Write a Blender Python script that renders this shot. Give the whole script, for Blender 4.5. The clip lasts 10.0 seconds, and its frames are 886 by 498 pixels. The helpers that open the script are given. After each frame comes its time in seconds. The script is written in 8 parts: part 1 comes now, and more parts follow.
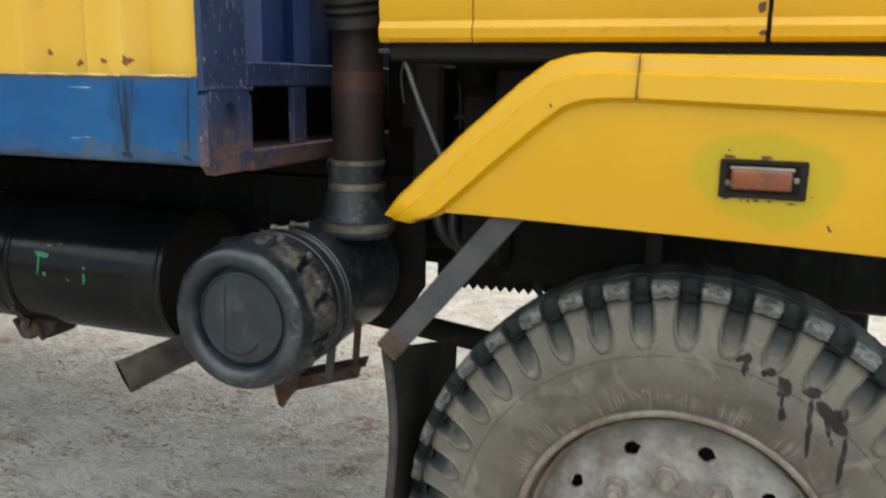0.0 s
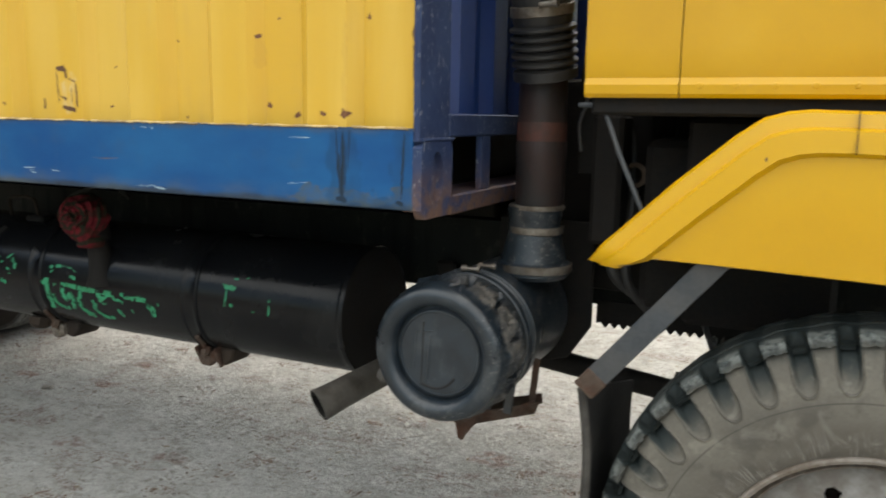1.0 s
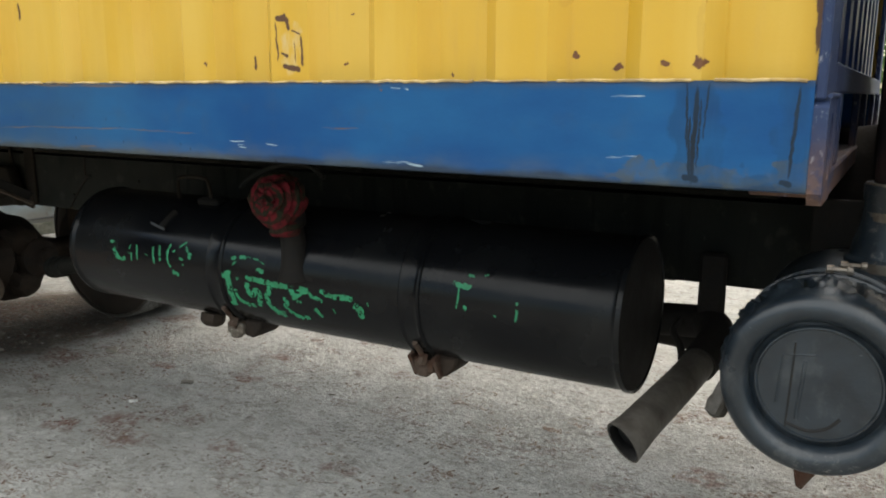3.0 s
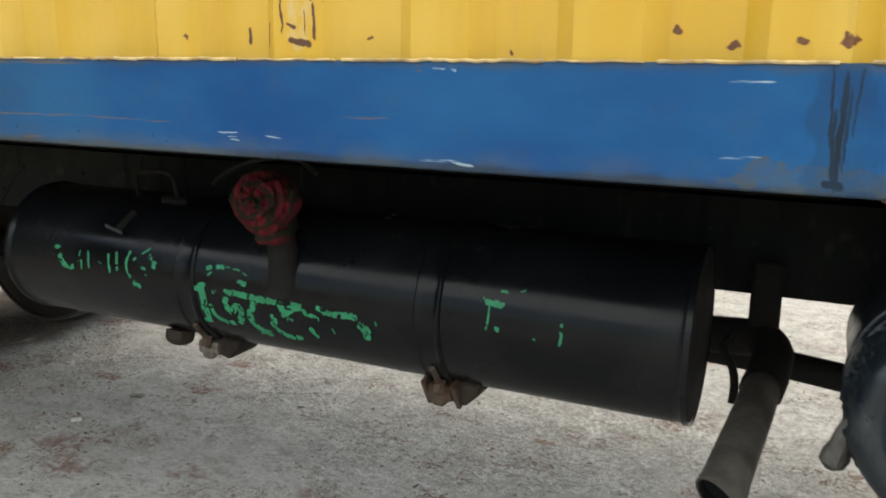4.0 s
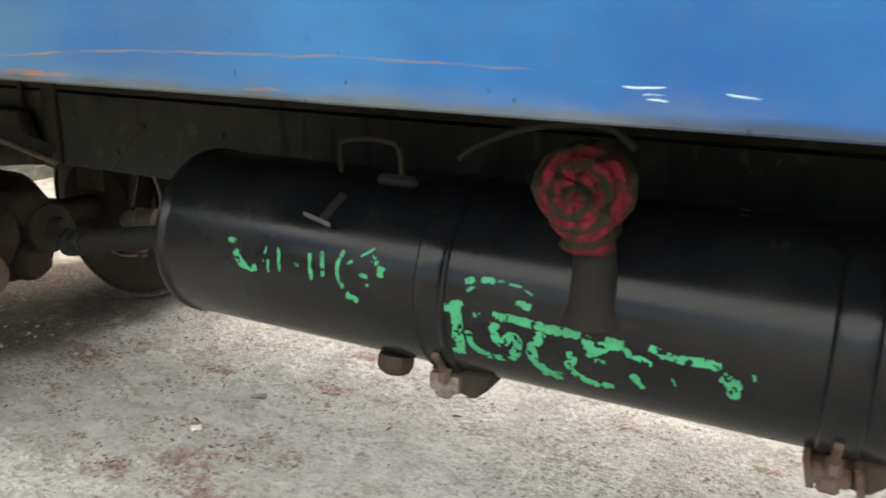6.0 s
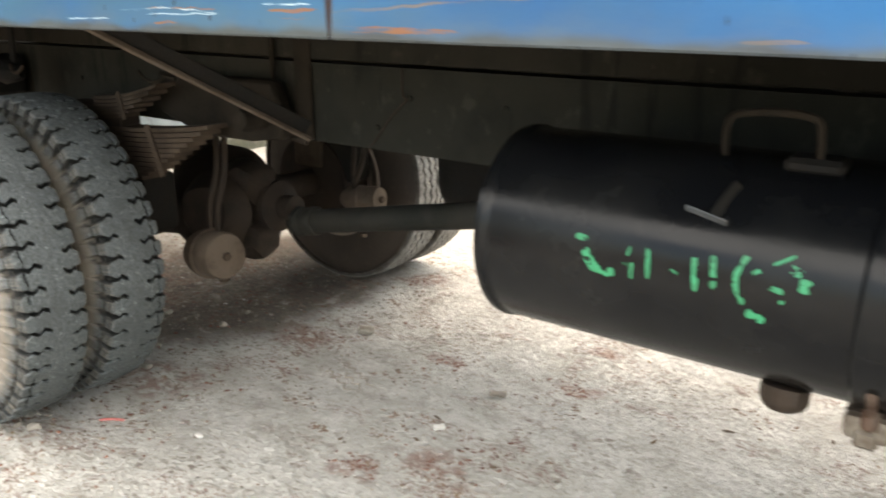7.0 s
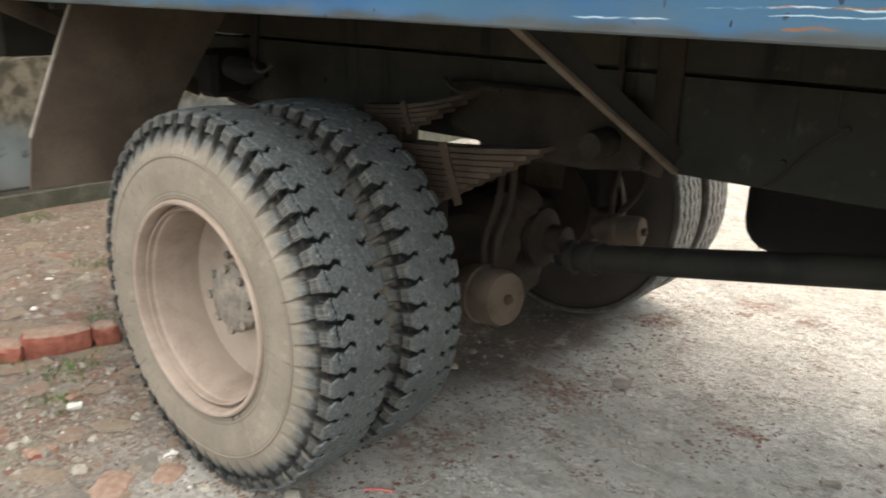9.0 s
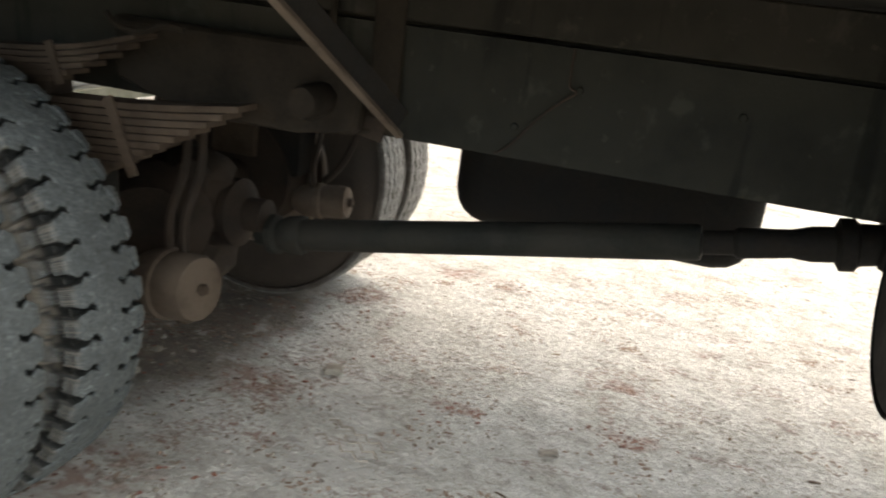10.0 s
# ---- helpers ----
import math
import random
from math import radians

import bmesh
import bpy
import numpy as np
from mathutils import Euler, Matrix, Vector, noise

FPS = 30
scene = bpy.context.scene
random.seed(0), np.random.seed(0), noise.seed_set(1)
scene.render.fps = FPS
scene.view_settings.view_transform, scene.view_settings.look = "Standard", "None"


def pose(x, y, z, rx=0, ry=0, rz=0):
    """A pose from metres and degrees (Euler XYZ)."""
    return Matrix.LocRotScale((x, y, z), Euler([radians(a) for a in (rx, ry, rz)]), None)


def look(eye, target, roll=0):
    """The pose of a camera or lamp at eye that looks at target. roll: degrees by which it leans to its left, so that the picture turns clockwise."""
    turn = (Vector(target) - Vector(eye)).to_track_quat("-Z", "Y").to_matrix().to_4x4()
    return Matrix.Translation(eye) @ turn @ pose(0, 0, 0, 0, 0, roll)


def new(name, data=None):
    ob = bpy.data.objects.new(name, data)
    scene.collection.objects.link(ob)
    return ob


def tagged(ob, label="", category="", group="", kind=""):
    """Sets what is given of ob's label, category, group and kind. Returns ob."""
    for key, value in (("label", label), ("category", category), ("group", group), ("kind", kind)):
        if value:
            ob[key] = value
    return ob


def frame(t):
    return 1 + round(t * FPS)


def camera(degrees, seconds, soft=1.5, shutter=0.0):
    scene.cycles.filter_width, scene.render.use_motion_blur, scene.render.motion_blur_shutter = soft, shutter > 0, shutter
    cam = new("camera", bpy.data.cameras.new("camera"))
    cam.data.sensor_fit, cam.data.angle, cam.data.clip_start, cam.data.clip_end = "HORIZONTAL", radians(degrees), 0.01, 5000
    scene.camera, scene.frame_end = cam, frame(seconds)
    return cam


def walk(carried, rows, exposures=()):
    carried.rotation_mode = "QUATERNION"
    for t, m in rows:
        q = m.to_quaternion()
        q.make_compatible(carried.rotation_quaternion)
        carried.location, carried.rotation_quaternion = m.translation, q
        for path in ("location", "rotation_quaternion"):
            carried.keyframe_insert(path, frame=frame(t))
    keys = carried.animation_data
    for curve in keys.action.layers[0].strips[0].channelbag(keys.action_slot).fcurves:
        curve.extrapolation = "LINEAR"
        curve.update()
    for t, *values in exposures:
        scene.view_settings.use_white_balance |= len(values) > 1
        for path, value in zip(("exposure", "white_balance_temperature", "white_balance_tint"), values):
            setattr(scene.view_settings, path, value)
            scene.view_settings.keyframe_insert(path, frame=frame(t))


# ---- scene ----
cam = camera(58.1, 10.0, soft=1.85, shutter=0.3)
PATH = [
    (0, (1.002, -1.354, 1.457), (0.381, 0.378, 1.069), 0.9),
    (0.5, (0.922, -1.416, 1.501), (0.214, 0.3, 1.2), 1.9),
    (1, (0.795, -1.537, 1.486), (0.002, 0.139, 1.177), 1.0),
    (1.5, (0.667, -1.616, 1.479), (-0.208, 0.018, 1.16), 0.7),
    (2, (0.494, -1.529, 1.466), (-0.45, 0.072, 1.194), -0.0),
    (2.5, (0.319, -1.426, 1.467), (-0.668, 0.149, 1.19), -0.7),
    (2.7, (0.24, -1.406, 1.451), (-0.734, 0.17, 1.135), -0.3),
    (3.8, (-0.156, -1.263, 1.427), (-0.938, 0.399, 1.027), 0.7),
    (4, (-0.211, -1.204, 1.431), (-0.99, 0.461, 1.036), 0.9),
    (4.5, (-0.387, -1.077, 1.408), (-1.2, 0.572, 1.023), 1.8),
    (5, (-0.629, -1.021, 1.391), (-1.445, 0.623, 0.984), 1.8),
    (5.2, (-0.728, -1.022, 1.396), (-1.516, 0.632, 0.976), 1.9),
    (6.3, (-1.133, -0.845, 1.365), (-2.002, 0.734, 0.832), 1.2),
    (6.5, (-1.23, -0.823, 1.35), (-2.165, 0.714, 0.801), 1.0),
    (6.9, (-1.471, -0.842, 1.328), (-2.525, 0.607, 0.763), 0.1),
    (7, (-1.536, -0.856, 1.336), (-2.614, 0.577, 0.772), -0.1),
    (7.5, (-1.794, -0.891, 1.349), (-2.994, 0.446, 0.797), -1.2),
    (8, (-2.083, -0.826, 1.336), (-3.389, 0.402, 0.767), -0.8),
    (8.5, (-2.305, -0.863, 1.307), (-3.614, 0.354, 0.724), 0.3),
    (9, (-2.476, -0.99, 1.322), (-3.64, 0.373, 0.754), 1.6),
    (9.4, (-2.565, -0.973, 1.296), (-3.493, 0.562, 0.732), 3.0),
    (9.5, (-2.585, -0.946, 1.292), (-3.444, 0.626, 0.719), 3.7),
    (10, (-2.695, -0.749, 1.245), (-3.205, 0.962, 0.655), 6.7),
]
EXPOSURE = [(0.0, 1.12, 7350, 5), (2.5, 1.02, 7300, 5), (5.2, 1.46, 7300, 5), (6.4, 2.4, 8050, 9), (7.2, 2.42, 8050, 9), (7.7, 2.2, 8000, 9), (8.5, 1.77, 7850, 8), (10.0, 2.0, 7750, 8)]
walk(cam, [(t, look(eye, target, roll)) for t, eye, target, roll in PATH], EXPOSURE)

# ---------------------------------------------------------------- light
world = bpy.data.worlds.new("overcast_sky")
scene.world = world
world.use_nodes = True
wn = world.node_tree
sky = wn.nodes.new("ShaderNodeTexSky")
sky.sky_type, sky.sun_disc = "NISHITA", False
sky.sun_elevation, sky.sun_rotation = radians(66), radians(6)
sky.air_density, sky.dust_density, sky.ozone_density = 1.0, 2.5, 1.0
wn.links.new(sky.outputs[0], wn.nodes["Background"].inputs["Color"])
wn.nodes["Background"].inputs["Strength"].default_value = 0.15
sun = new("sun", bpy.data.lights.new("sun", "SUN"))
sun.data.energy, sun.data.angle, sun.data.color = 2.6, radians(138), (1.0, 0.98, 0.945)
sun.matrix_world = look((0.6, 0.2, 15), (0, 1, 0))


# ---------------------------------------------------------------- materials
class Nodes:
    """A short hand for building one node material."""

    def __init__(self, name):
        self.mat = bpy.data.materials.new(name)
        self.mat.use_nodes = True
        self.t = self.mat.node_tree
        self.bsdf = self.t.nodes["Principled BSDF"]
        self.co = self.t.nodes.new("ShaderNodeTexCoord").outputs["Object"]

    def put(self, socket, value):
        if hasattr(value, "links"):
            self.t.links.new(value, socket)
        elif isinstance(value, tuple) and len(value) == 3 and socket.type == "RGBA":
            socket.default_value = (*value, 1)
        else:
            socket.default_value = value

    def scaled(self, sx, sy, sz, co=None):
        n = self.t.nodes.new("ShaderNodeMapping")
        self.put(n.inputs["Vector"], co or self.co)
        n.inputs["Scale"].default_value = (sx, sy, sz)
        return n.outputs[0]

    def noise(self, scale, detail=4.0, co=None, rough=0.55, distort=0.0):
        n = self.t.nodes.new("ShaderNodeTexNoise")
        self.put(n.inputs["Vector"], co or self.co)
        n.inputs["Scale"].default_value, n.inputs["Detail"].default_value = scale, detail
        n.inputs["Roughness"].default_value, n.inputs["Distortion"].default_value = rough, distort
        return n.outputs["Fac"]

    def cells(self, scale, co=None, kind="F1", out="Distance"):
        n = self.t.nodes.new("ShaderNodeTexVoronoi")
        n.feature = kind
        self.put(n.inputs["Vector"], co or self.co)
        n.inputs["Scale"].default_value = scale
        return n.outputs[out]

    def math(self, op, a, b=0.0, clamp=False):
        n = self.t.nodes.new("ShaderNodeMath")
        n.operation, n.use_clamp = op, clamp
        self.put(n.inputs[0], a), self.put(n.inputs[1], b)
        return n.outputs[0]

    def step(self, value, lo, hi, a=0.0, b=1.0):
        n = self.t.nodes.new("ShaderNodeMapRange")
        n.interpolation_type = "SMOOTHSTEP"
        self.put(n.inputs[0], value)
        for k, v in zip((1, 2, 3, 4), (lo, hi, a, b)):
            n.inputs[k].default_value = v
        return n.outputs[0]

    def mix(self, fac, a, b):
        n = self.t.nodes.new("ShaderNodeMix")
        n.data_type = "RGBA"
        self.put(n.inputs[0], fac), self.put(n.inputs[6], a), self.put(n.inputs[7], b)
        return n.outputs[2]

    def xyz(self, co=None):
        n = self.t.nodes.new("ShaderNodeSeparateXYZ")
        self.put(n.inputs[0], co or self.co)
        return n.outputs

    def random(self):
        return self.t.nodes.new("ShaderNodeObjectInfo").outputs["Random"]

    def island(self):
        return self.t.nodes.new("ShaderNodeNewGeometry").outputs["Random Per Island"]

    def warped(self, amount, scale):
        n = self.t.nodes.new("ShaderNodeTexNoise")
        self.put(n.inputs["Vector"], self.co)
        n.inputs["Scale"].default_value, n.inputs["Detail"].default_value = scale, 4.0
        m = self.t.nodes.new("ShaderNodeVectorMath")
        m.operation = "MULTIPLY_ADD"
        self.put(m.inputs[0], n.outputs["Color"])
        m.inputs[1].default_value = (amount,) * 3
        k = self.t.nodes.new("ShaderNodeVectorMath")
        k.operation = "SUBTRACT"
        self.put(k.inputs[0], self.co)
        k.inputs[1].default_value = (amount / 2,) * 3
        self.put(m.inputs[2], k.outputs[0])
        return m.outputs[0]

    def spots(self, marks, co):
        """Where the ragged marks (x, z, half width, half height) lie on a side that faces along y."""
        x, _, z = self.xyz(co)
        best = None
        for mx, mz, w, h in marks:
            dx = self.math("MULTIPLY", self.math("SUBTRACT", x, mx), 1 / w)
            dz = self.math("MULTIPLY", self.math("SUBTRACT", z, mz), 1 / h)
            d = self.math("ADD", self.math("MULTIPLY", dx, dx), self.math("MULTIPLY", dz, dz))
            best = d if best is None else self.math("MINIMUM", best, d)
        return self.step(best, 0.7, 1.15, 1.0, 0.0)

    def strokes(self, lines, co):
        """Scratches from (x, z) to (x, z) with a half width."""
        x, _, z = self.xyz(co)
        best = None
        for x0, z0, x1, z1, w in lines:
            a = math.atan2(z1 - z0, x1 - x0)
            half = math.hypot(x1 - x0, z1 - z0) / 2
            cx, cz = self.math("SUBTRACT", x, (x0 + x1) / 2), self.math("SUBTRACT", z, (z0 + z1) / 2)
            u = self.math("ADD", self.math("MULTIPLY", cx, math.cos(a)), self.math("MULTIPLY", cz, math.sin(a)))
            v = self.math("SUBTRACT", self.math("MULTIPLY", cz, math.cos(a)), self.math("MULTIPLY", cx, math.sin(a)))
            u, v = self.math("MULTIPLY", u, 1 / half), self.math("MULTIPLY", v, 1 / w)
            u2 = self.math("MULTIPLY", u, u)
            d = self.math("ADD", self.math("MULTIPLY", u2, u2), self.math("MULTIPLY", v, v))
            best = d if best is None else self.math("MINIMUM", best, d)
        return self.step(best, 0.6, 1.2, 1.0, 0.0)

    def bump(self, height, strength=0.3, distance=0.004):
        n = self.t.nodes.new("ShaderNodeBump")
        n.inputs["Strength"].default_value, n.inputs["Distance"].default_value = strength, distance
        self.put(n.inputs["Height"], height)
        self.put(self.bsdf.inputs["Normal"], n.outputs[0])

    def end(self, color, rough=0.6, metal=0.0, spec=0.5):
        self.put(self.bsdf.inputs["Base Color"], color)
        self.put(self.bsdf.inputs["Roughness"], rough)
        self.put(self.bsdf.inputs["Metallic"], metal)
        self.put(self.bsdf.inputs["Specular IOR Level"], spec)
        return self.mat


RUST, DARK_RUST = (0.20, 0.075, 0.028), (0.075, 0.030, 0.015)


def plain(name, col, col2, scale=12.0, rough=0.6, metal=0.0, fine=90.0, bump=0.25, spec=0.5, dust=None, amount=0.5):
    """Two-scale variation between two colours, fine relief and, if given, a coat of dust in patches."""
    n = Nodes(name)
    big, small = n.noise(scale, 5), n.noise(fine, 3)
    f = n.math("ADD", n.math("MULTIPLY", big, 0.7), n.math("MULTIPLY", small, 0.3))
    c = n.mix(n.step(f, 0.35, 0.65), col, col2)
    r = n.step(big, 0.3, 0.7, rough - 0.08, rough + 0.08)
    if dust:
        c = n.mix(n.math("MULTIPLY", n.step(n.noise(scale * 0.6, 6, distort=0.6), 0.38, 0.62), amount), c, dust)
    n.bump(n.math("ADD", small, n.math("MULTIPLY", big, 0.6)), bump, 0.003)
    return n.end(c, r, metal, spec)


def container_yellow():
    n = Nodes("container_yellow_paint")
    w = n.warped(0.03, 22.0)
    streak = n.noise(3.0, 5, n.scaled(3.0, 3.0, 0.35))
    c = n.mix(n.step(streak, 0.35, 0.65), (0.592, 0.353, 0.038), (0.637, 0.405, 0.068))
    c = n.mix(n.math("MULTIPLY", n.step(n.noise(1.3, 3), 0.4, 0.65), 0.5), c, (0.601, 0.343, 0.028))
    grime = n.step(n.noise(9.0, 6, n.scaled(4.0, 1.0, 0.5)), 0.55, 0.78)
    c = n.mix(n.math("MULTIPLY", grime, 0.16), c, (0.46, 0.27, 0.09))
    # pale scuffed patch with brown edges, then rust spots
    c = n.mix(n.math("MULTIPLY", n.spots([(-1.07, 1.53, 0.036, 0.055)], n.warped(0.05, 30.0)), n.step(n.noise(30, 5, n.scaled(1.5, 1.0, 0.5)), 0.38, 0.62, 0.0, 0.8)), c, (0.60, 0.44, 0.20))
    c = n.mix(n.strokes([(-1.112, 1.59, -1.104, 1.50, 0.0028), (-1.037, 1.56, -1.032, 1.49, 0.0034), (-1.09, 1.492, -1.04, 1.484, 0.007), (-1.06, 1.545, -1.055, 1.50, 0.0015), (-1.112, 1.594, -1.070, 1.590, 0.0050), (-1.085, 1.60, -1.072, 1.572, 0.0055), (-1.066, 1.572, -1.036, 1.562, 0.0022), (-1.095, 1.515, -1.075, 1.512, 0.0030),
                         (-1.2, 1.52, -1.198, 1.485, 0.004), (-1.15, 1.525, -1.148, 1.48, 0.004), (-2.08, 1.68, -2.08, 1.63, 0.005),
                         (-1.91, 1.79, -1.87, 1.80, 0.005), (-1.9, 1.85, -1.86, 1.852, 0.005), (-0.012, 1.68, -0.012, 1.5, 0.006)], w), c, (0.10, 0.045, 0.02))
    rust = n.spots([(-0.44, 1.664, 0.0079, 0.0079), (-0.42, 1.505, 0.0073, 0.0073), (-0.341, 1.481, 0.0112, 0.0056), (-0.247, 1.49, 0.0112, 0.0079),
                    (-0.188, 1.487, 0.0123, 0.0079), (-0.68, 1.475, 0.0045, 0.0045), (-0.942, 1.498, 0.0056, 0.0045), (-0.39, 1.705, 0.0067, 0.0034),
                    (-0.142, 1.7, 0.0034, 0.0090), (-0.92, 1.6, 0.0034, 0.0034), (-0.7, 1.66, 0.0028, 0.0028), (-1.33, 1.5, 0.0034, 0.0028)], n.warped(0.035, 45.0))
    c = n.mix(rust, c, n.mix(n.noise(120, 2), DARK_RUST, RUST))
    run = n.strokes([(-0.44, 1.66, -0.44, 1.59, 0.012), (-0.247, 1.488, -0.247, 1.462, 0.016), (-0.19, 1.70, -0.19, 1.47, 0.006)], w)
    c = n.mix(n.math("MULTIPLY", run, 0.12), c, (0.30, 0.15, 0.04))
    n.bump(n.math("ADD", n.noise(26, 4), n.math("MULTIPLY", n.noise(160, 2), 0.4)), 0.18, 0.003)
    return n.end(c, n.step(streak, 0.3, 0.7, 0.42, 0.6), 0.0, 0.4)


def rail_blue():
    n = Nodes("rail_blue_paint")
    w = n.warped(0.02, 30.0)
    big = n.noise(2.2, 5, n.scaled(1.0, 1.0, 2.0))
    c = n.mix(n.step(big, 0.35, 0.68), (0.006, 0.059, 0.186), (0.012, 0.096, 0.238))
    c = n.mix(n.math("MULTIPLY", n.step(n.noise(14, 6), 0.5, 0.75), 0.35), c, (0.03, 0.075, 0.16))
    z = n.xyz(n.warped(0.03, 9.0))[2]
    along = n.xyz(n.warped(0.4, 3.0))[0]
    veil = n.math("MULTIPLY", n.step(along, -1.2, -2.6), n.step(n.noise(5, 6, n.scaled(0.5, 1.0, 1.6)), 0.32, 0.66, 0.30, 0.70))
    c = n.mix(veil, c, (0.046, 0.095, 0.112))
    edge = n.mix(n.step(along, -1.5, -1.0), (0.050, 0.047, 0.036), (0.026, 0.033, 0.040))
    c = n.mix(n.math("MULTIPLY", n.step(z, 1.283, 1.299, 1.0, 0.0), 0.85), c, edge)
    c = n.mix(n.math("MULTIPLY", n.step(z, 1.288, 1.335, 1.0, 0.0), n.step(n.noise(8, 6, n.scaled(0.7, 1, 2.0)), 0.40, 0.68, 0.05, 0.5)), c, (0.085, 0.105, 0.115))
    c = n.mix(n.math("MULTIPLY", n.step(z, 1.44, 1.462), 0.5), c, (0.10, 0.09, 0.05))
    # bare primer and grime near the front end, dark runs below the rust
    c = n.mix(n.math("MULTIPLY", n.spots([(-0.20, 1.300, 0.15, 0.022), (-0.02, 1.30, 0.035, 0.04)], n.warped(0.10, 25.0)), n.step(n.noise(25, 6), 0.30, 0.65, 0.1, 0.7)), c, (0.075, 0.082, 0.072))
    c = n.mix(n.strokes([(-0.205, 1.455, -0.199, 1.34, 0.0020), (-0.168, 1.455, -0.174, 1.36, 0.0015), (-0.187, 1.45, -0.189, 1.285, 0.0045), (-0.197, 1.40, -0.194, 1.29, 0.0025), (-0.180, 1.43, -0.181, 1.31, 0.0018),
                         (-0.205, 1.298, -0.176, 1.294, 0.006), (-0.03, 1.45, -0.035, 1.30, 0.003),
                         (-0.050, 1.297, -0.030, 1.292, 0.005)], n.warped(0.010, 45.0)), c, (0.016, 0.02, 0.024))
    c = n.mix(n.math("MULTIPLY", n.spots([(-0.185, 1.36, 0.045, 0.13), (-0.03, 1.36, 0.03, 0.12), (-0.11, 1.29, 0.10, 0.02)], n.warped(0.07, 22.0)), n.step(n.noise(18, 5, n.scaled(1.6, 1, 0.4)), 0.30, 0.6, 0.10, 0.42)), c, (0.012, 0.040, 0.085))
    fleck = n.math("MULTIPLY", n.step(n.cells(34.0, n.scaled(1, 1, 0.6, w)), 0.13, 0.08), n.math("MULTIPLY", n.step(n.noise(1.9, 2), 0.46, 0.62), n.step(z, 1.40, 1.30)))
    c = n.mix(fleck, c, (0.015, 0.02, 0.03))
    ochre = n.strokes([(-2.386, 1.316, -2.16, 1.332, 0.0022), (-2.17, 1.332, -2.00, 1.338, 0.0020), (-2.02, 1.338, -1.60, 1.343, 0.0018), (-1.62, 1.343, -1.36, 1.337, 0.0016),
                       (-3.915, 1.322, -3.59, 1.327, 0.0032), (-3.485, 1.336, -2.985, 1.351, 0.0020), (-1.98, 1.452, -1.6, 1.449, 0.0035), (-0.98, 1.361, -0.88, 1.362, 0.0018),
                       (-1.80, 1.291, -1.73, 1.293, 0.0025), (-4.6, 1.32, -4.2, 1.33, 0.0025)], n.warped(0.010, 20.0))
    c = n.mix(n.math("MULTIPLY", ochre, n.step(n.noise(40, 5, n.scaled(0.3, 1, 2)), 0.30, 0.60, 0.1, 0.62)), c, (0.150, 0.104, 0.060))
    bare = n.strokes([(-2.376, 1.2945, -2.155, 1.2945, 0.0042), (-2.83, 1.321, -2.64, 1.320, 0.0016), (-2.514, 1.317, -2.41, 1.320, 0.0028), (-2.812, 1.295, -2.745, 1.298, 0.0022),
                      (-2.50, 1.308, -2.43, 1.309, 0.0015), (-0.83, 1.452, -0.818, 1.440, 0.0040)], n.warped(0.010, 30.0))
    c = n.mix(n.math("MULTIPLY", bare, n.step(n.noise(45, 5, n.scaled(0.25, 1, 2.5)), 0.36, 0.58, 0.0, 0.9)), c, n.mix(n.noise(30, 3), (0.175, 0.060, 0.026), (0.165, 0.098, 0.048)))
    white = n.strokes([(-0.82, 1.294, -0.755, 1.296, 0.0022), (-0.765, 1.296, -0.722, 1.289, 0.0026), (-1.253, 1.324, -1.205, 1.323, 0.0013), (-1.23, 1.316, -1.205, 1.315, 0.0010),
                       (-1.225, 1.310, -1.20, 1.308, 0.0010), (-1.14, 1.321, -1.104, 1.318, 0.0012), (-0.336, 1.431, -0.274, 1.432, 0.0015), (-0.342, 1.324, -0.282, 1.328, 0.0012),
                       (-2.919, 1.317, -2.756, 1.322, 0.0011), (-2.756, 1.321, -2.634, 1.313, 0.0011), (-2.83, 1.311, -2.63, 1.312, 0.0008), (-2.526, 1.327, -2.421, 1.328, 0.0013),
                       (-0.77, 1.45, -0.755, 1.442, 0.0030), (-0.80, 1.446, -0.775, 1.445, 0.0012), (-3.1, 1.30, -2.95, 1.302, 0.0012)], n.warped(0.008, 30.0))
    c = n.mix(n.math("MULTIPLY", white, n.step(n.noise(70, 5, n.scaled(0.25, 1, 2)), 0.38, 0.56, 0.05, 0.85)), c, (0.34, 0.45, 0.50))
    seam = n.strokes([(-2.385, 1.46, -2.385, 1.28, 0.008)], n.warped(0.01, 40.0))
    c = n.mix(n.math("MULTIPLY", seam, 0.9), c, n.mix(n.noise(60, 3), (0.060, 0.030, 0.018), (0.035, 0.024, 0.018)))
    n.bump(n.math("ADD", n.noise(18, 5), n.math("MULTIPLY", n.noise(150, 2), 0.3)), 0.2, 0.004)
    return n.end(c, n.step(big, 0.3, 0.7, 0.48, 0.64), 0.0, 0.15)


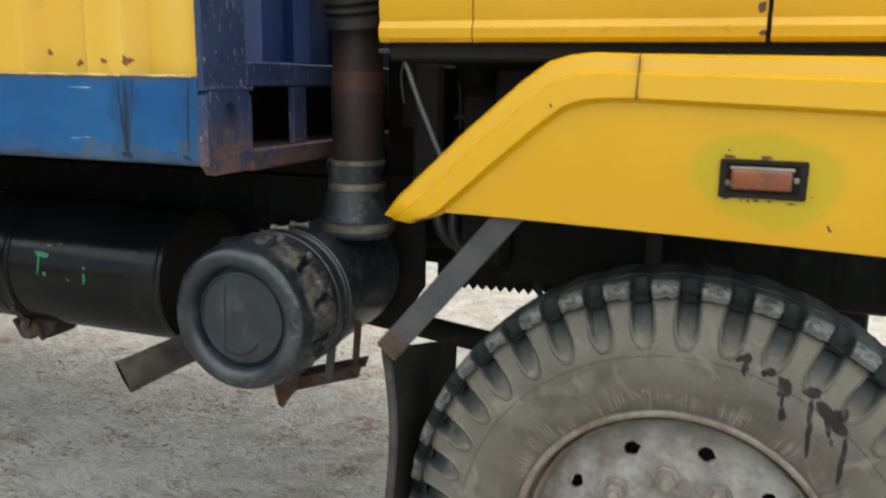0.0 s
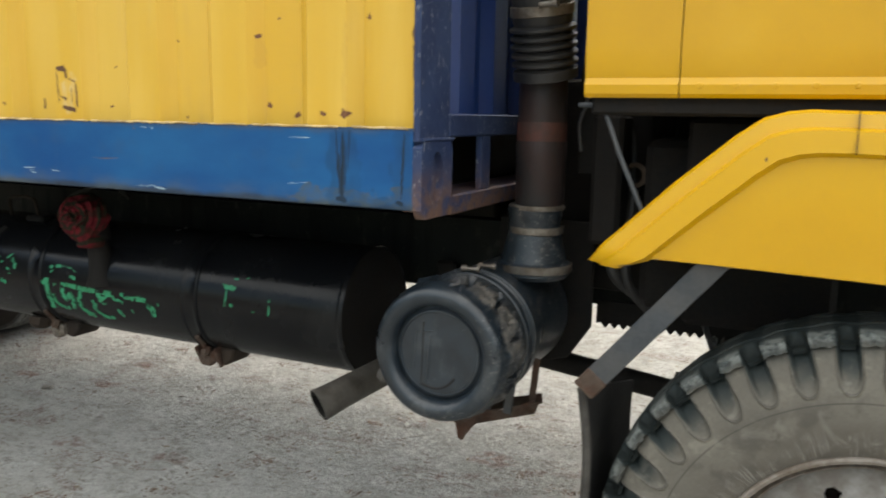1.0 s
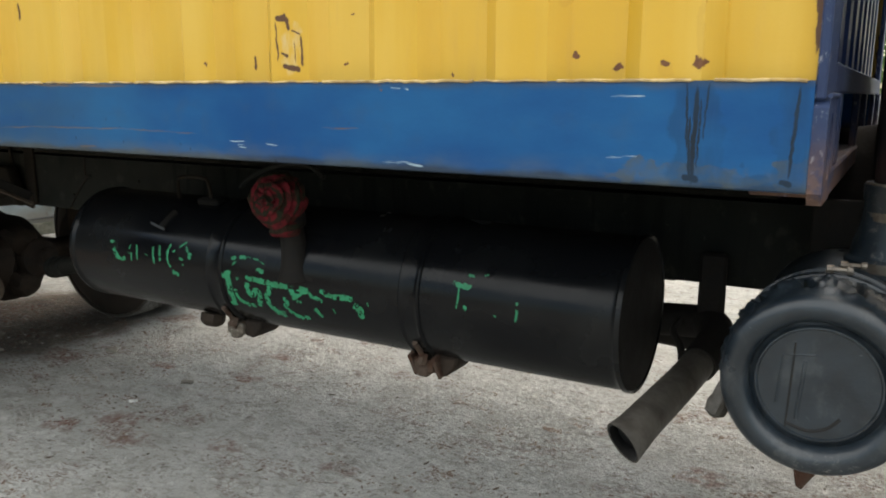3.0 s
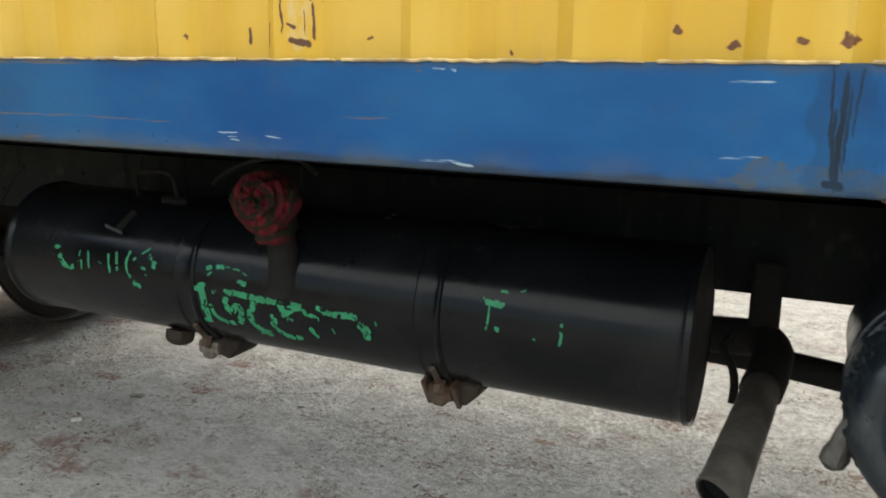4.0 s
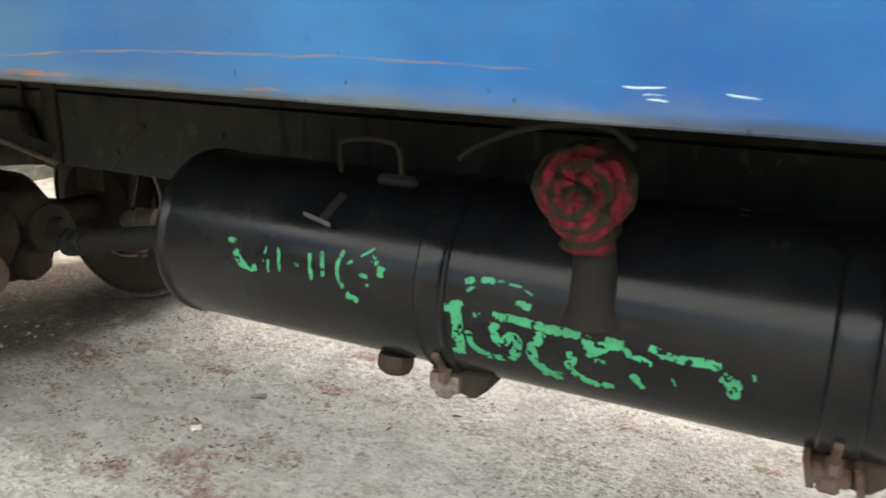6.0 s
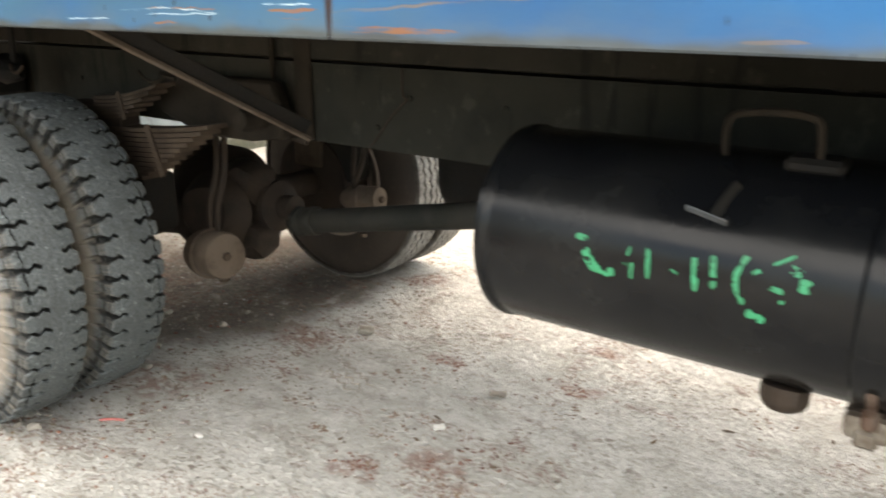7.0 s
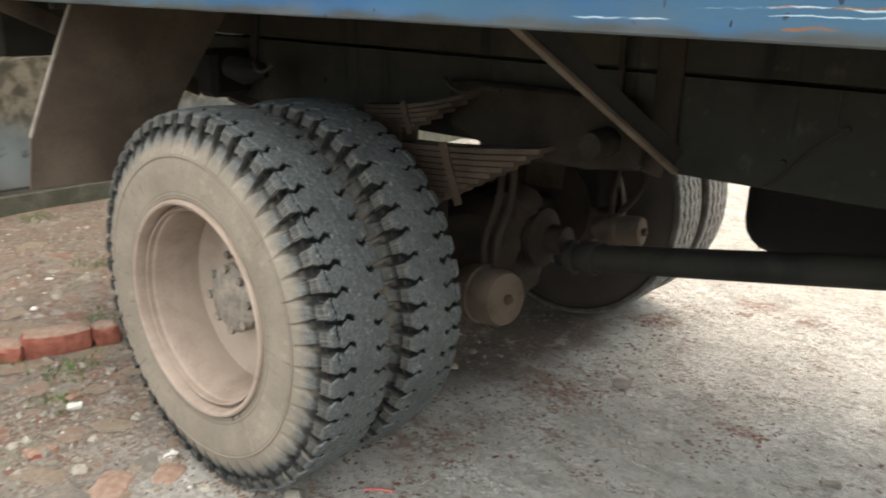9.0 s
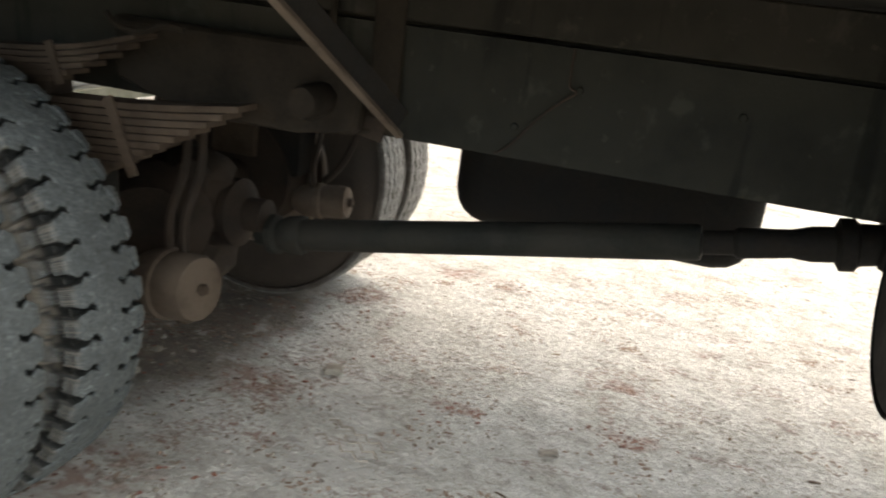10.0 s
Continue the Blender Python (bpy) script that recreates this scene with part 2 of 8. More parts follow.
def navy_scuffed():
    n = Nodes("navy_scuffed_paint")
    c = n.mix(n.step(n.noise(7, 5), 0.35, 0.65), (0.012, 0.024, 0.070), (0.020, 0.038, 0.095))
    scuff = n.step(n.noise(75, 6, n.scaled(1.4, 1.4, 0.45), 0.75), 0.585, 0.64)
    c = n.mix(n.math("MULTIPLY", scuff, 0.7), c, (0.30, 0.31, 0.34))
    z = n.xyz(n.warped(0.08, 10))[2]
    rust = n.math("MULTIPLY", n.step(z, 1.25, 1.40, 1.0, 0.0), n.step(n.noise(34, 5), 0.30, 0.55))
    c = n.mix(n.math("MULTIPLY", rust, 0.85), c, n.mix(n.noise(90, 3), (0.07, 0.035, 0.02), (0.20, 0.11, 0.06)))
    n.bump(n.noise(50, 5), 0.4, 0.003)
    return n.end(c, 0.62, 0.0, 0.35)


def cab_yellow():
    n = Nodes("cab_yellow_paint")
    big = n.noise(1.8, 4)
    c = n.mix(n.step(big, 0.35, 0.65), (0.50, 0.262, 0.0015), (0.555, 0.302, 0.003))
    c = n.mix(n.math("MULTIPLY", n.step(n.noise(6, 6), 0.5, 0.75), 0.25), c, (0.62, 0.355, 0.03))
    w = n.warped(0.05, 12.0)
    c = n.mix(n.math("MULTIPLY", n.spots([(1.058, 1.306, 0.122, 0.080)], n.warped(0.07, 6.0)), 0.75), c, (0.36, 0.285, 0.004))
    chips = n.spots([(0.70, 1.418, 0.0025, 0.004), (1.035, 1.545, 0.008, 0.006), (1.03, 1.585, 0.006, 0.01), (0.46, 1.197, 0.02, 0.003), (1.16, 1.23, 0.004, 0.003),
                     (1.0, 1.3425, 0.010, 0.0028), (1.056, 1.3425, 0.010, 0.0032), (1.022, 1.272, 0.0025, 0.003), (1.034, 1.272, 0.002, 0.003), (1.046, 1.271, 0.004, 0.003), (1.066, 1.272, 0.003, 0.002),
                     (1.10, 1.270, 0.008, 0.0025), (0.999, 1.273, 0.007, 0.0022), (0.998, 1.352, 0.002, 0.0015), (1.128, 1.283, 0.002, 0.002), (0.985, 1.25, 0.0018, 0.002), (1.158, 1.236, 0.002, 0.003)], n.warped(0.012, 90.0))
    c = n.mix(chips, c, DARK_RUST)
    n.bump(n.math("ADD", n.noise(8, 3), n.math("MULTIPLY", n.noise(240, 2), 0.15)), 0.08, 0.004)
    return n.end(c, n.step(n.noise(5, 4), 0.3, 0.7, 0.28, 0.42), 0.0, 0.5)


def tank_black():
    n = Nodes("tank_black_paint")
    big = n.noise(5, 5)
    c = n.mix(n.step(big, 0.4, 0.7), (0.0045, 0.005, 0.006), (0.009, 0.0095, 0.010))
    z = n.xyz(n.warped(0.10, 8.0))[2]
    c = n.mix(n.math("MULTIPLY", n.step(z, 0.72, 0.84, 1.0, 0.0), 0.4), c, (0.016, 0.0145, 0.0125))
    c = n.mix(n.math("MULTIPLY", n.step(n.noise(22, 6), 0.58, 0.75), 0.3), c, (0.018, 0.017, 0.016))
    n.bump(n.math("ADD", n.noise(14, 4), n.math("MULTIPLY", n.noise(190, 2), 0.3)), 0.12, 0.004)
    return n.end(c, n.step(big, 0.3, 0.7, 0.16, 0.28), 0.0, 0.185)


def filter_rubber():
    n = Nodes("air_filter_black_plastic")
    big = n.noise(9, 6, distort=0.4)
    c = n.mix(n.step(big, 0.35, 0.7), (0.008, 0.0125, 0.017), (0.017, 0.025, 0.033))
    x, y, z = n.xyz(n.warped(0.06, 14.0))
    r = n.math("SQRT", n.math("ADD", n.math("POWER", n.math("SUBTRACT", n.xyz()[0], 0.032), 2.0), n.math("POWER", n.math("SUBTRACT", n.xyz()[2], 0.947), 2.0)))
    side = n.math("MULTIPLY", n.math("MULTIPLY", n.step(y, 0.078, 0.095), n.step(y, 0.215, 0.19)), n.math("MAXIMUM", n.step(x, 0.02, 0.12), n.step(z, 0.92, 0.84)))
    worn = n.math("MULTIPLY", n.math("MULTIPLY", side, n.step(r, 0.150, 0.158)), n.step(n.noise(13, 5, rough=0.6), 0.38, 0.58))
    c = n.mix(n.math("MULTIPLY", worn, 0.7), c, n.mix(n.step(n.noise(46, 5), 0.4, 0.6), (0.050, 0.045, 0.040), (0.125, 0.110, 0.092)))
    mud = n.math("MULTIPLY", n.step(z, 0.88, 0.80), n.math("MULTIPLY", n.step(y, 0.06, 0.10), n.step(n.noise(30, 5), 0.35, 0.6)))
    c = n.mix(n.math("MULTIPLY", mud, 0.7), c, (0.085, 0.066, 0.050))
    low = n.math("MULTIPLY", n.math("MAXIMUM", n.step(x, 0.12, 0.17), n.step(z, 0.85, 0.79)), n.step(n.noise(95, 5, n.scaled(1.0, 0.4, 1.6), 0.75), 0.57, 0.64))
    c = n.mix(n.math("MULTIPLY", low, 0.6), c, (0.21, 0.195, 0.175))
    drum = n.math("MULTIPLY", n.step(y, 0.21, 0.24), n.step(n.noise(60, 6, n.scaled(1.0, 0.5, 1.0), 0.75), 0.56, 0.63))
    c = n.mix(n.math("MULTIPLY", drum, 0.5), c, (0.15, 0.13, 0.11))
    scr = n.math("MULTIPLY", n.step(n.noise(120, 4, n.scaled(0.5, 1.0, 1.5), 0.7), 0.67, 0.71), n.step(n.noise(11, 3), 0.5, 0.62))
    c = n.mix(n.math("MULTIPLY", scr, 0.55), c, (0.20, 0.21, 0.22))
    dusty = n.math("MULTIPLY", n.step(n.noise(16, 6, n.scaled(1.0, 1.0, 0.6), 0.7), 0.50, 0.66), n.step(y, 0.10, 0.06))
    c = n.mix(n.math("MULTIPLY", dusty, 0.35), c, (0.075, 0.080, 0.082))
    n.bump(n.math("ADD", n.noise(20, 4), n.math("MULTIPLY", n.noise(140, 3), 0.4)), 0.3, 0.004)
    return n.end(c, n.math("ADD", n.step(big, 0.3, 0.7, 0.27, 0.42), n.math("MULTIPLY", worn, 0.3)), 0.0, 0.5)


def cloth_plaid():
    """Red cloth with dark green checks, wound in folds round the middle of the bundle."""
    n = Nodes("faded_plaid_cloth")
    x, y, z = n.xyz(n.warped(0.030, 26.0))
    dx, dz = n.math("ADD", x, 1.377), n.math("SUBTRACT", z, 1.142)
    r = n.math("SQRT", n.math("ADD", n.math("MULTIPLY", dx, dx), n.math("MULTIPLY", dz, dz)))
    a = n.math("ARCTAN2", dz, dx)
    ring = n.math("FRACT", n.math("ADD", n.math("MULTIPLY", r, 34.0), n.math("MULTIPLY", a, 1 / (2 * math.pi))))
    ray = n.math("FRACT", n.math("ADD", n.math("MULTIPLY", a, 7 / (2 * math.pi)), n.math("ADD", n.math("MULTIPLY", r, 9.0), 9.0)))
    c = n.mix(n.step(n.noise(30, 5), 0.35, 0.65), (0.140, 0.016, 0.021), (0.070, 0.009, 0.012))
    c = n.mix(n.math("MULTIPLY", n.step(ray, 0.60, 0.68), 0.7), c, (0.022, 0.016, 0.010))
    c = n.mix(n.math("MULTIPLY", n.step(ring, 0.56, 0.64), 0.85), c, (0.010, 0.019, 0.011))
    c = n.mix(n.math("MULTIPLY", n.step(n.noise(60, 5), 0.52, 0.7), 0.35), c, (0.030, 0.022, 0.018))
    n.bump(n.math("ADD", n.noise(160, 3), n.noise(40, 4)), 0.5, 0.003)
    return n.end(c, 0.95, 0.0, 0.1)


def tyre_rubber(name, dust, worn, groove, edge, radius, crown, stains=False, notches=0):
    """Rubber about the wheel's own y axis: worn crown, groove shade painted dark, dust on the walls."""
    n = Nodes(name)
    x, y, z = n.xyz()
    r = n.math("SQRT", n.math("ADD", n.math("MULTIPLY", x, x), n.math("MULTIPLY", z, z)))
    big, mid, small = n.noise(6, 5), n.noise(26, 6), n.noise(140, 3)
    chalk = n.noise(130, 5, rough=0.8)
    top = n.mix(n.step(chalk, 0.40, 0.62), tuple(v * 0.62 for v in worn), tuple(v * 1.22 for v in worn))
    top = n.mix(n.math("MULTIPLY", n.step(n.noise(70, 6, rough=0.8), 0.57, 0.64), 0.72), top, tuple(v * 2.7 for v in worn))
    top = n.mix(n.math("MULTIPLY", n.step(n.noise(11, 5), 0.46, 0.68), 0.5), top, tuple(v * 0.55 for v in worn))
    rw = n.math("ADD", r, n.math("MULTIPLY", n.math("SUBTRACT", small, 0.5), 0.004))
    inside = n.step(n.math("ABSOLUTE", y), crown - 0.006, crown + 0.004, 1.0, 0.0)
    # darker below the crown: the shade of the grooves is put into the colour
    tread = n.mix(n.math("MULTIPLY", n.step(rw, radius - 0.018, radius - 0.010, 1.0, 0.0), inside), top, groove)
    if notches:                                      # slot shade painted onto the walls by depth, below a chewed pale lip
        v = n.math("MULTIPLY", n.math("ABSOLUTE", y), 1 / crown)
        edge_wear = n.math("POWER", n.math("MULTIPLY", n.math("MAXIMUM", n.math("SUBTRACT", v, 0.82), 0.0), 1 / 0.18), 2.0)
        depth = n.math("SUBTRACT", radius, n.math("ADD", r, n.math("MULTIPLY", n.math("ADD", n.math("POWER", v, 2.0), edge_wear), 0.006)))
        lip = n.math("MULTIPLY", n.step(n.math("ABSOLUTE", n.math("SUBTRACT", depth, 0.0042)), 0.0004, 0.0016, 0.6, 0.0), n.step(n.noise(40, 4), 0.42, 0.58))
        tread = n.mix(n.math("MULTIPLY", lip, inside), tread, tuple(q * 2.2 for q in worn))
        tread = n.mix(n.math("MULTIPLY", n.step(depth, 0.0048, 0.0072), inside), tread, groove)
    wall = n.mix(n.step(big, 0.3, 0.7), dust, tuple(v * 0.74 for v in dust))
    wall = n.mix(n.math("MULTIPLY", n.step(small, 0.4, 0.7), 0.3), wall, tuple(v * 0.55 for v in dust))
    streak = n.math("MULTIPLY", n.step(n.noise(20, 6, n.scaled(1.0, 3.0, 1.0), 0.7), 0.56, 0.66), 0.35)
    wall = n.mix(streak, wall, tuple(v * 1.35 for v in dust))
    rr = n.math("ADD", r, n.math("MULTIPLY", n.math("SUBTRACT", mid, 0.5), 0.05))
    c = n.mix(n.step(rr, edge - 0.03, edge + 0.02), wall, tread)
    if stains:                                       # oily splashes with runs below them
        w = n.warped(0.03, 40.0)
        oil = n.math("MAXIMUM", n.spots([(0.168, 0.392, 0.012, 0.020), (0.100, 0.432, 0.014, 0.010), (0.105, 0.418, 0.006, 0.014), (0.214, 0.385, 0.016, 0.011), (0.262, 0.352, 0.015, 0.014), (0.145, 0.412, 0.016, 0.007), (0.168, 0.34, 0.006, 0.014)], w),
                     n.strokes([(0.214, 0.38, 0.217, 0.26, 0.0045), (0.222, 0.372, 0.276, 0.318, 0.011), (0.276, 0.318, 0.270, 0.22, 0.0045), (0.243, 0.35, 0.248, 0.31, 0.005), (0.168, 0.39, 0.169, 0.35, 0.003), (0.252, 0.31, 0.253, 0.295, 0.003)], n.warped(0.012, 30.0)))
        # scallops between the lugs: clean dark rubber and painted shade; cracks from the bead
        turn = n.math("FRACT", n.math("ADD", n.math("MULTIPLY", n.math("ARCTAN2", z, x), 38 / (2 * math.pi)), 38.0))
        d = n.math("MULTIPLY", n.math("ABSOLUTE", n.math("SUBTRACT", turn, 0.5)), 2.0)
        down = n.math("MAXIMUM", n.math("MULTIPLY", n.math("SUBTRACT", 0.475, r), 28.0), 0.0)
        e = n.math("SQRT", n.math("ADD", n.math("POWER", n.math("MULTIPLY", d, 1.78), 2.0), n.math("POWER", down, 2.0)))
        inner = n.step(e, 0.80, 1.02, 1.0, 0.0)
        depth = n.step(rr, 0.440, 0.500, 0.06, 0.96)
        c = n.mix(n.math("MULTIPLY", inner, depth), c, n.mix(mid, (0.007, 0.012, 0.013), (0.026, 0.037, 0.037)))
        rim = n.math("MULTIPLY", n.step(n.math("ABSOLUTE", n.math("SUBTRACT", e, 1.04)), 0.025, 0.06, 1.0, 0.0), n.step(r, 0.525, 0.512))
        # groove mouths near black: their shade is set by colour
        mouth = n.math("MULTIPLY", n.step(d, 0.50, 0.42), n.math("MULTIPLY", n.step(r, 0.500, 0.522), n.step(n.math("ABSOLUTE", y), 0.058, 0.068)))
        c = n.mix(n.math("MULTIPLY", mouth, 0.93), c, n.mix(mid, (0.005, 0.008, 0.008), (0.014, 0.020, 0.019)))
        seam = n.step(n.math("ABSOLUTE", n.math("SUBTRACT", r, 0.4215)), 0.0008, 0.0022, 1.0, 0.0)
        c = n.mix(n.math("MULTIPLY", n.math("MAXIMUM", rim, seam), 0.6), c, (0.035, 0.032, 0.027))
        grime = n.math("MULTIPLY", n.step(n.math("ADD", r, n.math("MULTIPLY", n.math("SUBTRACT", n.noise(9, 6, distort=0.6), 0.5), 0.16)), 0.33, 0.41, 1.0, 0.0), 0.75)
        c = n.mix(grime, c, n.mix(small, (0.060, 0.051, 0.041), (0.105, 0.092, 0.075)))
        smear = n.math("MULTIPLY", n.step(n.noise(7, 6, distort=1.2), 0.48, 0.62), n.step(r, 0.455, 0.40))
        c = n.mix(n.math("MULTIPLY", smear, 0.6), c, (0.058, 0.052, 0.043))
        pale = n.math("MULTIPLY", n.step(n.noise(16, 6, distort=0.8), 0.55, 0.68), n.step(r, 0.515, 0.47))
        c = n.mix(n.math("MULTIPLY", pale, 0.45), c, (0.205, 0.190, 0.160))
        # short pale cracks that run out from the bead
        ray = n.noise(60.0, 2, n.math("ADD", n.math("ARCTAN2", z, x), n.math("MULTIPLY", n.noise(30, 2), 0.03)))
        crack = n.math("MULTIPLY", n.step(n.math("ABSOLUTE", n.math("SUBTRACT", ray, 0.5)), 0.010, 0.022, 1.0, 0.0), n.math("MULTIPLY", n.step(r, 0.308, 0.320), n.step(n.math("ADD", rr, n.math("MULTIPLY", n.noise(9, 2), 0.12)), 0.44, 0.385)))
        c = n.mix(n.math("MULTIPLY", crack, n.step(n.noise(22, 3), 0.42, 0.6, 0.0, 0.75)), c, (0.27, 0.25, 0.22))
        # pale chewed rims of the lugs
        chew = n.math("MULTIPLY", n.math("MULTIPLY", n.step(r, 0.530, 0.540), n.step(d, 0.42, 0.52)), n.math("MULTIPLY", n.step(n.math("ABSOLUTE", y), 0.066, 0.088), n.step(n.noise(42, 5, rough=0.7), 0.40, 0.56)))
        c = n.mix(n.math("MULTIPLY", chew, 0.75), c, n.mix(small, (0.135, 0.145, 0.135), (0.22, 0.23, 0.215)))
        c = n.mix(n.math("MULTIPLY", oil, n.step(n.noise(50, 5), 0.30, 0.5, 0.7, 1.0)), c, (0.011, 0.009, 0.007))
    if notches:                                      # clean dark rubber and painted recess shade in the shoulder notches
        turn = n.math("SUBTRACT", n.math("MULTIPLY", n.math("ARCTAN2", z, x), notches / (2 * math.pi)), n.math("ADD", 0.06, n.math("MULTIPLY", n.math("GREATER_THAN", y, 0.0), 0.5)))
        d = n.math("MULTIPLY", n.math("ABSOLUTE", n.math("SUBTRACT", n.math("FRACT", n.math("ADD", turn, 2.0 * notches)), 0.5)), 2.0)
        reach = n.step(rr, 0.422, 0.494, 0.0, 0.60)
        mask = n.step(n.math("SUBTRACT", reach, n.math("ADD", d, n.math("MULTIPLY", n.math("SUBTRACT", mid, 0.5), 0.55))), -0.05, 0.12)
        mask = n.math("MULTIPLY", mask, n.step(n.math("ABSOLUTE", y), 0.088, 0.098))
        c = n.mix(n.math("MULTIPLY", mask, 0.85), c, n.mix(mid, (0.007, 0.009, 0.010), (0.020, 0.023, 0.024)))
        # bared blue-grey rubber on the shoulder, combed by fine radial scrapes
        scraped = n.math("MULTIPLY", n.step(rr, 0.455, 0.494), n.step(n.math("ABSOLUTE", y), 0.086, 0.094))
        comb = n.noise(150.0, 3, n.math("MULTIPLY", n.math("ARCTAN2", z, x), 1.0))
        c = n.mix(n.math("MULTIPLY", scraped, n.step(comb, 0.36, 0.60, 0.20, 0.75)), c, n.mix(n.step(comb, 0.45, 0.62), (0.040, 0.045, 0.047), (0.15, 0.137, 0.115)))
        for ring in (0.2985, 0.306, 0.316, 0.4035, 0.411):
            c = n.mix(n.step(n.math("ABSOLUTE", n.math("SUBTRACT", r, ring)), 0.0006, 0.0022, 0.55, 0.0), c, (0.085, 0.066, 0.050))
        marks = n.spots([(0.152, -0.262, 0.004, 0.011), (0.182, -0.240, 0.003, 0.008)], n.co)
        c = n.mix(n.math("MULTIPLY", marks, 0.9), c, (0.03, 0.02, 0.015))
    n.bump(n.math("ADD", mid, n.math("MULTIPLY", small, 0.6)), 0.3, 0.003)
    return n.end(c, 0.72, 0.0, 0.35)


def ground_dirt():
    n = Nodes("packed_dirt")
    w = n.warped(0.25, 2.0)
    big, mid = n.noise(0.8, 5), n.noise(5.5, 7, w)
    fine, grit = n.noise(46, 5), n.noise(230, 3)
    c = n.mix(n.step(mid, 0.33, 0.67), (0.395, 0.386, 0.355), (0.510, 0.503, 0.472))
    c = n.mix(n.math("MULTIPLY", n.step(big, 0.42, 0.62), 0.5), c, (0.525, 0.518, 0.488))
    c = n.mix(n.math("MULTIPLY", n.step(fine, 0.48, 0.72), 0.5), c, (0.228, 0.208, 0.180))
    swept = n.noise(4.5, 7, n.scaled(1.0, 2.2, 1.0, n.warped(0.35, 3.0)), 0.62)
    c = n.mix(n.math("MULTIPLY", n.step(swept, 0.50, 0.64), 0.4), c, (0.290, 0.272, 0.242))
    c = n.mix(n.math("MULTIPLY", n.step(n.noise(15, 6, n.scaled(1.0, 1.7, 1.0, w), 0.65), 0.54, 0.62), 0.45), c, (0.238, 0.217, 0.188))
    x, y, z = n.xyz(n.warped(1.4, 0.9))
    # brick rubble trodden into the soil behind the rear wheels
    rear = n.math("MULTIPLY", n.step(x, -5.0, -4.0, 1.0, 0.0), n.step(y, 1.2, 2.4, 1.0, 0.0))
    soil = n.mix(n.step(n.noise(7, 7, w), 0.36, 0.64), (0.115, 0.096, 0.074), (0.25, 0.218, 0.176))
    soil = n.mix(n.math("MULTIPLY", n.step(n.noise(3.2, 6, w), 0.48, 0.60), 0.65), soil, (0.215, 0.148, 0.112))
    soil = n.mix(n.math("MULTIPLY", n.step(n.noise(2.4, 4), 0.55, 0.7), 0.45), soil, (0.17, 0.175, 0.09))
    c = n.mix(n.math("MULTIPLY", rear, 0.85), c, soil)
    # shade below the rear axle painted into the dirt, over browner soil
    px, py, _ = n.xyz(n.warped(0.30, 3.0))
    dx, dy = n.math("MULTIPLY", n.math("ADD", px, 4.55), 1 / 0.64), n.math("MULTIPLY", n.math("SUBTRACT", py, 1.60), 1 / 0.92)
    axle_shade = n.step(n.math("ADD", n.math("MULTIPLY", dx, dx), n.math("MULTIPLY", dy, dy)), 0.62, 1.15, 1.0, 0.0)
    c = n.mix(n.math("MULTIPLY", axle_shade, 0.86), c, n.mix(n.step(n.noise(9, 6, w), 0.35, 0.65), (0.060, 0.047, 0.037), (0.115, 0.090, 0.070)))
    # brick dust trodden into patches
    bx, by, _ = n.xyz(n.warped(0.16, 9.0))
    dusted = None
    for mx, my, mr in ((-3.87, 1.28, 0.15), (-3.85, 2.09, 0.13), (-3.24, 1.42, 0.10), (-2.84, 0.82, 0.12), (-2.67, 0.70, 0.13), (-3.02, 0.66, 0.09), (-4.0, 0.66, 0.20), 
                       (-2.7, 1.50, 0.09), (-2.2, 0.85, 0.10), (-1.67, 0.93, 0.10), (-0.43, 1.6, 0.13), (-3.6, 2.6, 0.12), (-2.75, 1.85, 0.08)):
        ex, ey = n.math("MULTIPLY", n.math("SUBTRACT", bx, mx), 1 / mr), n.math("MULTIPLY", n.math("SUBTRACT", by, my), 1.5 / mr)
        e = n.math("ADD", n.math("MULTIPLY", ex, ex), n.math("MULTIPLY", ey, ey))
        dusted = e if dusted is None else n.math("MINIMUM", dusted, e)
    c = n.mix(n.math("MULTIPLY", n.step(dusted, 0.25, 1.3, 1.0, 0.0), n.step(n.noise(24, 6, rough=0.7), 0.40, 0.58, 0.06, 0.72)), c, (0.20, 0.105, 0.078))
    # a crust of mixed pebbles near the rear wheels, finer grit everywhere
    pebble = n.t.nodes.new("ShaderNodeSeparateColor")
    n.put(pebble.inputs[0], n.cells(70, n.warped(0.04, 25.0), out="Color"))
    stone = n.mix(pebble.outputs[0], (0.10, 0.085, 0.068), (0.36, 0.32, 0.27))
    stone = n.mix(n.step(pebble.outputs[1], 0.80, 0.84), stone, (0.22, 0.105, 0.075))
    c = n.mix(n.math("MULTIPLY", rear, n.step(n.noise(6, 6, w), 0.35, 0.6, 0.15, 0.7)), c, stone)
    sand = n.noise(160, 4, rough=0.8)
    c = n.mix(n.math("MULTIPLY", n.step(sand, 0.52, 0.66), 0.32), c, (0.20, 0.176, 0.145))
    c = n.mix(n.math("MULTIPLY", n.step(sand, 0.46, 0.34), 0.22), c, (0.56, 0.54, 0.49))
    # crumbs of brick in drifts, dark litter in drifts
    crumbs = n.step(n.noise(58, 6, n.scaled(1.0, 1.8, 1.0, n.warped(0.03, 40.0)), 0.75), 0.50, 0.58)
    where = n.math("ADD", n.step(n.noise(2.3, 6, n.scaled(1.0, 1.9, 1.0), 0.65, 1.0), 0.53, 0.60), n.math("MULTIPLY", rear, n.step(n.noise(3.0, 5), 0.40, 0.6)), True)
    c = n.mix(n.math("MULTIPLY", crumbs, n.math("MULTIPLY", where, 0.85)), c, (0.19, 0.105, 0.080))
    chip = n.t.nodes.new("ShaderNodeSeparateColor")
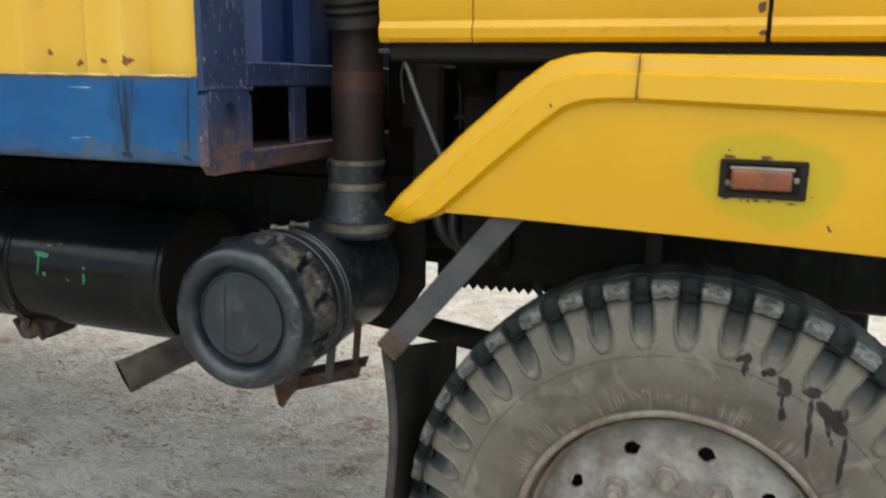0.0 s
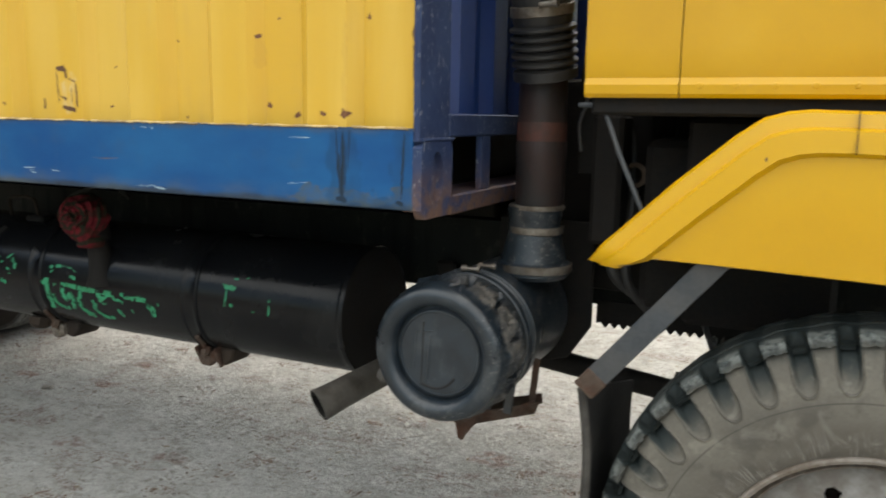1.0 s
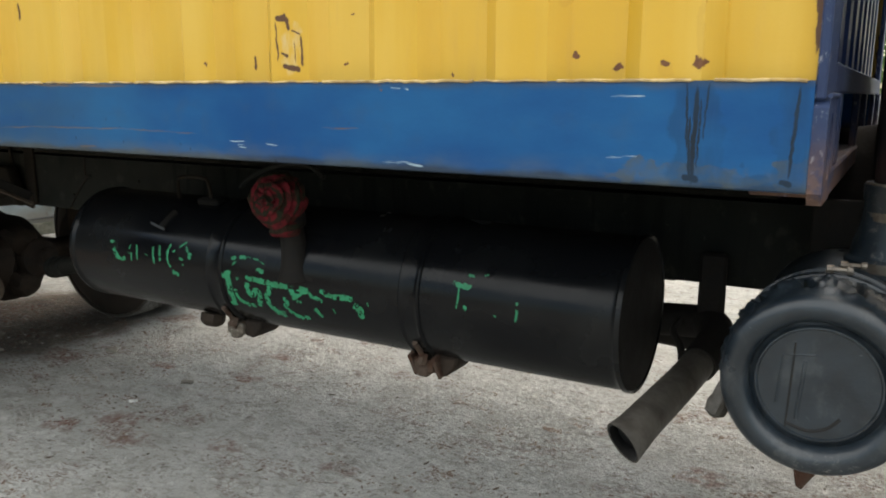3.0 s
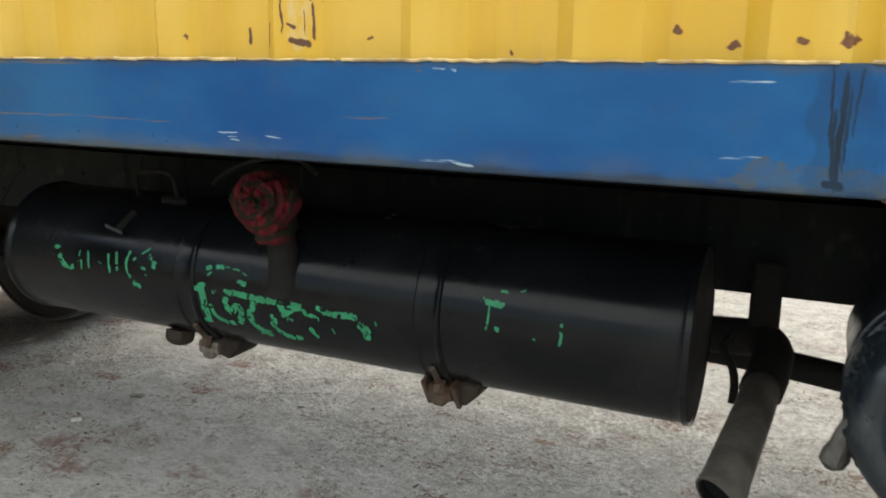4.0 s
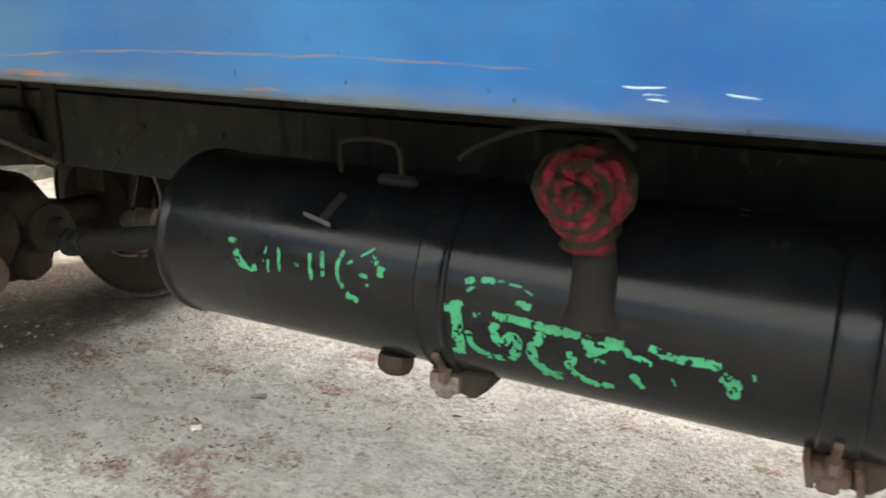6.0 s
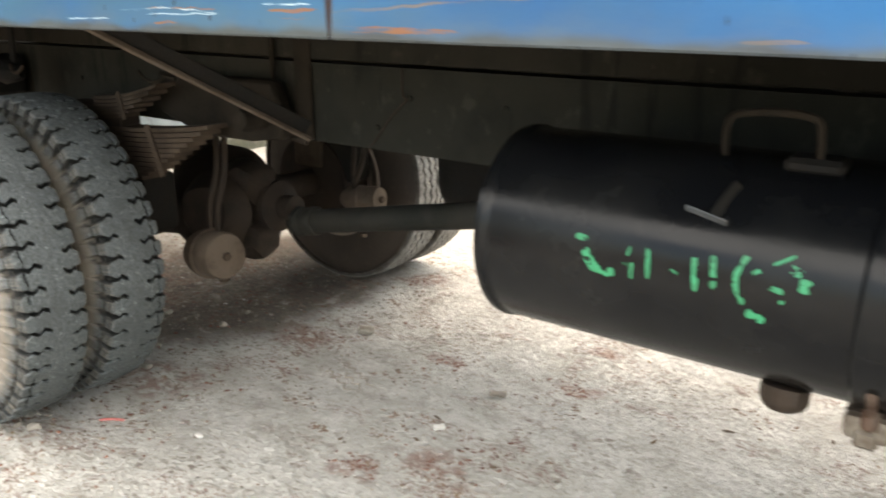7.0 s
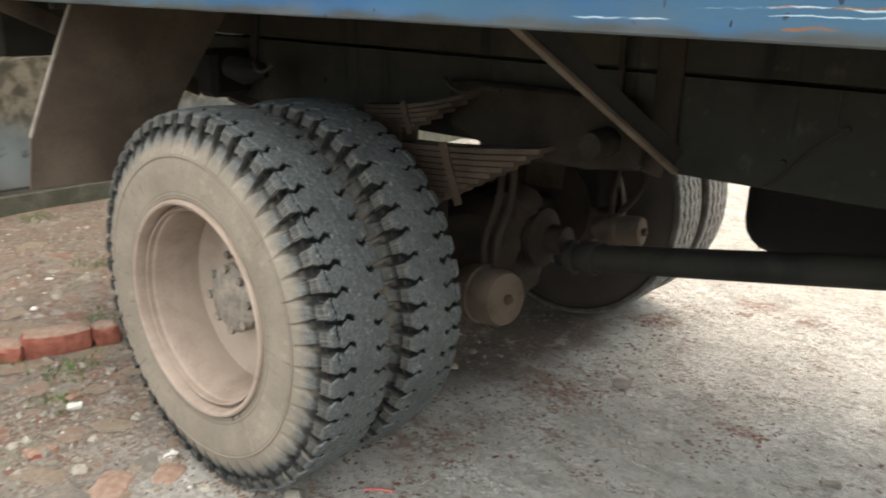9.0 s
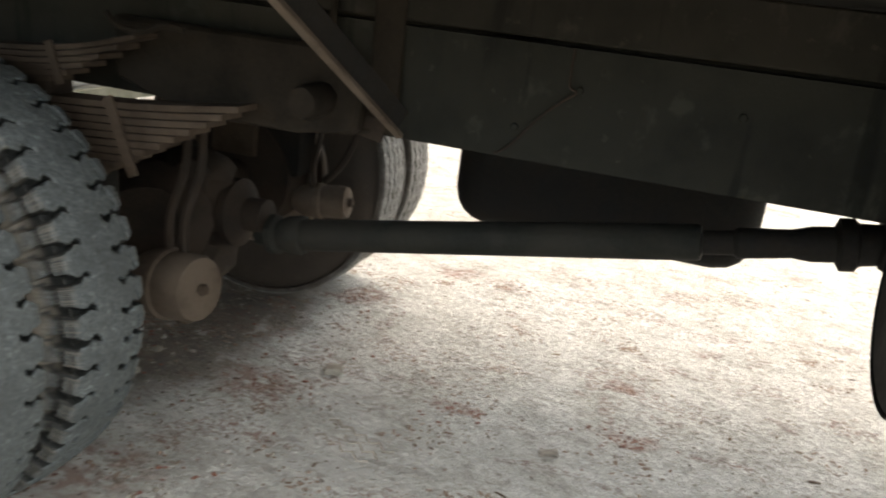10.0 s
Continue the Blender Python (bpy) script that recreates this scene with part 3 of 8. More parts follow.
    n.put(chip.inputs[0], n.cells(52, n.scaled(1.0, 1.8, 1.0, n.warped(0.05, 22.0)), out="Color"))
    flake = n.t.nodes.new("ShaderNodeSeparateColor")
    n.put(flake.inputs[0], n.cells(95, n.scaled(1.6, 1.0, 1.0, n.warped(0.04, 30.0)), out="Color"))
    litter = n.math("MAXIMUM", n.step(chip.outputs[0], 0.90, 0.93), n.step(flake.outputs[1], 0.92, 0.94))
    drift = n.step(n.noise(2.6, 6, distort=0.8), 0.48, 0.66)
    c = n.mix(n.math("MULTIPLY", litter, n.math("MULTIPLY", drift, 0.7)), c, (0.15, 0.12, 0.095))
    pale = n.math("MULTIPLY", n.step(n.noise(9, 6, w), 0.60, 0.70), 0.4)
    c = n.mix(pale, c, (0.53, 0.52, 0.488))
    h = n.math("ADD", n.math("MULTIPLY", fine, 0.9), n.math("ADD", n.math("MULTIPLY", grit, 0.3), n.math("MULTIPLY", mid, 1.0)))
    h = n.math("ADD", h, n.math("MULTIPLY", n.math("ADD", litter, crumbs), 0.5))
    n.bump(h, 0.8, 0.018)
    return n.end(c, 0.95, 0.0, 0.2)


def island_stone(name, a, b, c3):
    n = Nodes(name)
    k = n.island()
    c = n.mix(n.step(k, 0.3, 0.55), a, b)
    c = n.mix(n.step(k, 0.75, 0.9), c, c3)
    c = n.mix(n.math("MULTIPLY", n.noise(60, 4), 0.5), c, tuple(v * 0.6 for v in a))
    n.bump(n.noise(120, 3), 0.5, 0.003)
    return n.end(c, 0.9, 0.0, 0.25)


def trodden_stone():
    n = Nodes("trodden_brick_and_stone")
    k = n.island()
    c = n.mix(n.step(k, 0.30, 0.36), (0.165, 0.092, 0.072), (0.19, 0.135, 0.105))
    c = n.mix(n.step(k, 0.52, 0.58), c, (0.19, 0.15, 0.115))
    c = n.mix(n.step(k, 0.78, 0.84), c, (0.15, 0.14, 0.125))
    c = n.mix(n.math("MULTIPLY", n.step(n.noise(34, 6), 0.42, 0.66), 0.7), c, (0.235, 0.20, 0.162))
    c = n.mix(n.math("MULTIPLY", n.step(n.noise(90, 5), 0.52, 0.68), 0.6), c, (0.11, 0.085, 0.068))
    n.bump(n.math("ADD", n.noise(120, 3), n.noise(35, 4)), 0.6, 0.003)
    return n.end(c, 0.92, 0.0, 0.2)


def chassis(name, a, b, dust, mud):
    n = Nodes(name)
    big = n.noise(4.5, 5)
    c = n.mix(n.step(big, 0.35, 0.65), a, b)
    c = n.mix(n.math("MULTIPLY", n.step(n.noise(3.0, 6, distort=0.6), 0.42, 0.62), 0.4), c, dust)
    x = n.xyz(n.warped(0.5, 4.0))[0]
    thrown = n.math("MULTIPLY", n.math("ADD", n.step(x, -3.45, -3.2, 0.45, 0.0), n.step(x, -2.6, -1.2, 0.30, 0.0)), n.step(n.noise(9, 6), 0.25, 0.6, 0.45, 1.0))
    c = n.mix(thrown, c, mud)
    speck = n.math("MULTIPLY", n.step(n.noise(34, 5), 0.66, 0.70), 0.6)
    c = n.mix(speck, c, tuple(v * 2.0 for v in dust))
    smudge = n.math("MULTIPLY", n.step(n.noise(13, 6, n.scaled(1.0, 1.0, 0.7, n.warped(0.05, 12.0)), 0.6), 0.56, 0.68), 0.55)
    c = n.mix(smudge, c, tuple(v * 2.2 for v in dust))
    c = n.mix(n.math("MULTIPLY", n.step(n.noise(5, 4, n.scaled(3.0, 1.0, 0.3)), 0.56, 0.66), 0.6), c, tuple(v * 0.45 for v in a))
    n.bump(n.math("ADD", n.noise(30, 5), n.math("MULTIPLY", n.noise(120, 2), 0.4)), 0.35, 0.004)
    return n.end(c, 0.85, 0.0, 0.15)


def brick_red():
    n = Nodes("broken_red_brick")
    up = n.xyz(n.t.nodes.new("ShaderNodeNewGeometry").outputs["Normal"])[2]
    c = n.mix(n.step(n.noise(26, 6), 0.35, 0.65), (0.20, 0.062, 0.044), (0.28, 0.104, 0.075))
    top = n.mix(n.step(n.noise(40, 6), 0.35, 0.65), (0.24, 0.165, 0.125), (0.31, 0.245, 0.195))
    c = n.mix(n.math("MULTIPLY", n.step(n.math("ADD", up, n.math("MULTIPLY", n.noise(30, 4), 0.4)), 0.75, 1.1), 0.85), c, top)
    n.bump(n.math("ADD", n.noise(60, 5), n.math("MULTIPLY", n.noise(18, 4), 1.2)), 0.8, 0.006)
    return n.end(c, 0.93, 0.0, 0.2)


def wall_plaster():
    n = Nodes("peeling_blue_plaster")
    z = n.xyz(n.warped(0.5, 2.4))[2]
    big = n.noise(2.4, 6)
    c = n.mix(n.step(big, 0.35, 0.65), (0.095, 0.118, 0.126), (0.150, 0.175, 0.184))
    peeled = n.mix(n.step(n.noise(11, 6), 0.36, 0.62), (0.050, 0.046, 0.036), (0.155, 0.142, 0.115))
    c = n.mix(n.step(z, 0.40, 0.66), c, peeled)
    c = n.mix(n.math("MULTIPLY", n.step(n.noise(5, 6, distort=1.0), 0.54, 0.66), 0.8), c, (0.060, 0.056, 0.046))
    c = n.mix(n.math("MULTIPLY", n.step(z, 0.30, 0.06), 0.85), c, (0.115, 0.105, 0.088))
    n.bump(n.noise(20, 6), 0.5, 0.01)
    return n.end(c, 0.9, 0.0, 0.25)


M_YELLOW, M_BLUE, M_NAVY, M_CAB = container_yellow(), rail_blue(), navy_scuffed(), cab_yellow()
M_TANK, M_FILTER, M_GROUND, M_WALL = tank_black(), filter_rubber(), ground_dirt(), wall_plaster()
M_ENDWALL = plain("end_wall_blue_paint", (0.010, 0.030, 0.125), (0.014, 0.04, 0.15), 5, 0.45, bump=0.12)
M_WELD = plain("cream_paint_lip", (0.68, 0.52, 0.26), (0.50, 0.33, 0.10), 30, 0.6, bump=0.5, dust=(0.12, 0.065, 0.03), amount=0.55)
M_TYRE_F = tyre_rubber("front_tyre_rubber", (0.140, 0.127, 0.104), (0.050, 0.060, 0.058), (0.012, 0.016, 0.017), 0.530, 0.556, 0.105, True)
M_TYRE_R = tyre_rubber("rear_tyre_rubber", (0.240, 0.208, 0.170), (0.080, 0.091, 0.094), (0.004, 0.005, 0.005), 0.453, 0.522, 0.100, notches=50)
# dark wall tone puts the shade between the dual tyres into their colour
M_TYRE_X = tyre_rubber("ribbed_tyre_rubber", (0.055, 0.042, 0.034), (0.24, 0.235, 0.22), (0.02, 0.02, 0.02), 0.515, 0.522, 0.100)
M_RIM_R = plain("dusty_tan_wheel_paint", (0.290, 0.230, 0.190), (0.222, 0.170, 0.138), 8, 0.78, bump=0.3, spec=0.3, dust=(0.36, 0.30, 0.25))
M_RIM_F = plain("dusty_grey_wheel_paint", (0.27, 0.265, 0.25), (0.13, 0.118, 0.102), 13, 0.55, bump=0.4, dust=(0.10, 0.080, 0.062), amount=0.75)
M_FLANGE = plain("rusty_rim_flange", (0.19, 0.165, 0.14), (0.10, 0.075, 0.055), 20, 0.65, bump=0.4)
M_HUB = plain("dusty_hub_iron", (0.24, 0.21, 0.175), (0.13, 0.115, 0.10), 30, 0.75, bump=0.5)
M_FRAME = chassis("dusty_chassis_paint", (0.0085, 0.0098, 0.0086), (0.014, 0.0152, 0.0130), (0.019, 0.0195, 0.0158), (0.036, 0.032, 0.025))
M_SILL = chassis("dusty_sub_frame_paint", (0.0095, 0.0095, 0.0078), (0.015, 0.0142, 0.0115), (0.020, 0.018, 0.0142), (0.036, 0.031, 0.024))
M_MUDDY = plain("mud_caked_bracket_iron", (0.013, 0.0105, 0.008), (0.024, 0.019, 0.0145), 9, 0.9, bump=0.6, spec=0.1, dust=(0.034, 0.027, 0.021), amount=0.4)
M_DUSTY = plain("dust_covered_steel", (0.062, 0.045, 0.033), (0.032, 0.023, 0.017), 9, 0.9, bump=0.5, spec=0.15, dust=(0.085, 0.063, 0.047), amount=0.45)
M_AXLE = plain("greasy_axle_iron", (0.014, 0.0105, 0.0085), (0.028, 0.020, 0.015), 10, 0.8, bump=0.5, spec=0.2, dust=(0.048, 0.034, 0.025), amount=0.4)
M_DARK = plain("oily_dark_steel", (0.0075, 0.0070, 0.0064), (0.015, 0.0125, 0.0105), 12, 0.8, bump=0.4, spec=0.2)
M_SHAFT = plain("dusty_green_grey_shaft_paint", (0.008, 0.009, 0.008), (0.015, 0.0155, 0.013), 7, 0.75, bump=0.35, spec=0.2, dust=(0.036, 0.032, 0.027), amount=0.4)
M_CHAMBER = plain("dust_caked_brown_iron", (0.090, 0.068, 0.052), (0.055, 0.040, 0.030), 8, 0.9, bump=0.4, spec=0.2, dust=(0.118, 0.093, 0.073), amount=0.5)
M_BLACK = plain("black_rubber_hose", (0.010, 0.010, 0.0105), (0.019, 0.018, 0.0175), 14, 0.55, bump=0.3, dust=(0.032, 0.029, 0.026), amount=0.4)
M_PIPE = plain("brown_oxide_pipe_paint", (0.010, 0.011, 0.012), (0.018, 0.014, 0.013), 9, 0.55, bump=0.4, spec=0.35, dust=(0.050, 0.016, 0.012), amount=0.35)
M_OXIDE = plain("red_oxide_primer", (0.075, 0.020, 0.013), (0.040, 0.018, 0.013), 16, 0.65, bump=0.35)
M_CLAMP = plain("tarnished_clamp_steel", (0.20, 0.18, 0.155), (0.10, 0.08, 0.062), 25, 0.45, 0.6, bump=0.35)
M_EXHAUST = plain("sooty_exhaust_steel", (0.085, 0.078, 0.068), (0.045, 0.038, 0.031), 14, 0.6, 0.3, bump=0.4, dust=(0.15, 0.135, 0.115), amount=0.35)
M_SOOT = plain("exhaust_soot", (0.008, 0.008, 0.008), (0.014, 0.013, 0.012), 30, 0.9)
M_STRUT = plain("grey_painted_bar", (0.026, 0.033, 0.040), (0.050, 0.055, 0.060), 16, 0.5, 0.1, bump=0.3, dust=(0.085, 0.075, 0.064), amount=0.3)
M_RUSTY = plain("flaking_rust", (0.070, 0.034, 0.022), (0.036, 0.021, 0.015), 30, 0.9, bump=0.6, spec=0.2, dust=(0.080, 0.062, 0.049), amount=0.7)
M_FLAP = plain("dusty_mud_flap_rubber", (0.112, 0.085, 0.064), (0.082, 0.061, 0.046), 3.5, 0.85, bump=0.35, spec=0.2, dust=(0.040, 0.029, 0.022), amount=0.6)
M_FLAP_F = plain("grey_mud_flap_rubber", (0.011, 0.011, 0.011), (0.020, 0.019, 0.018), 6, 0.8, bump=0.3, spec=0.2, dust=(0.05, 0.045, 0.038), amount=0.3)
M_EDGE = plain("pale_worn_rubber_edge", (0.25, 0.22, 0.19), (0.17, 0.145, 0.12), 20, 0.85, bump=0.4)
M_FLAPLIP = plain("worn_grey_rubber_lip", (0.060, 0.055, 0.048), (0.036, 0.033, 0.029), 18, 0.85, bump=0.4, spec=0.25)
M_GREEN = plain("worn_green_paint", (0.011, 0.170, 0.072), (0.019, 0.265, 0.122), 25, 0.55, bump=0.3)
M_CLOTH = cloth_plaid()
M_AMBER = plain("cracked_amber_lens", (0.21, 0.055, 0.018), (0.11, 0.038, 0.022), 18, 0.25, bump=0.3)
M_HANDLE = plain("charcoal_handle_plastic", (0.045, 0.045, 0.047), (0.07, 0.068, 0.066), 14, 0.5, bump=0.2)
M_CHROME = plain("scratched_chrome", (0.6, 0.6, 0.6), (0.4, 0.39, 0.37), 30, 0.25, 1.0)
M_BRICK = brick_red()
M_WHITE = plain("white_shard", (0.66, 0.65, 0.62), (0.5, 0.48, 0.45), 30, 0.7)
M_PINK = plain("pink_plastic", (0.42, 0.105, 0.095), (0.50, 0.18, 0.16), 30, 0.6)
M_RUBBLE = trodden_stone()
M_SOIL_BITS = island_stone("loose_soil_bits", (0.22, 0.192, 0.160), (0.34, 0.31, 0.268), (0.11, 0.092, 0.076))
M_BRICK_BITS = island_stone("brick_crumbs", (0.20, 0.095, 0.066), (0.24, 0.185, 0.145), (0.40, 0.37, 0.34))
M_CHIPS = island_stone("trodden_brick_chips", (0.16, 0.078, 0.058), (0.22, 0.135, 0.105), (0.10, 0.066, 0.053))
M_TWIGS = island_stone("twigs_and_leaf_litter", (0.12, 0.085, 0.055), (0.26, 0.20, 0.13), (0.07, 0.05, 0.035))
M_LITTER = island_stone("brown_leaf_litter", (0.18, 0.13, 0.10), (0.25, 0.195, 0.155), (0.13, 0.10, 0.08))
M_PRINT = plain("pressed_pale_dust", (0.34, 0.31, 0.27), (0.25, 0.22, 0.185), 25, 0.95, bump=0.5, spec=0.15)
M_LEAF = island_stone("green_leaves", (0.065, 0.125, 0.030), (0.10, 0.165, 0.050), (0.12, 0.165, 0.07))
M_BARK = plain("grey_brown_bark", (0.14, 0.105, 0.075), (0.08, 0.06, 0.045), 14, 0.92, bump=0.8)
M_PLINTH = plain("mossy_grey_plaster", (0.055, 0.056, 0.044), (0.12, 0.117, 0.095), 7, 0.92, bump=0.6, spec=0.2, dust=(0.04, 0.043, 0.028), amount=0.6)
M_TIN = plain("dark_tin_sheet", (0.008, 0.0085, 0.009), (0.016, 0.016, 0.016), 3, 0.8, 0.0, bump=0.3, spec=0.15)
M_TIMBER = plain("weathered_dark_timber", (0.012, 0.0125, 0.013), (0.026, 0.025, 0.023), 6, 0.9, bump=0.5, spec=0.15)
M_GLASS = plain("dark_window_rubber", (0.02, 0.022, 0.025), (0.03, 0.03, 0.032), 8, 0.15)


# ---------------------------------------------------------------- building helpers
def thing(name, label, category, group="", kind="", at=(0, 0, 0)):
    ob = new(name)
    ob.empty_display_size = 0.1
    ob.location = at
    return tagged(ob, label, category, group, kind)


def mesh_of(name, bm, smooth=None):
    me = bpy.data.meshes.new(name)
    bmesh.ops.recalc_face_normals(bm, faces=bm.faces)
    bm.to_mesh(me)
    bm.free()
    if smooth is not None:
        me.polygons.foreach_set("use_smooth", [True] * len(me.polygons))
        me.set_sharp_from_angle(angle=radians(smooth))
    return me


def part(name, bm, material, parent=None, label="", smooth=35):
    """Links a bmesh, or a finished mesh, as one object under a thing or a part."""
    me = bm if isinstance(bm, bpy.types.Mesh) else mesh_of(name, bm, smooth)
    if not me.materials:
        me.materials.append(material)
    ob = new(name, me)
    if parent is not None:
        ob.parent = parent
    return tagged(ob, label)


def box(x0, x1, y0, y1, z0, z1, bevel=0.0, segments=1, bm=None):
    bm = bm or bmesh.new()
    made = bmesh.ops.create_cube(bm, size=1.0, matrix=Matrix.Translation(((x0 + x1) / 2, (y0 + y1) / 2, (z0 + z1) / 2)) @ Matrix.Diagonal((x1 - x0, y1 - y0, z1 - z0, 1)))
    if bevel:
        edges = list({e for v in made["verts"] for e in v.link_edges})
        bmesh.ops.bevel(bm, geom=edges, offset=bevel, segments=segments, affect="EDGES", profile=0.5)
    return bm


def bar(p, q, width, thick, up=(0, 1, 0), bevel=0.0015, bm=None):
    """A flat bar from p to q; thick is measured along up."""
    p, q = Vector(p), Vector(q)
    d = (q - p).normalized()
    side = d.cross(Vector(up)).normalized()
    u = side.cross(d)
    m = Matrix((side, d, u)).transposed().to_4x4()
    m.translation = (p + q) / 2
    bm = bm or bmesh.new()
    made = bmesh.ops.create_cube(bm, size=1.0, matrix=m @ Matrix.Diagonal((width, (q - p).length, thick, 1)))
    if bevel:
        edges = list({e for v in made["verts"] for e in v.link_edges})
        bmesh.ops.bevel(bm, geom=edges, offset=bevel, segments=1, affect="EDGES")
    return bm


def lathe(profile, m=None, n=48, bm=None, closed=False, wobble=0.0, seed=0.0):
    """Turns a profile of (radius, height) about z, then lays it by m."""
    bm = bm or bmesh.new()
    m = m or Matrix()
    rings = []
    for r, h in profile:
        ring = []
        for i in range(n):
            a = 2 * math.pi * i / n
            k = 1 + wobble * noise.noise((math.cos(a) * 2 + seed, math.sin(a) * 2, h * 14))
            ring.append(bm.verts.new(m @ Vector((r * k * math.cos(a), r * k * math.sin(a), h))))
        rings.append(ring)
    pairs = list(zip(rings, rings[1:]))
    if closed:
        pairs.append((rings[-1], rings[0]))
    for a, b in pairs:
        for i in range(n):
            bm.faces.new((a[i], a[(i + 1) % n], b[(i + 1) % n], b[i]))
    if not closed:
        for ring, r in ((rings[0], profile[0][0]), (rings[-1], profile[-1][0])):
            if r > 1e-6:
                bm.faces.new(ring)
    bmesh.ops.remove_doubles(bm, verts=bm.verts, dist=1e-6)
    return bm


def axis_to(p, direction):
    """The pose that puts z along a direction at p."""
    return Matrix.Translation(p) @ Vector(direction).to_track_quat("Z", "Y").to_matrix().to_4x4()


def smooth_line(points, steps=8):
    pts = [Vector(p) for p in points]
    out = []
    for i in range(len(pts) - 1):
        a, b = pts[max(i - 1, 0)], pts[i]
        c, d = pts[i + 1], pts[min(i + 2, len(pts) - 1)]
        for k in range(steps):
            t = k / steps
            out.append(0.5 * ((2 * b) + (c - a) * t + (2 * a - 5 * b + 4 * c - d) * t * t + (3 * b - a - 3 * c + d) * t ** 3))
    out.append(pts[-1])
    return out


def tube(points, radius, n=12, steps=8, bm=None, hollow=0.0):
    """A round tube along a smooth line."""
    bm = bm or bmesh.new()
    pts = smooth_line(points, steps) if steps > 1 else [Vector(p) for p in points]
    rings, inner = [], []
    normal = None
    for i, p in enumerate(pts):
        d = (pts[min(i + 1, len(pts) - 1)] - pts[max(i - 1, 0)]).normalized()
        if normal is None:
            normal = d.orthogonal().normalized()
        normal = (normal - d * normal.dot(d)).normalized()
        side = d.cross(normal)
        for store, r in ((rings, radius), (inner, radius - hollow)):
            store.append([bm.verts.new(p + (normal * math.cos(2 * math.pi * k / n) + side * math.sin(2 * math.pi * k / n)) * r) for k in range(n)])
        if not hollow:
            for v in inner.pop():
                bm.verts.remove(v)
    def skin(rows):
        for a, b in zip(rows, rows[1:]):
            for k in range(n):
                bm.faces.new((a[k], a[(k + 1) % n], b[(k + 1) % n], b[k]))
    skin(rings)
    if hollow:
        skin(inner)
        for a, b in ((rings[0], inner[0]), (rings[-1], inner[-1])):
            for k in range(n):
                bm.faces.new((a[k], a[(k + 1) % n], b[(k + 1) % n], b[k]))
    else:
        bm.faces.new(rings[0]), bm.faces.new(rings[-1])
    return bm


def prism(outline, depth, m=None, bevel=0.0, bm=None):
    """A flat outline in x, y, made thick along z and laid by m."""
    bm = bm or bmesh.new()
    m = m or Matrix()
    low = [bm.verts.new(m @ Vector((x, y, 0))) for x, y in outline]
    top = [bm.verts.new(m @ Vector((x, y, depth))) for x, y in outline]
    n = len(outline)
    faces = [bm.faces.new(low), bm.faces.new(top)]
    for i in range(n):
        faces.append(bm.faces.new((low[i], low[(i + 1) % n], top[(i + 1) % n], top[i])))
    if bevel:
        edges = list({e for f in faces for e in f.edges})
        bmesh.ops.bevel(bm, geom=edges, offset=bevel, segments=1, affect="EDGES")
    return bm


def grid_mesh(name, pts, closed_u=False):
    """A mesh from an array of rows of points."""
    nu, nv = pts.shape[:2]
    faces = []
    for i in range(nu if closed_u else nu - 1):
        j = (i + 1) % nu
        for k in range(nv - 1):
            faces.append((i * nv + k, j * nv + k, j * nv + k + 1, i * nv + k + 1))
    me = bpy.data.meshes.new(name)
    me.from_pydata(pts.reshape(-1, 3).tolist(), [], faces)
    return me


def bolt(p, direction, r=0.012, h=0.012, bm=None):
    return lathe([(r, 0), (r, h * 0.7), (r * 0.8, h), (0, h)], axis_to(p, direction), 6, bm)


# ---------------------------------------------------------------- ground
def ground_height(x, y):
    h = 0.018 * noise.noise((x * 0.7, y * 0.7, 3.1)) + 0.012 * noise.noise((x * 2.3, y * 2.3, 7.7)) + 0.006 * noise.noise((x * 7, y * 7, 1.3))
    rear = min(max((-4.2 - x) / 1.2, 0), 1) * min(max((1.0 - y) / 0.8, 0), 1)
    h += rear * (0.012 * noise.noise((x * 11, y * 11, 5.5)) + 0.012 * noise.noise((x * 4, y * 4, 9.5)))
    return h - 0.012


def make_ground():
    near_x, near_y = np.arange(-8.4, 3.0, 0.045), np.arange(-1.6, 6.2, 0.045)
    far = np.array([0.3, 0.8, 1.6, 3, 6, 12, 24, 50, 110, 250, 600, 1400, 3000])
    xs = np.concatenate([near_x[0] - far[::-1], near_x, near_x[-1] + far])
    ys = np.concatenate([near_y[0] - far[::-1], near_y, near_y[-1] + far])
    pts = np.zeros((len(xs), len(ys), 3))
    for i, x in enumerate(xs):
        for k, y in enumerate(ys):
            pts[i, k] = (x, y, ground_height(x, y) if abs(x) < 30 and abs(y) < 30 else -0.012)
    me = grid_mesh("ground", pts)
    me.polygons.foreach_set("use_smooth", [True] * len(me.polygons))
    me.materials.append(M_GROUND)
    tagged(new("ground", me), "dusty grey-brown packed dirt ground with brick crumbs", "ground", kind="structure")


make_ground()


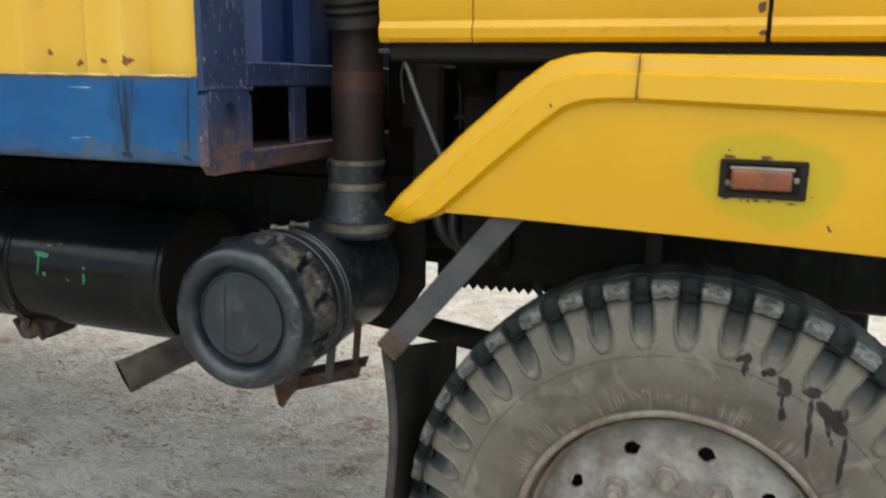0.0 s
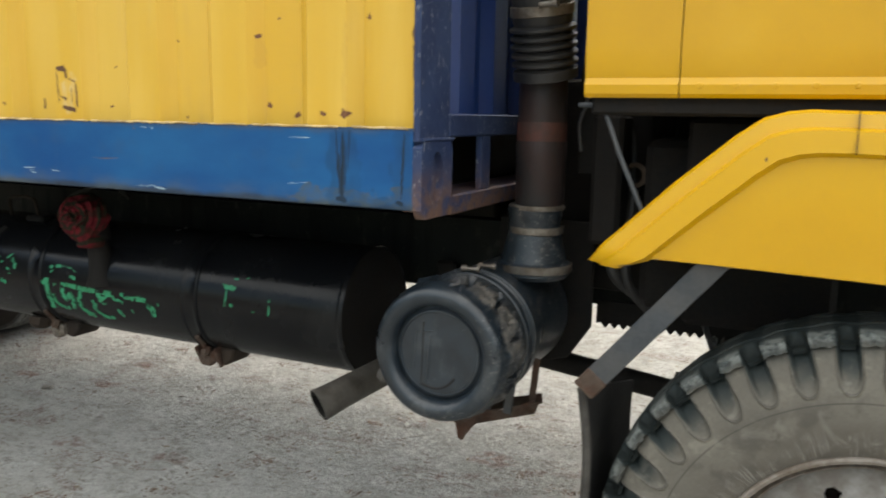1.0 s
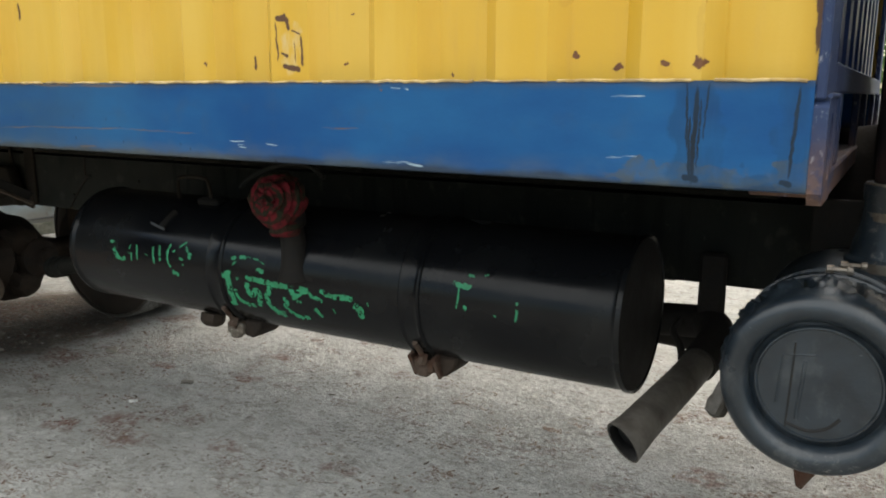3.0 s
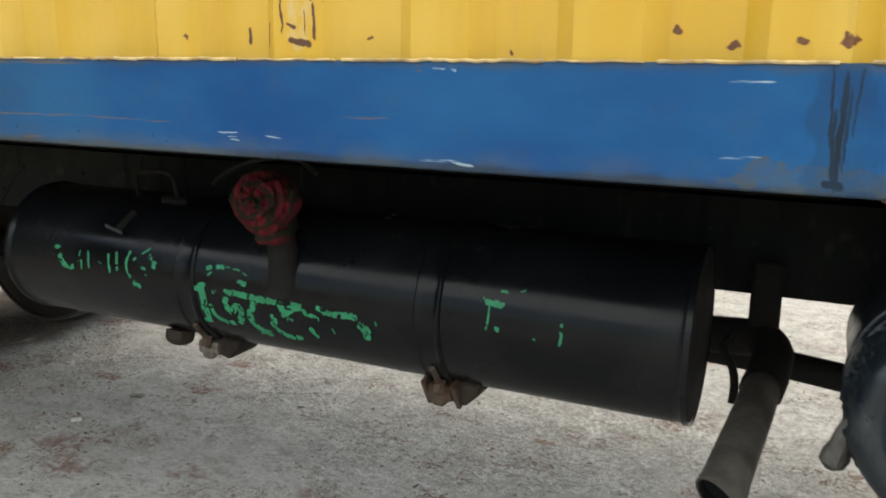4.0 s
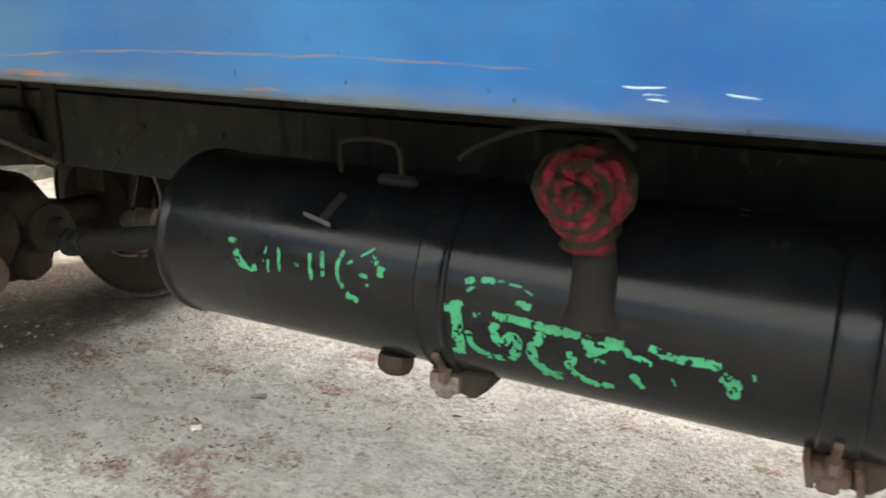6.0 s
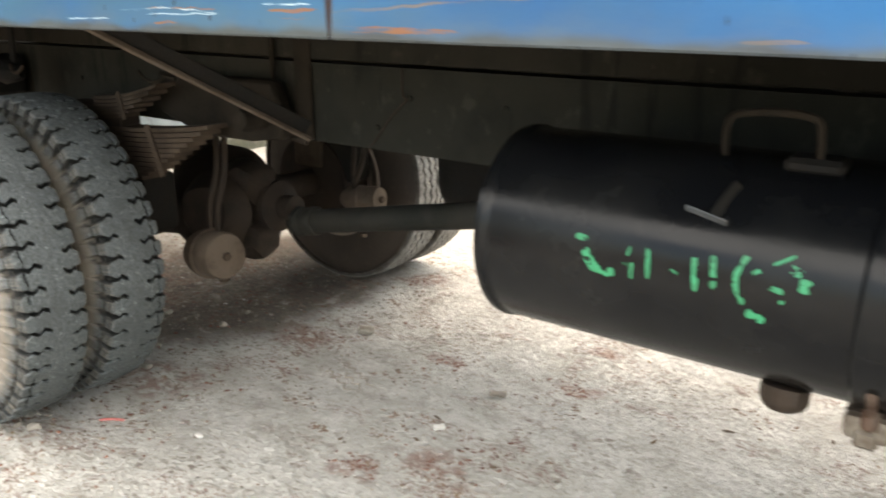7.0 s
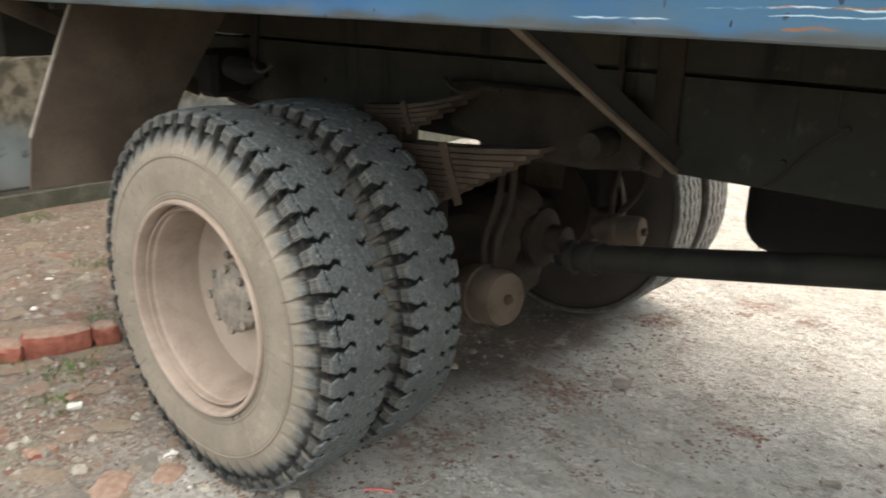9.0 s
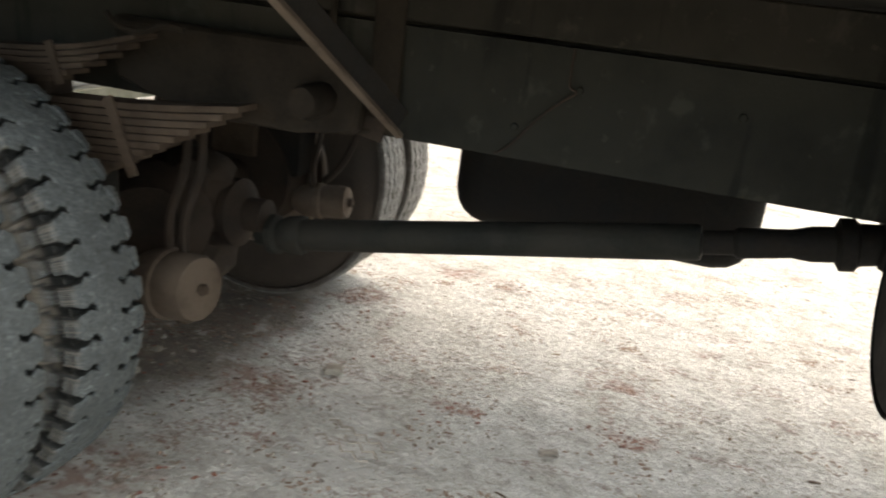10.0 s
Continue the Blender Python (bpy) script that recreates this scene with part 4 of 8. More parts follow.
# ---------------------------------------------------------------- wall and shed behind the truck
def make_wall():
    ys = np.concatenate([[-6.0], np.arange(-2.0, 3.2, 0.05), [7.0]])
    outline = [(-6.0, -0.1)] + [(y, 0.90 + 0.035 * noise.noise((y * 3.1, 0.0, 2.0)) + 0.02 * noise.noise((y * 11, 0.0, 5.0))) for y in ys] + [(7.0, -0.1)]
    bm = prism(outline, 0.22, Matrix(((0, 0, 1, -7.72), (1, 0, 0, 0), (0, 1, 0, 0), (0, 0, 0, 1))))
    wall = part("wall_rear", bm, M_WALL, None)
    tagged(wall, "low wall of peeling blue-grey plaster behind the truck", "wall", kind="structure")
    part("plinth", box(-7.5, -7.47, -6.0, 7.0, -0.1, 0.11, 0.01), M_PLINTH, wall, "dirty plaster plinth")
    line = [(-7.485, -6 + 0.5 * i, 0.15 + 0.008 * math.sin(i * 1.7)) for i in range(27)]
    part("cable", tube(line, 0.008, 6, 3), M_BLACK, wall, "black cable clipped along the wall")


def make_shed():
    shed = thing("shed", "dark tin shed with timber braces above the wall", "shed", at=(-7.8, 0, 0))
    ys = np.arange(-6.0, 7.0, 0.038)
    pts = np.array([[(-0.45 + 0.012 * math.sin(k * math.pi / 2), y, z) for z in (0.0, 1.6, 3.2)] for k, y in enumerate(ys)])
    me = grid_mesh("tin_sheet", pts)
    part("tin_sheet", me, M_TIN, shed)
    part("beam", box(-0.10, 0.04, -6.0, 7.0, 0.94, 1.06, 0.008), M_TIMBER, shed)
    for y in (-3.2, -0.4, 2.4, 5.2):
        part("post", box(-0.40, -0.28, y - 0.06, y + 0.06, 0, 3.1, 0.008), M_TIMBER, shed)
        part("brace", bar((-0.16, y + 1.2, 1.0), (-0.16, y - 0.3, 1.85), 0.09, 0.06, (1, 0, 0)), M_TIMBER, shed)
    part("roof", bar((-1.4, 0.5, 3.3), (0.5, 0.5, 2.9), 13.0, 0.02, (0, 0, 1)), M_TIN, shed)


make_wall()
make_shed()


# ---------------------------------------------------------------- shipping container on the truck
FRONT, BACK, NEAR, FAR, FLOOR, TOP = 0.01, -6.05, 0.0, 2.44, 1.28, 3.85


def make_container():
    box_thing = thing("shipping_container", "rust-spotted yellow shipping container with a scratched blue bottom rail", "container")
    # near side panel: upright trapezoid flutes
    pitch, xs, x = 0.278, [], -0.185
    while x > BACK + 0.2:
        xs += [(x, 0.012), (x - 0.105, 0.012), (x - 0.139, 0.042), (x - 0.244, 0.042)]
        x -= pitch
    xs = [(-0.004, 0.016), (-0.15, 0.040), (-0.155, 0.042)] + xs + [(BACK + 0.1, 0.02)]
    xs = [(x, y) for x, y in xs if x <= -0.003]
    zs = np.concatenate([np.linspace(1.452, 2.2, 16), [3.0, TOP - 0.1]])
    def panel(line, name, parent, mat, flip=False):
        pts = np.array([[(px, py + 0.002 * noise.noise((px * 6, z * 6, 0.0)), z) for z in zs] for px, py in line])
        me = grid_mesh(name, pts)
        return part(name, me, mat, parent)
    panel(xs, "side_panel", box_thing, M_YELLOW)
    far = [(px, FAR - py) for px, py in xs]
    panel(far, "side_panel", box_thing, M_YELLOW)
    # bottom side rails: a channel with a welded seam and a bent lower lip
    for y, s in ((NEAR, 1), (FAR, -1)):
        for x0, x1 in ((-2.383, -0.0085), (BACK, -2.387)):
            out = [(y, 1.457), (y + s * 0.05, 1.459), (y + s * 0.05, 1.452), (y + s * 0.006, 1.450), (y + s * 0.006, 1.287), (y + s * 0.06, 1.287), (y + s * 0.06, 1.28), (y + s * 0.002, 1.279), (y, 1.282)]
            n = int((x1 - x0) / 0.12)
            pts = np.zeros((n + 1, len(out) + 1, 3))
            for i in range(n + 1):
                px = x0 + (x1 - x0) * i / n
                for k, (py, pz) in enumerate(out + out[:1]):
                    dent = 0.0018 * noise.noise((px * 3, pz * 9, y)) + 0.0012 * noise.noise((px * 11, pz * 11, y + 3))
                    pts[i, k] = (px, py - s * dent, pz + 0.0015 * noise.noise((px * 5, y, 2.2)))
            rail = part("bottom_rail", grid_mesh("bottom_rail", pts), M_BLUE, box_thing, "scratched blue painted bottom rail")
            if s == 1:
                rng, px = random.Random(int(-x0 * 100)), x0
                while px < x1 - 0.05:
                    end = min(px + rng.uniform(0.08, 0.42), x1 - 0.005)
                    lip = [(q, -0.0012, 1.4585 + 0.0022 * noise.noise((q * 23, 0.0, 0.0)) + 0.0022 * noise.noise((q * 70, 1.0, 0.0))) for q in np.arange(px, end, 0.014)]
                    if len(lip) > 2:
                        part("paint_lip", tube(lip, rng.uniform(0.0018, 0.0036), 6, 1), M_WELD, rail, "ragged cream paint lip")
                    px = end + rng.choice((0.0, 0.004, 0.01, 0.03))
    # front corner: post, casting with an oval hole, end frame with two pockets
    for y0, s in ((NEAR, 1), (FAR, -1)):
        ya, yb = sorted((y0 - s * 0.002, y0 + s * 0.152))
        part("corner_post", box(-0.008, FRONT - 0.002, ya, yb, 1.428, TOP, 0.003), M_NAVY, box_thing, "navy corner post with white scuffs")
        bm = bmesh.new()
        yc, zc = y0 + s * 0.078, 1.348
        n = 24
        outer, hole, back = [], [], []
        hw, hh = 0.079, 0.088
        for i in range(n):
            a = 2 * math.pi * (i + 0.5) / n
            c, w = math.cos(a), math.sin(a)
            k = 1 / max(abs(c), abs(w))
            outer.append(bm.verts.new((FRONT + 0.004, yc + c * k * hw, zc + w * k * hh)))
            hole.append(bm.verts.new((FRONT + 0.004, yc + c * 0.031, zc + 0.004 + w * 0.056)))
            back.append(bm.verts.new((FRONT - 0.014, yc + c * 0.031, zc + 0.004 + w * 0.056)))
        rear = [bm.verts.new((-0.008, v.co.y, v.co.z)) for v in outer]
        for i in range(n):
            j = (i + 1) % n
            bm.faces.new((outer[i], outer[j], hole[j], hole[i]))
            bm.faces.new((hole[i], hole[j], back[j], back[i]))
            bm.faces.new((outer[i], rear[i], rear[j], outer[j]))
        bm.faces.new(rear), bm.faces.new(back)
        casting = part("corner_casting", bm, M_NAVY, box_thing, "rusty navy corner casting with an oval hole")
        part("weld_bead", tube([(FRONT + 0.004, y0 + s * t * 0.16, 1.434 + 0.002 * math.sin(t * 40)) for t in np.linspace(0, 1, 14)], 0.004, 6, 1), M_NAVY, casting)
    part("end_sill", box(-0.12, FRONT, 0.158, FAR - 0.158, 1.255, 1.302, 0.004), M_NAVY, box_thing, "rusty navy lower end beam")
    part("end_sill", box(-0.10, FRONT - 0.002, 0.152, FAR - 0.152, 1.438, 1.492, 0.004), M_NAVY, box_thing, "scuffed navy upper end beam")
    for y in (0.35, 1.0, 1.4, 2.03):
        part("end_upright", box(-0.010, FRONT - 0.004, y, y + 0.06, 1.302, 1.438, 0.002), M_NAVY, box_thing)
    # dark sheet added to give the pockets their inner shade
    part("pocket_back", box(-0.20, -0.19, 0.16, FAR - 0.16, 1.30, 1.44), M_DARK, box_thing)
    line, y = [], 0.152
    while y < FAR - 0.32:
        line += [(-0.045, y), (-0.045, y + 0.07), (-0.015, y + 0.10), (-0.015, y + 0.19)]
        y += 0.22
    line.append((-0.045, FAR - 0.152))
    pts = np.array([[(px, py, z) for z in (1.49, 2.6, TOP - 0.1)] for px, py in line])
    part("end_panel", grid_mesh("end_panel", pts), M_ENDWALL, box_thing, "blue corrugated end wall")
    part("top_rail", box(BACK, FRONT, -0.002, 0.06, TOP - 0.1, TOP, 0.006), M_BLUE, box_thing)
    part("top_rail", box(BACK, FRONT, FAR - 0.06, FAR + 0.002, TOP - 0.1, TOP, 0.006), M_BLUE, box_thing)
    part("roof_panel", box(BACK, FRONT, 0.06, FAR - 0.06, TOP - 0.03, TOP - 0.01), M_YELLOW, box_thing)
    part("rear_door_panel", box(BACK - 0.02, BACK + 0.02, 0.02, FAR - 0.02, 1.28, TOP), M_YELLOW, box_thing)
    part("floor_board", box(BACK + 0.02, -0.2, 0.062, FAR - 0.062, 1.29, 1.33), M_SILL, box_thing, "dusty dark container floor")
    x = -0.5
    while x > BACK + 0.1:
        part("cross_member", box(x - 0.025, x + 0.025, 0.40, FAR - 0.40, 1.262, 1.288, 0.003), M_SILL, box_thing)
        x -= 0.62


make_container()


# ---------------------------------------------------------------- wheels
def tyre_mesh(name, mat, radius, width, bead, pattern, count, per, seat=0.80):
    """A tyre about y, built as one fine ring of cross-sections with the tread cut in."""
    half = width / 2
    crown = half * 0.80
    prof = []          # radius, y, kind: 0 wall, 1 shoulder, 2 crown, and how far along
    shoulder = radius - 0.012
    for t in np.concatenate([np.linspace(0, 0.56, 14), np.linspace(0.58, 1, 34)]):
        r = bead + (shoulder - 0.02 - bead) * t
        bulge = math.sin(math.pi * min(t * 0.96 + 0.04, 1.0)) ** 0.8
        y = -(crown - 0.012 + (half - crown + 0.012) * bulge) if t > 0.45 else -(half * seat + half * (1 - seat) * bulge)
        prof.append((r, y, 0, t))
    for t in np.linspace(0, 1, 9)[1:]:
        prof.append((shoulder - 0.02 + 0.026 * t, -crown - 0.004 + 0.010 * t, 1, t))
    crowns = 56
    for k in range(1, crowns):
        t = k / crowns
        y = -crown + 0.006 + 2 * (crown - 0.006) * t
        prof.append((radius - 0.006 * (2 * t - 1) ** 2, y, 2, t))
    left = [p for p in prof if p[2] < 2]
    prof = prof + [(r, -y, k, t) for r, y, k, t in reversed(left)]
    n = count * per
    pts = np.zeros((n, len(prof), 3))
    for i in range(n):
        a = 2 * math.pi * i / n
        u = (i % per) / per
        for k, (r, y, kind, t) in enumerate(prof):
            cut, out = pattern(u, a, y / crown, kind, t, i // per)
            rr, yy = r - cut, y + (-1 if y < 0 else 1) * out
            pts[i, k] = (rr * math.cos(a), yy, rr * math.sin(a))
    me = grid_mesh(name, pts, True)
    me.polygons.foreach_set("use_smooth", [True] * len(me.polygons))
    me.set_sharp_from_angle(angle=radians(38))
    me.materials.append(mat)
    return me


def ease(x):
    x = min(max(x, 0.0), 1.0)
    return x * x * (3 - 2 * x)


def lug_pattern(u, a, v, kind, t, i):
    """Worn shoulder lugs with scalloped grooves that run down the wall."""
    wear = 0.10 * noise.noise((i * 2.3, v * 2, 0.3)) + 0.05 * noise.noise((a * 60, v * 14, 6.0))
    d = abs(u - 0.5 + 0.03 * noise.noise((i * 3.7, 0.0, 9.0))) * 2
    if kind == 2:
        side = abs(v)
        wide = 0.47 * ease((side - 0.40) / 0.35) - 0.04
        cut = 0.024 * ease((wide + wear - d) / 0.12) * ease((side - 0.50) / 0.25)
        cut = max(cut, 0.006 * ease((0.04 - abs(side - 0.36 - 0.05 * math.sin(u * 2 * math.pi))) / 0.02))
        chew = max(0.0, side - 0.78) / 0.22
        edge = 0.005 * chew * (1 + noise.noise((a * 34, v * 9, 5.0))) + 0.004 * chew * max(0.0, noise.noise((a * 90, v * 20, 3.0)))
        return cut + edge + 0.0016 * noise.noise((a * 25, v * 4, 2.0)), 0.0
    if kind == 1:
        g = ease((0.46 + wear - d) / 0.10)
        rough = 0.004 * noise.noise((a * 55, t * 5, 1.0))
        return (0.010 + 0.014 * t) * g + 0.004 * t + rough, -0.023 * (1 - 0.4 * t) * g - 0.004 * max(0.0, noise.noise((a * 70, t * 4, 4.0)))
    if t > 0.60:                                     # the wall below the lugs, each scallop rimmed by a thin line
        s = (1 - t) / 0.40
        wide = 0.46 + 0.06 * ease(s * 1.7)
        e = math.hypot(d / wide, max(0.0, s - 0.55) / 0.40)
        g = ease((1 - e) / 0.34)
        lip = math.exp(-((e - 1.13) / 0.055) ** 2) * ease(s / 0.12)
        return 0.010 * g * (1 - s) ** 2, -g * (0.004 + 0.019 * (1 - s) ** 1.1) + 0.0042 * lip
    if abs(t - 0.535) < 0.016:
        return 0.0, 0.003
    return 0.0, 0.0008 * noise.noise((a * 14, t * 6, 4.0)) + (0.002 if abs(t - 0.14) < 0.025 else 0.0)


def bar_pattern(u, a, v, kind, t, i):
    """Worn closed tread: narrow slots from both shoulders, each with a crooked inner end."""
    near = v < 0
    side = abs(v) if kind == 2 else 1.0
    row = noise.noise((i * 1.7, float(near), 0.0))
    wiggle = 0.10 * (2 * abs(((side * 2.6) % 1.0) - 0.5) - 0.5) * 2 * ease((0.86 - side) / 0.2) + 0.03 * noise.noise((i * 2.9, side * 9, 2.0))
    zig = 0.5 + wiggle + 0.06 * (1 - side) + (0.0 if near else 0.5)
    du = abs(((u - zig + 0.5) % 1) - 0.5) * 2
    wear = 0.03 * noise.noise((i * 1.9, v * 6, 0.7))
    if kind == 2:
        depth = (0.20 if near else 0.42) + 0.12 * row
        slot = 0.215 + 0.07 * noise.noise((i * 3.1, side * 4, 7.0)) + 0.24 * ease((side - 0.74) / 0.26)
        cut = 0.022 * ease((slot + wear - du) / 0.07) * ease((side - depth) / 0.05)
        if (i % 17) < 12:
            cut = max(cut, 0.0115 * ease((0.035 - abs(v + 0.70 + 0.03 * math.sin(u * 2 * math.pi))) / 0.02))
        chip = max(0.0, side - 0.82) / 0.18
        return cut + 0.006 * chip ** 2 + 0.0020 * noise.noise((a * 28, v * 6, 2.0)) + 0.0008 * noise.noise((a * 90, v * 18, 8.0)), 0.0
    if kind == 1:
        g = ease((0.46 + wear - du) / 0.16)
        return 0.006 * (1 - 0.6 * t) + 0.024 * g + 0.004 * noise.noise((a * 75, t * 6, 1.0)), -0.014 * g
    if t > 0.62:
        s = (1 - t) / 0.38
        g = ease((0.60 * (1 - s * 0.6) - du) / 0.20) * (1 - s)
        fins = 0.0035 * noise.noise((a * 110, t * 3, 0.0)) * (1 - s)
        return 0.010 * g + 0.006 * (1 - s) ** 3, -0.022 * g + fins
    ring = 0.0024 if (abs(t - 0.10) < 0.02 or abs(t - 0.19) < 0.014 or abs(t - 0.54) < 0.02 or abs(t - 0.60) < 0.014) else 0.0
    return 0.0, ring + 0.001 * noise.noise((a * 9, t * 5, 6.0))


def rib_pattern(u, a, v, kind, t, i):
    """Straight ribs with zigzag grooves."""
    if kind == 2:
        tri = abs(u - 0.5) * 4 - 1
        for g in (-0.62, -0.2, 0.22, 0.64):
            if abs(v - g - 0.06 * tri) < 0.045:
                return 0.022, 0.0
    return 0.0, 0.0


def dished(profile_fn, r0, r1, thick, holes, hole_r, hole_w, hole_h, n=180, rings=22):
    """A wheel disc about y with holes right through it."""
    bm = bmesh.new()
    rows = []
    for k in range(rings + 1):
        r = r0 + (r1 - r0) * k / rings
        y = profile_fn((r - r0) / (r1 - r0))
        rows.append([[bm.verts.new((r * math.cos(2 * math.pi * i / n), y + o, r * math.sin(2 * math.pi * i / n))) for i in range(n)] for o in (0, thick)])
    def open_at(k, i):
        r, a = r0 + (r1 - r0) * (k + 0.5) / rings, 2 * math.pi * (i + 0.5) / n
        for h in range(holes):
            da = (a - 2 * math.pi * (h + 0.13) / holes + math.pi) % (2 * math.pi) - math.pi
            if (da * hole_r / hole_w) ** 2 + ((r - hole_r) / hole_h) ** 2 < 1:
                return True
        return False
    gone = [[holes > 0 and open_at(k, i) for i in range(n)] for k in range(rings)]
    for k in range(rings):
        for i in range(n):
            j = (i + 1) % n
            if gone[k][i]:
                continue
            for side in (0, 1):
                a, b = rows[k][side], rows[k + 1][side]
                bm.faces.new((a[i], a[j], b[j], b[i]))
            for near, e0, e1 in ((gone[k][j], (k, j), (k + 1, j)), (gone[k][i - 1], (k, i), (k + 1, i)),
                                 (k > 0 and gone[k - 1][i], (k, i), (k, j)), (k < rings - 1 and gone[k + 1][i], (k + 1, i), (k + 1, j))):
                if near:
                    p, q = rows[e0[0]], rows[e1[0]]
                    bm.faces.new((p[0][e0[1]], q[0][e1[1]], q[1][e1[1]], p[1][e0[1]]))
    return bm


ABOUT_Y = Matrix.Rotation(radians(90), 4, "X")     # z of a lathe becomes -y, the outer side


def rim_profile(bead, half, seat):
    """The steel rim: outer flange, gutter, well and inner flange, as a closed section (radius, height)."""
    o = half * seat + 0.010
    return [(bead + 0.003, o + 0.006), (bead + 0.008, o + 0.004), (bead + 0.010, o - 0.002), (bead + 0.008, o - 0.012), (bead - 0.004, o - 0.020), (bead - 0.012, -o + 0.02), (bead + 0.008, -o + 0.01),
            (bead + 0.014, -o), (bead + 0.004, -o), (bead - 0.024, -o + 0.02), (bead - 0.030, o - 0.06), (bead - 0.026, o - 0.042), (bead - 0.021, o - 0.038), (bead - 0.021, o - 0.022), (bead - 0.018, o - 0.020),
            (bead - 0.015, o - 0.024), (bead - 0.013, o - 0.036), (bead - 0.007, o - 0.036), (bead - 0.006, o - 0.006), (bead - 0.003, o + 0.004)]


def wheel_object(parent, at, turn, mat_rim, label, bead, half, tyre, seat=0.80, flange=M_FLANGE):
    """truck > wheel > tyre, disc, hub, nuts; the wheel itself is the steel rim."""
    wheel = part("wheel", lathe(rim_profile(bead, half, seat), ABOUT_Y, 96, closed=True), flange, parent, label, smooth=30)
    wheel.matrix_basis = Matrix.Translation(at) @ Matrix.Rotation(radians(turn), 4, "Z")
    part("tyre", tyre, None, wheel)
    return wheel


# ---------------------------------------------------------------- the truck
truck = thing("truck", "dusty yellow-cab truck with black fuel tank parked on dirt", "truck")
HUB_R, HUB_F = (-4.24, 0.515), (0.953, 0.552)
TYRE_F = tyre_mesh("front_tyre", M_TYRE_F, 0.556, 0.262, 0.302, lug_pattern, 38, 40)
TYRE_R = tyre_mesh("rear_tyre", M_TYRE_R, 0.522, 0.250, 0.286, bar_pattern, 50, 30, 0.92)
TYRE_X = tyre_mesh("ribbed_tyre", M_TYRE_X, 0.522, 0.250, 0.286, rib_pattern, 60, 8, 0.92)


def front_wheel(y, turn, label):
    w = wheel_object(truck, (HUB_F[0], y, HUB_F[1]), turn, M_RIM_F, label, 0.302, 0.131, TYRE_F)
    f = lambda t: -0.062 - 0.034 * math.sin(min(1 - t, 1) * math.pi * 0.5) ** 0.8 if t > 0.45 else -0.062 - 0.034 * math.sin(0.55 * math.pi * 0.5) ** 0.8 - 0.004 * (0.45 - t)
    part("wheel_disc", dished(f, 0.075, 0.278, 0.008, 10, 0.224, 0.017, 0.013, 420, 60), M_RIM_F, w, "dusty grey steel wheel disc with oval holes")
    part('brake_drum', lathe([(0.20, 0.0), (0.225, 0.01), (0.225, 0.12), (0.10, 0.13)], Matrix.Translation((0, 0.10, 0)) @ ABOUT_Y, 40), M_AXLE, w)
    if turn == 0:
        me = raised_text("77", 0.052, 0.0015)
        me.transform(Matrix.Translation((0.040, -0.1285, 0.352)) @ Matrix.Rotation(radians(-7), 4, "Y") @ Matrix.Rotation(radians(90), 4, "X"))
        part("size_figures", me, M_TYRE_F, w, "raised figures on the tyre wall")
    y0 = f(0.3)
    part("hub_cap", lathe([(0.088, 0.0), (0.088, 0.045), (0.075, 0.06), (0.062, 0.085), (0.0, 0.088)], Matrix.Translation((0, y0 + 0.004, 0)) @ ABOUT_Y, 40), M_HUB, w)
    for i in range(10):
        a = 2 * math.pi * i / 10 + radians(24)
        c = Vector((0.165 * math.cos(a), f(0.44) + 0.003, 0.165 * math.sin(a)))
        part("wheel_nut", lathe([(0.026, 0), (0.026, 0.008), (0.020, 0.009), (0.019, 0.030), (0.011, 0.031), (0.011, 0.044), (0, 0.046)], axis_to(c, (0, -1, 0)), 6), M_HUB, w)


def raised_text(body, size, depth):
    """A mesh of raised figures in the x, y plane."""
    cu = bpy.data.curves.new("figures", "FONT")
    cu.body, cu.size, cu.extrude, cu.shear = body, size, depth, 0.25
    ob = bpy.data.objects.new("figures", cu)
    me = bpy.data.meshes.new_from_object(ob)
    bpy.data.objects.remove(ob)
    bpy.data.curves.remove(cu)
    return me


def rear_wheel(y, turn, tyre, outer, label):
    w = wheel_object(truck, (HUB_R[0], y, HUB_R[1]), turn, M_RIM_R, label, 0.286, 0.125, tyre, 0.92, M_RIM_R)
    s = 0.105 if outer else -0.095
    f = lambda t: s - 0.045 * (t ** 3)
    part("wheel_disc", dished(f, 0.10, 0.262, 0.008, 0, 0.205, 0.020, 0.016, 96, 10), M_RIM_R, w, "dusty tan dished wheel disc")
    if outer:
        part("hub_cap", lathe([(0.115, -0.02), (0.115, 0.03), (0.098, 0.05), (0.098, 0.105), (0.080, 0.118), (0.0, 0.120)], Matrix.Translation((0, s, 0)) @ ABOUT_Y, 36), M_HUB, w, "dusty rear hub")
        for i in range(8):
            a = 2 * math.pi * (i + 0.3) / 8
            part("wheel_nut", lathe([(0.020, 0), (0.020, 0.02), (0.012, 0.022), (0.012, 0.04), (0, 0.041)], axis_to((0.150 * math.cos(a), s + 0.004, 0.150 * math.sin(a)), (0, -1, 0)), 6), M_HUB, w)
        for i in range(8):
            a = 2 * math.pi * (i + 0.1) / 8
            part("hub_stud", lathe([(0.012, 0), (0.012, 0.014), (0, 0.015)], axis_to((0.088 * math.cos(a), s - 0.112, 0.088 * math.sin(a)), (0, -1, 0)), 6), M_HUB, w)


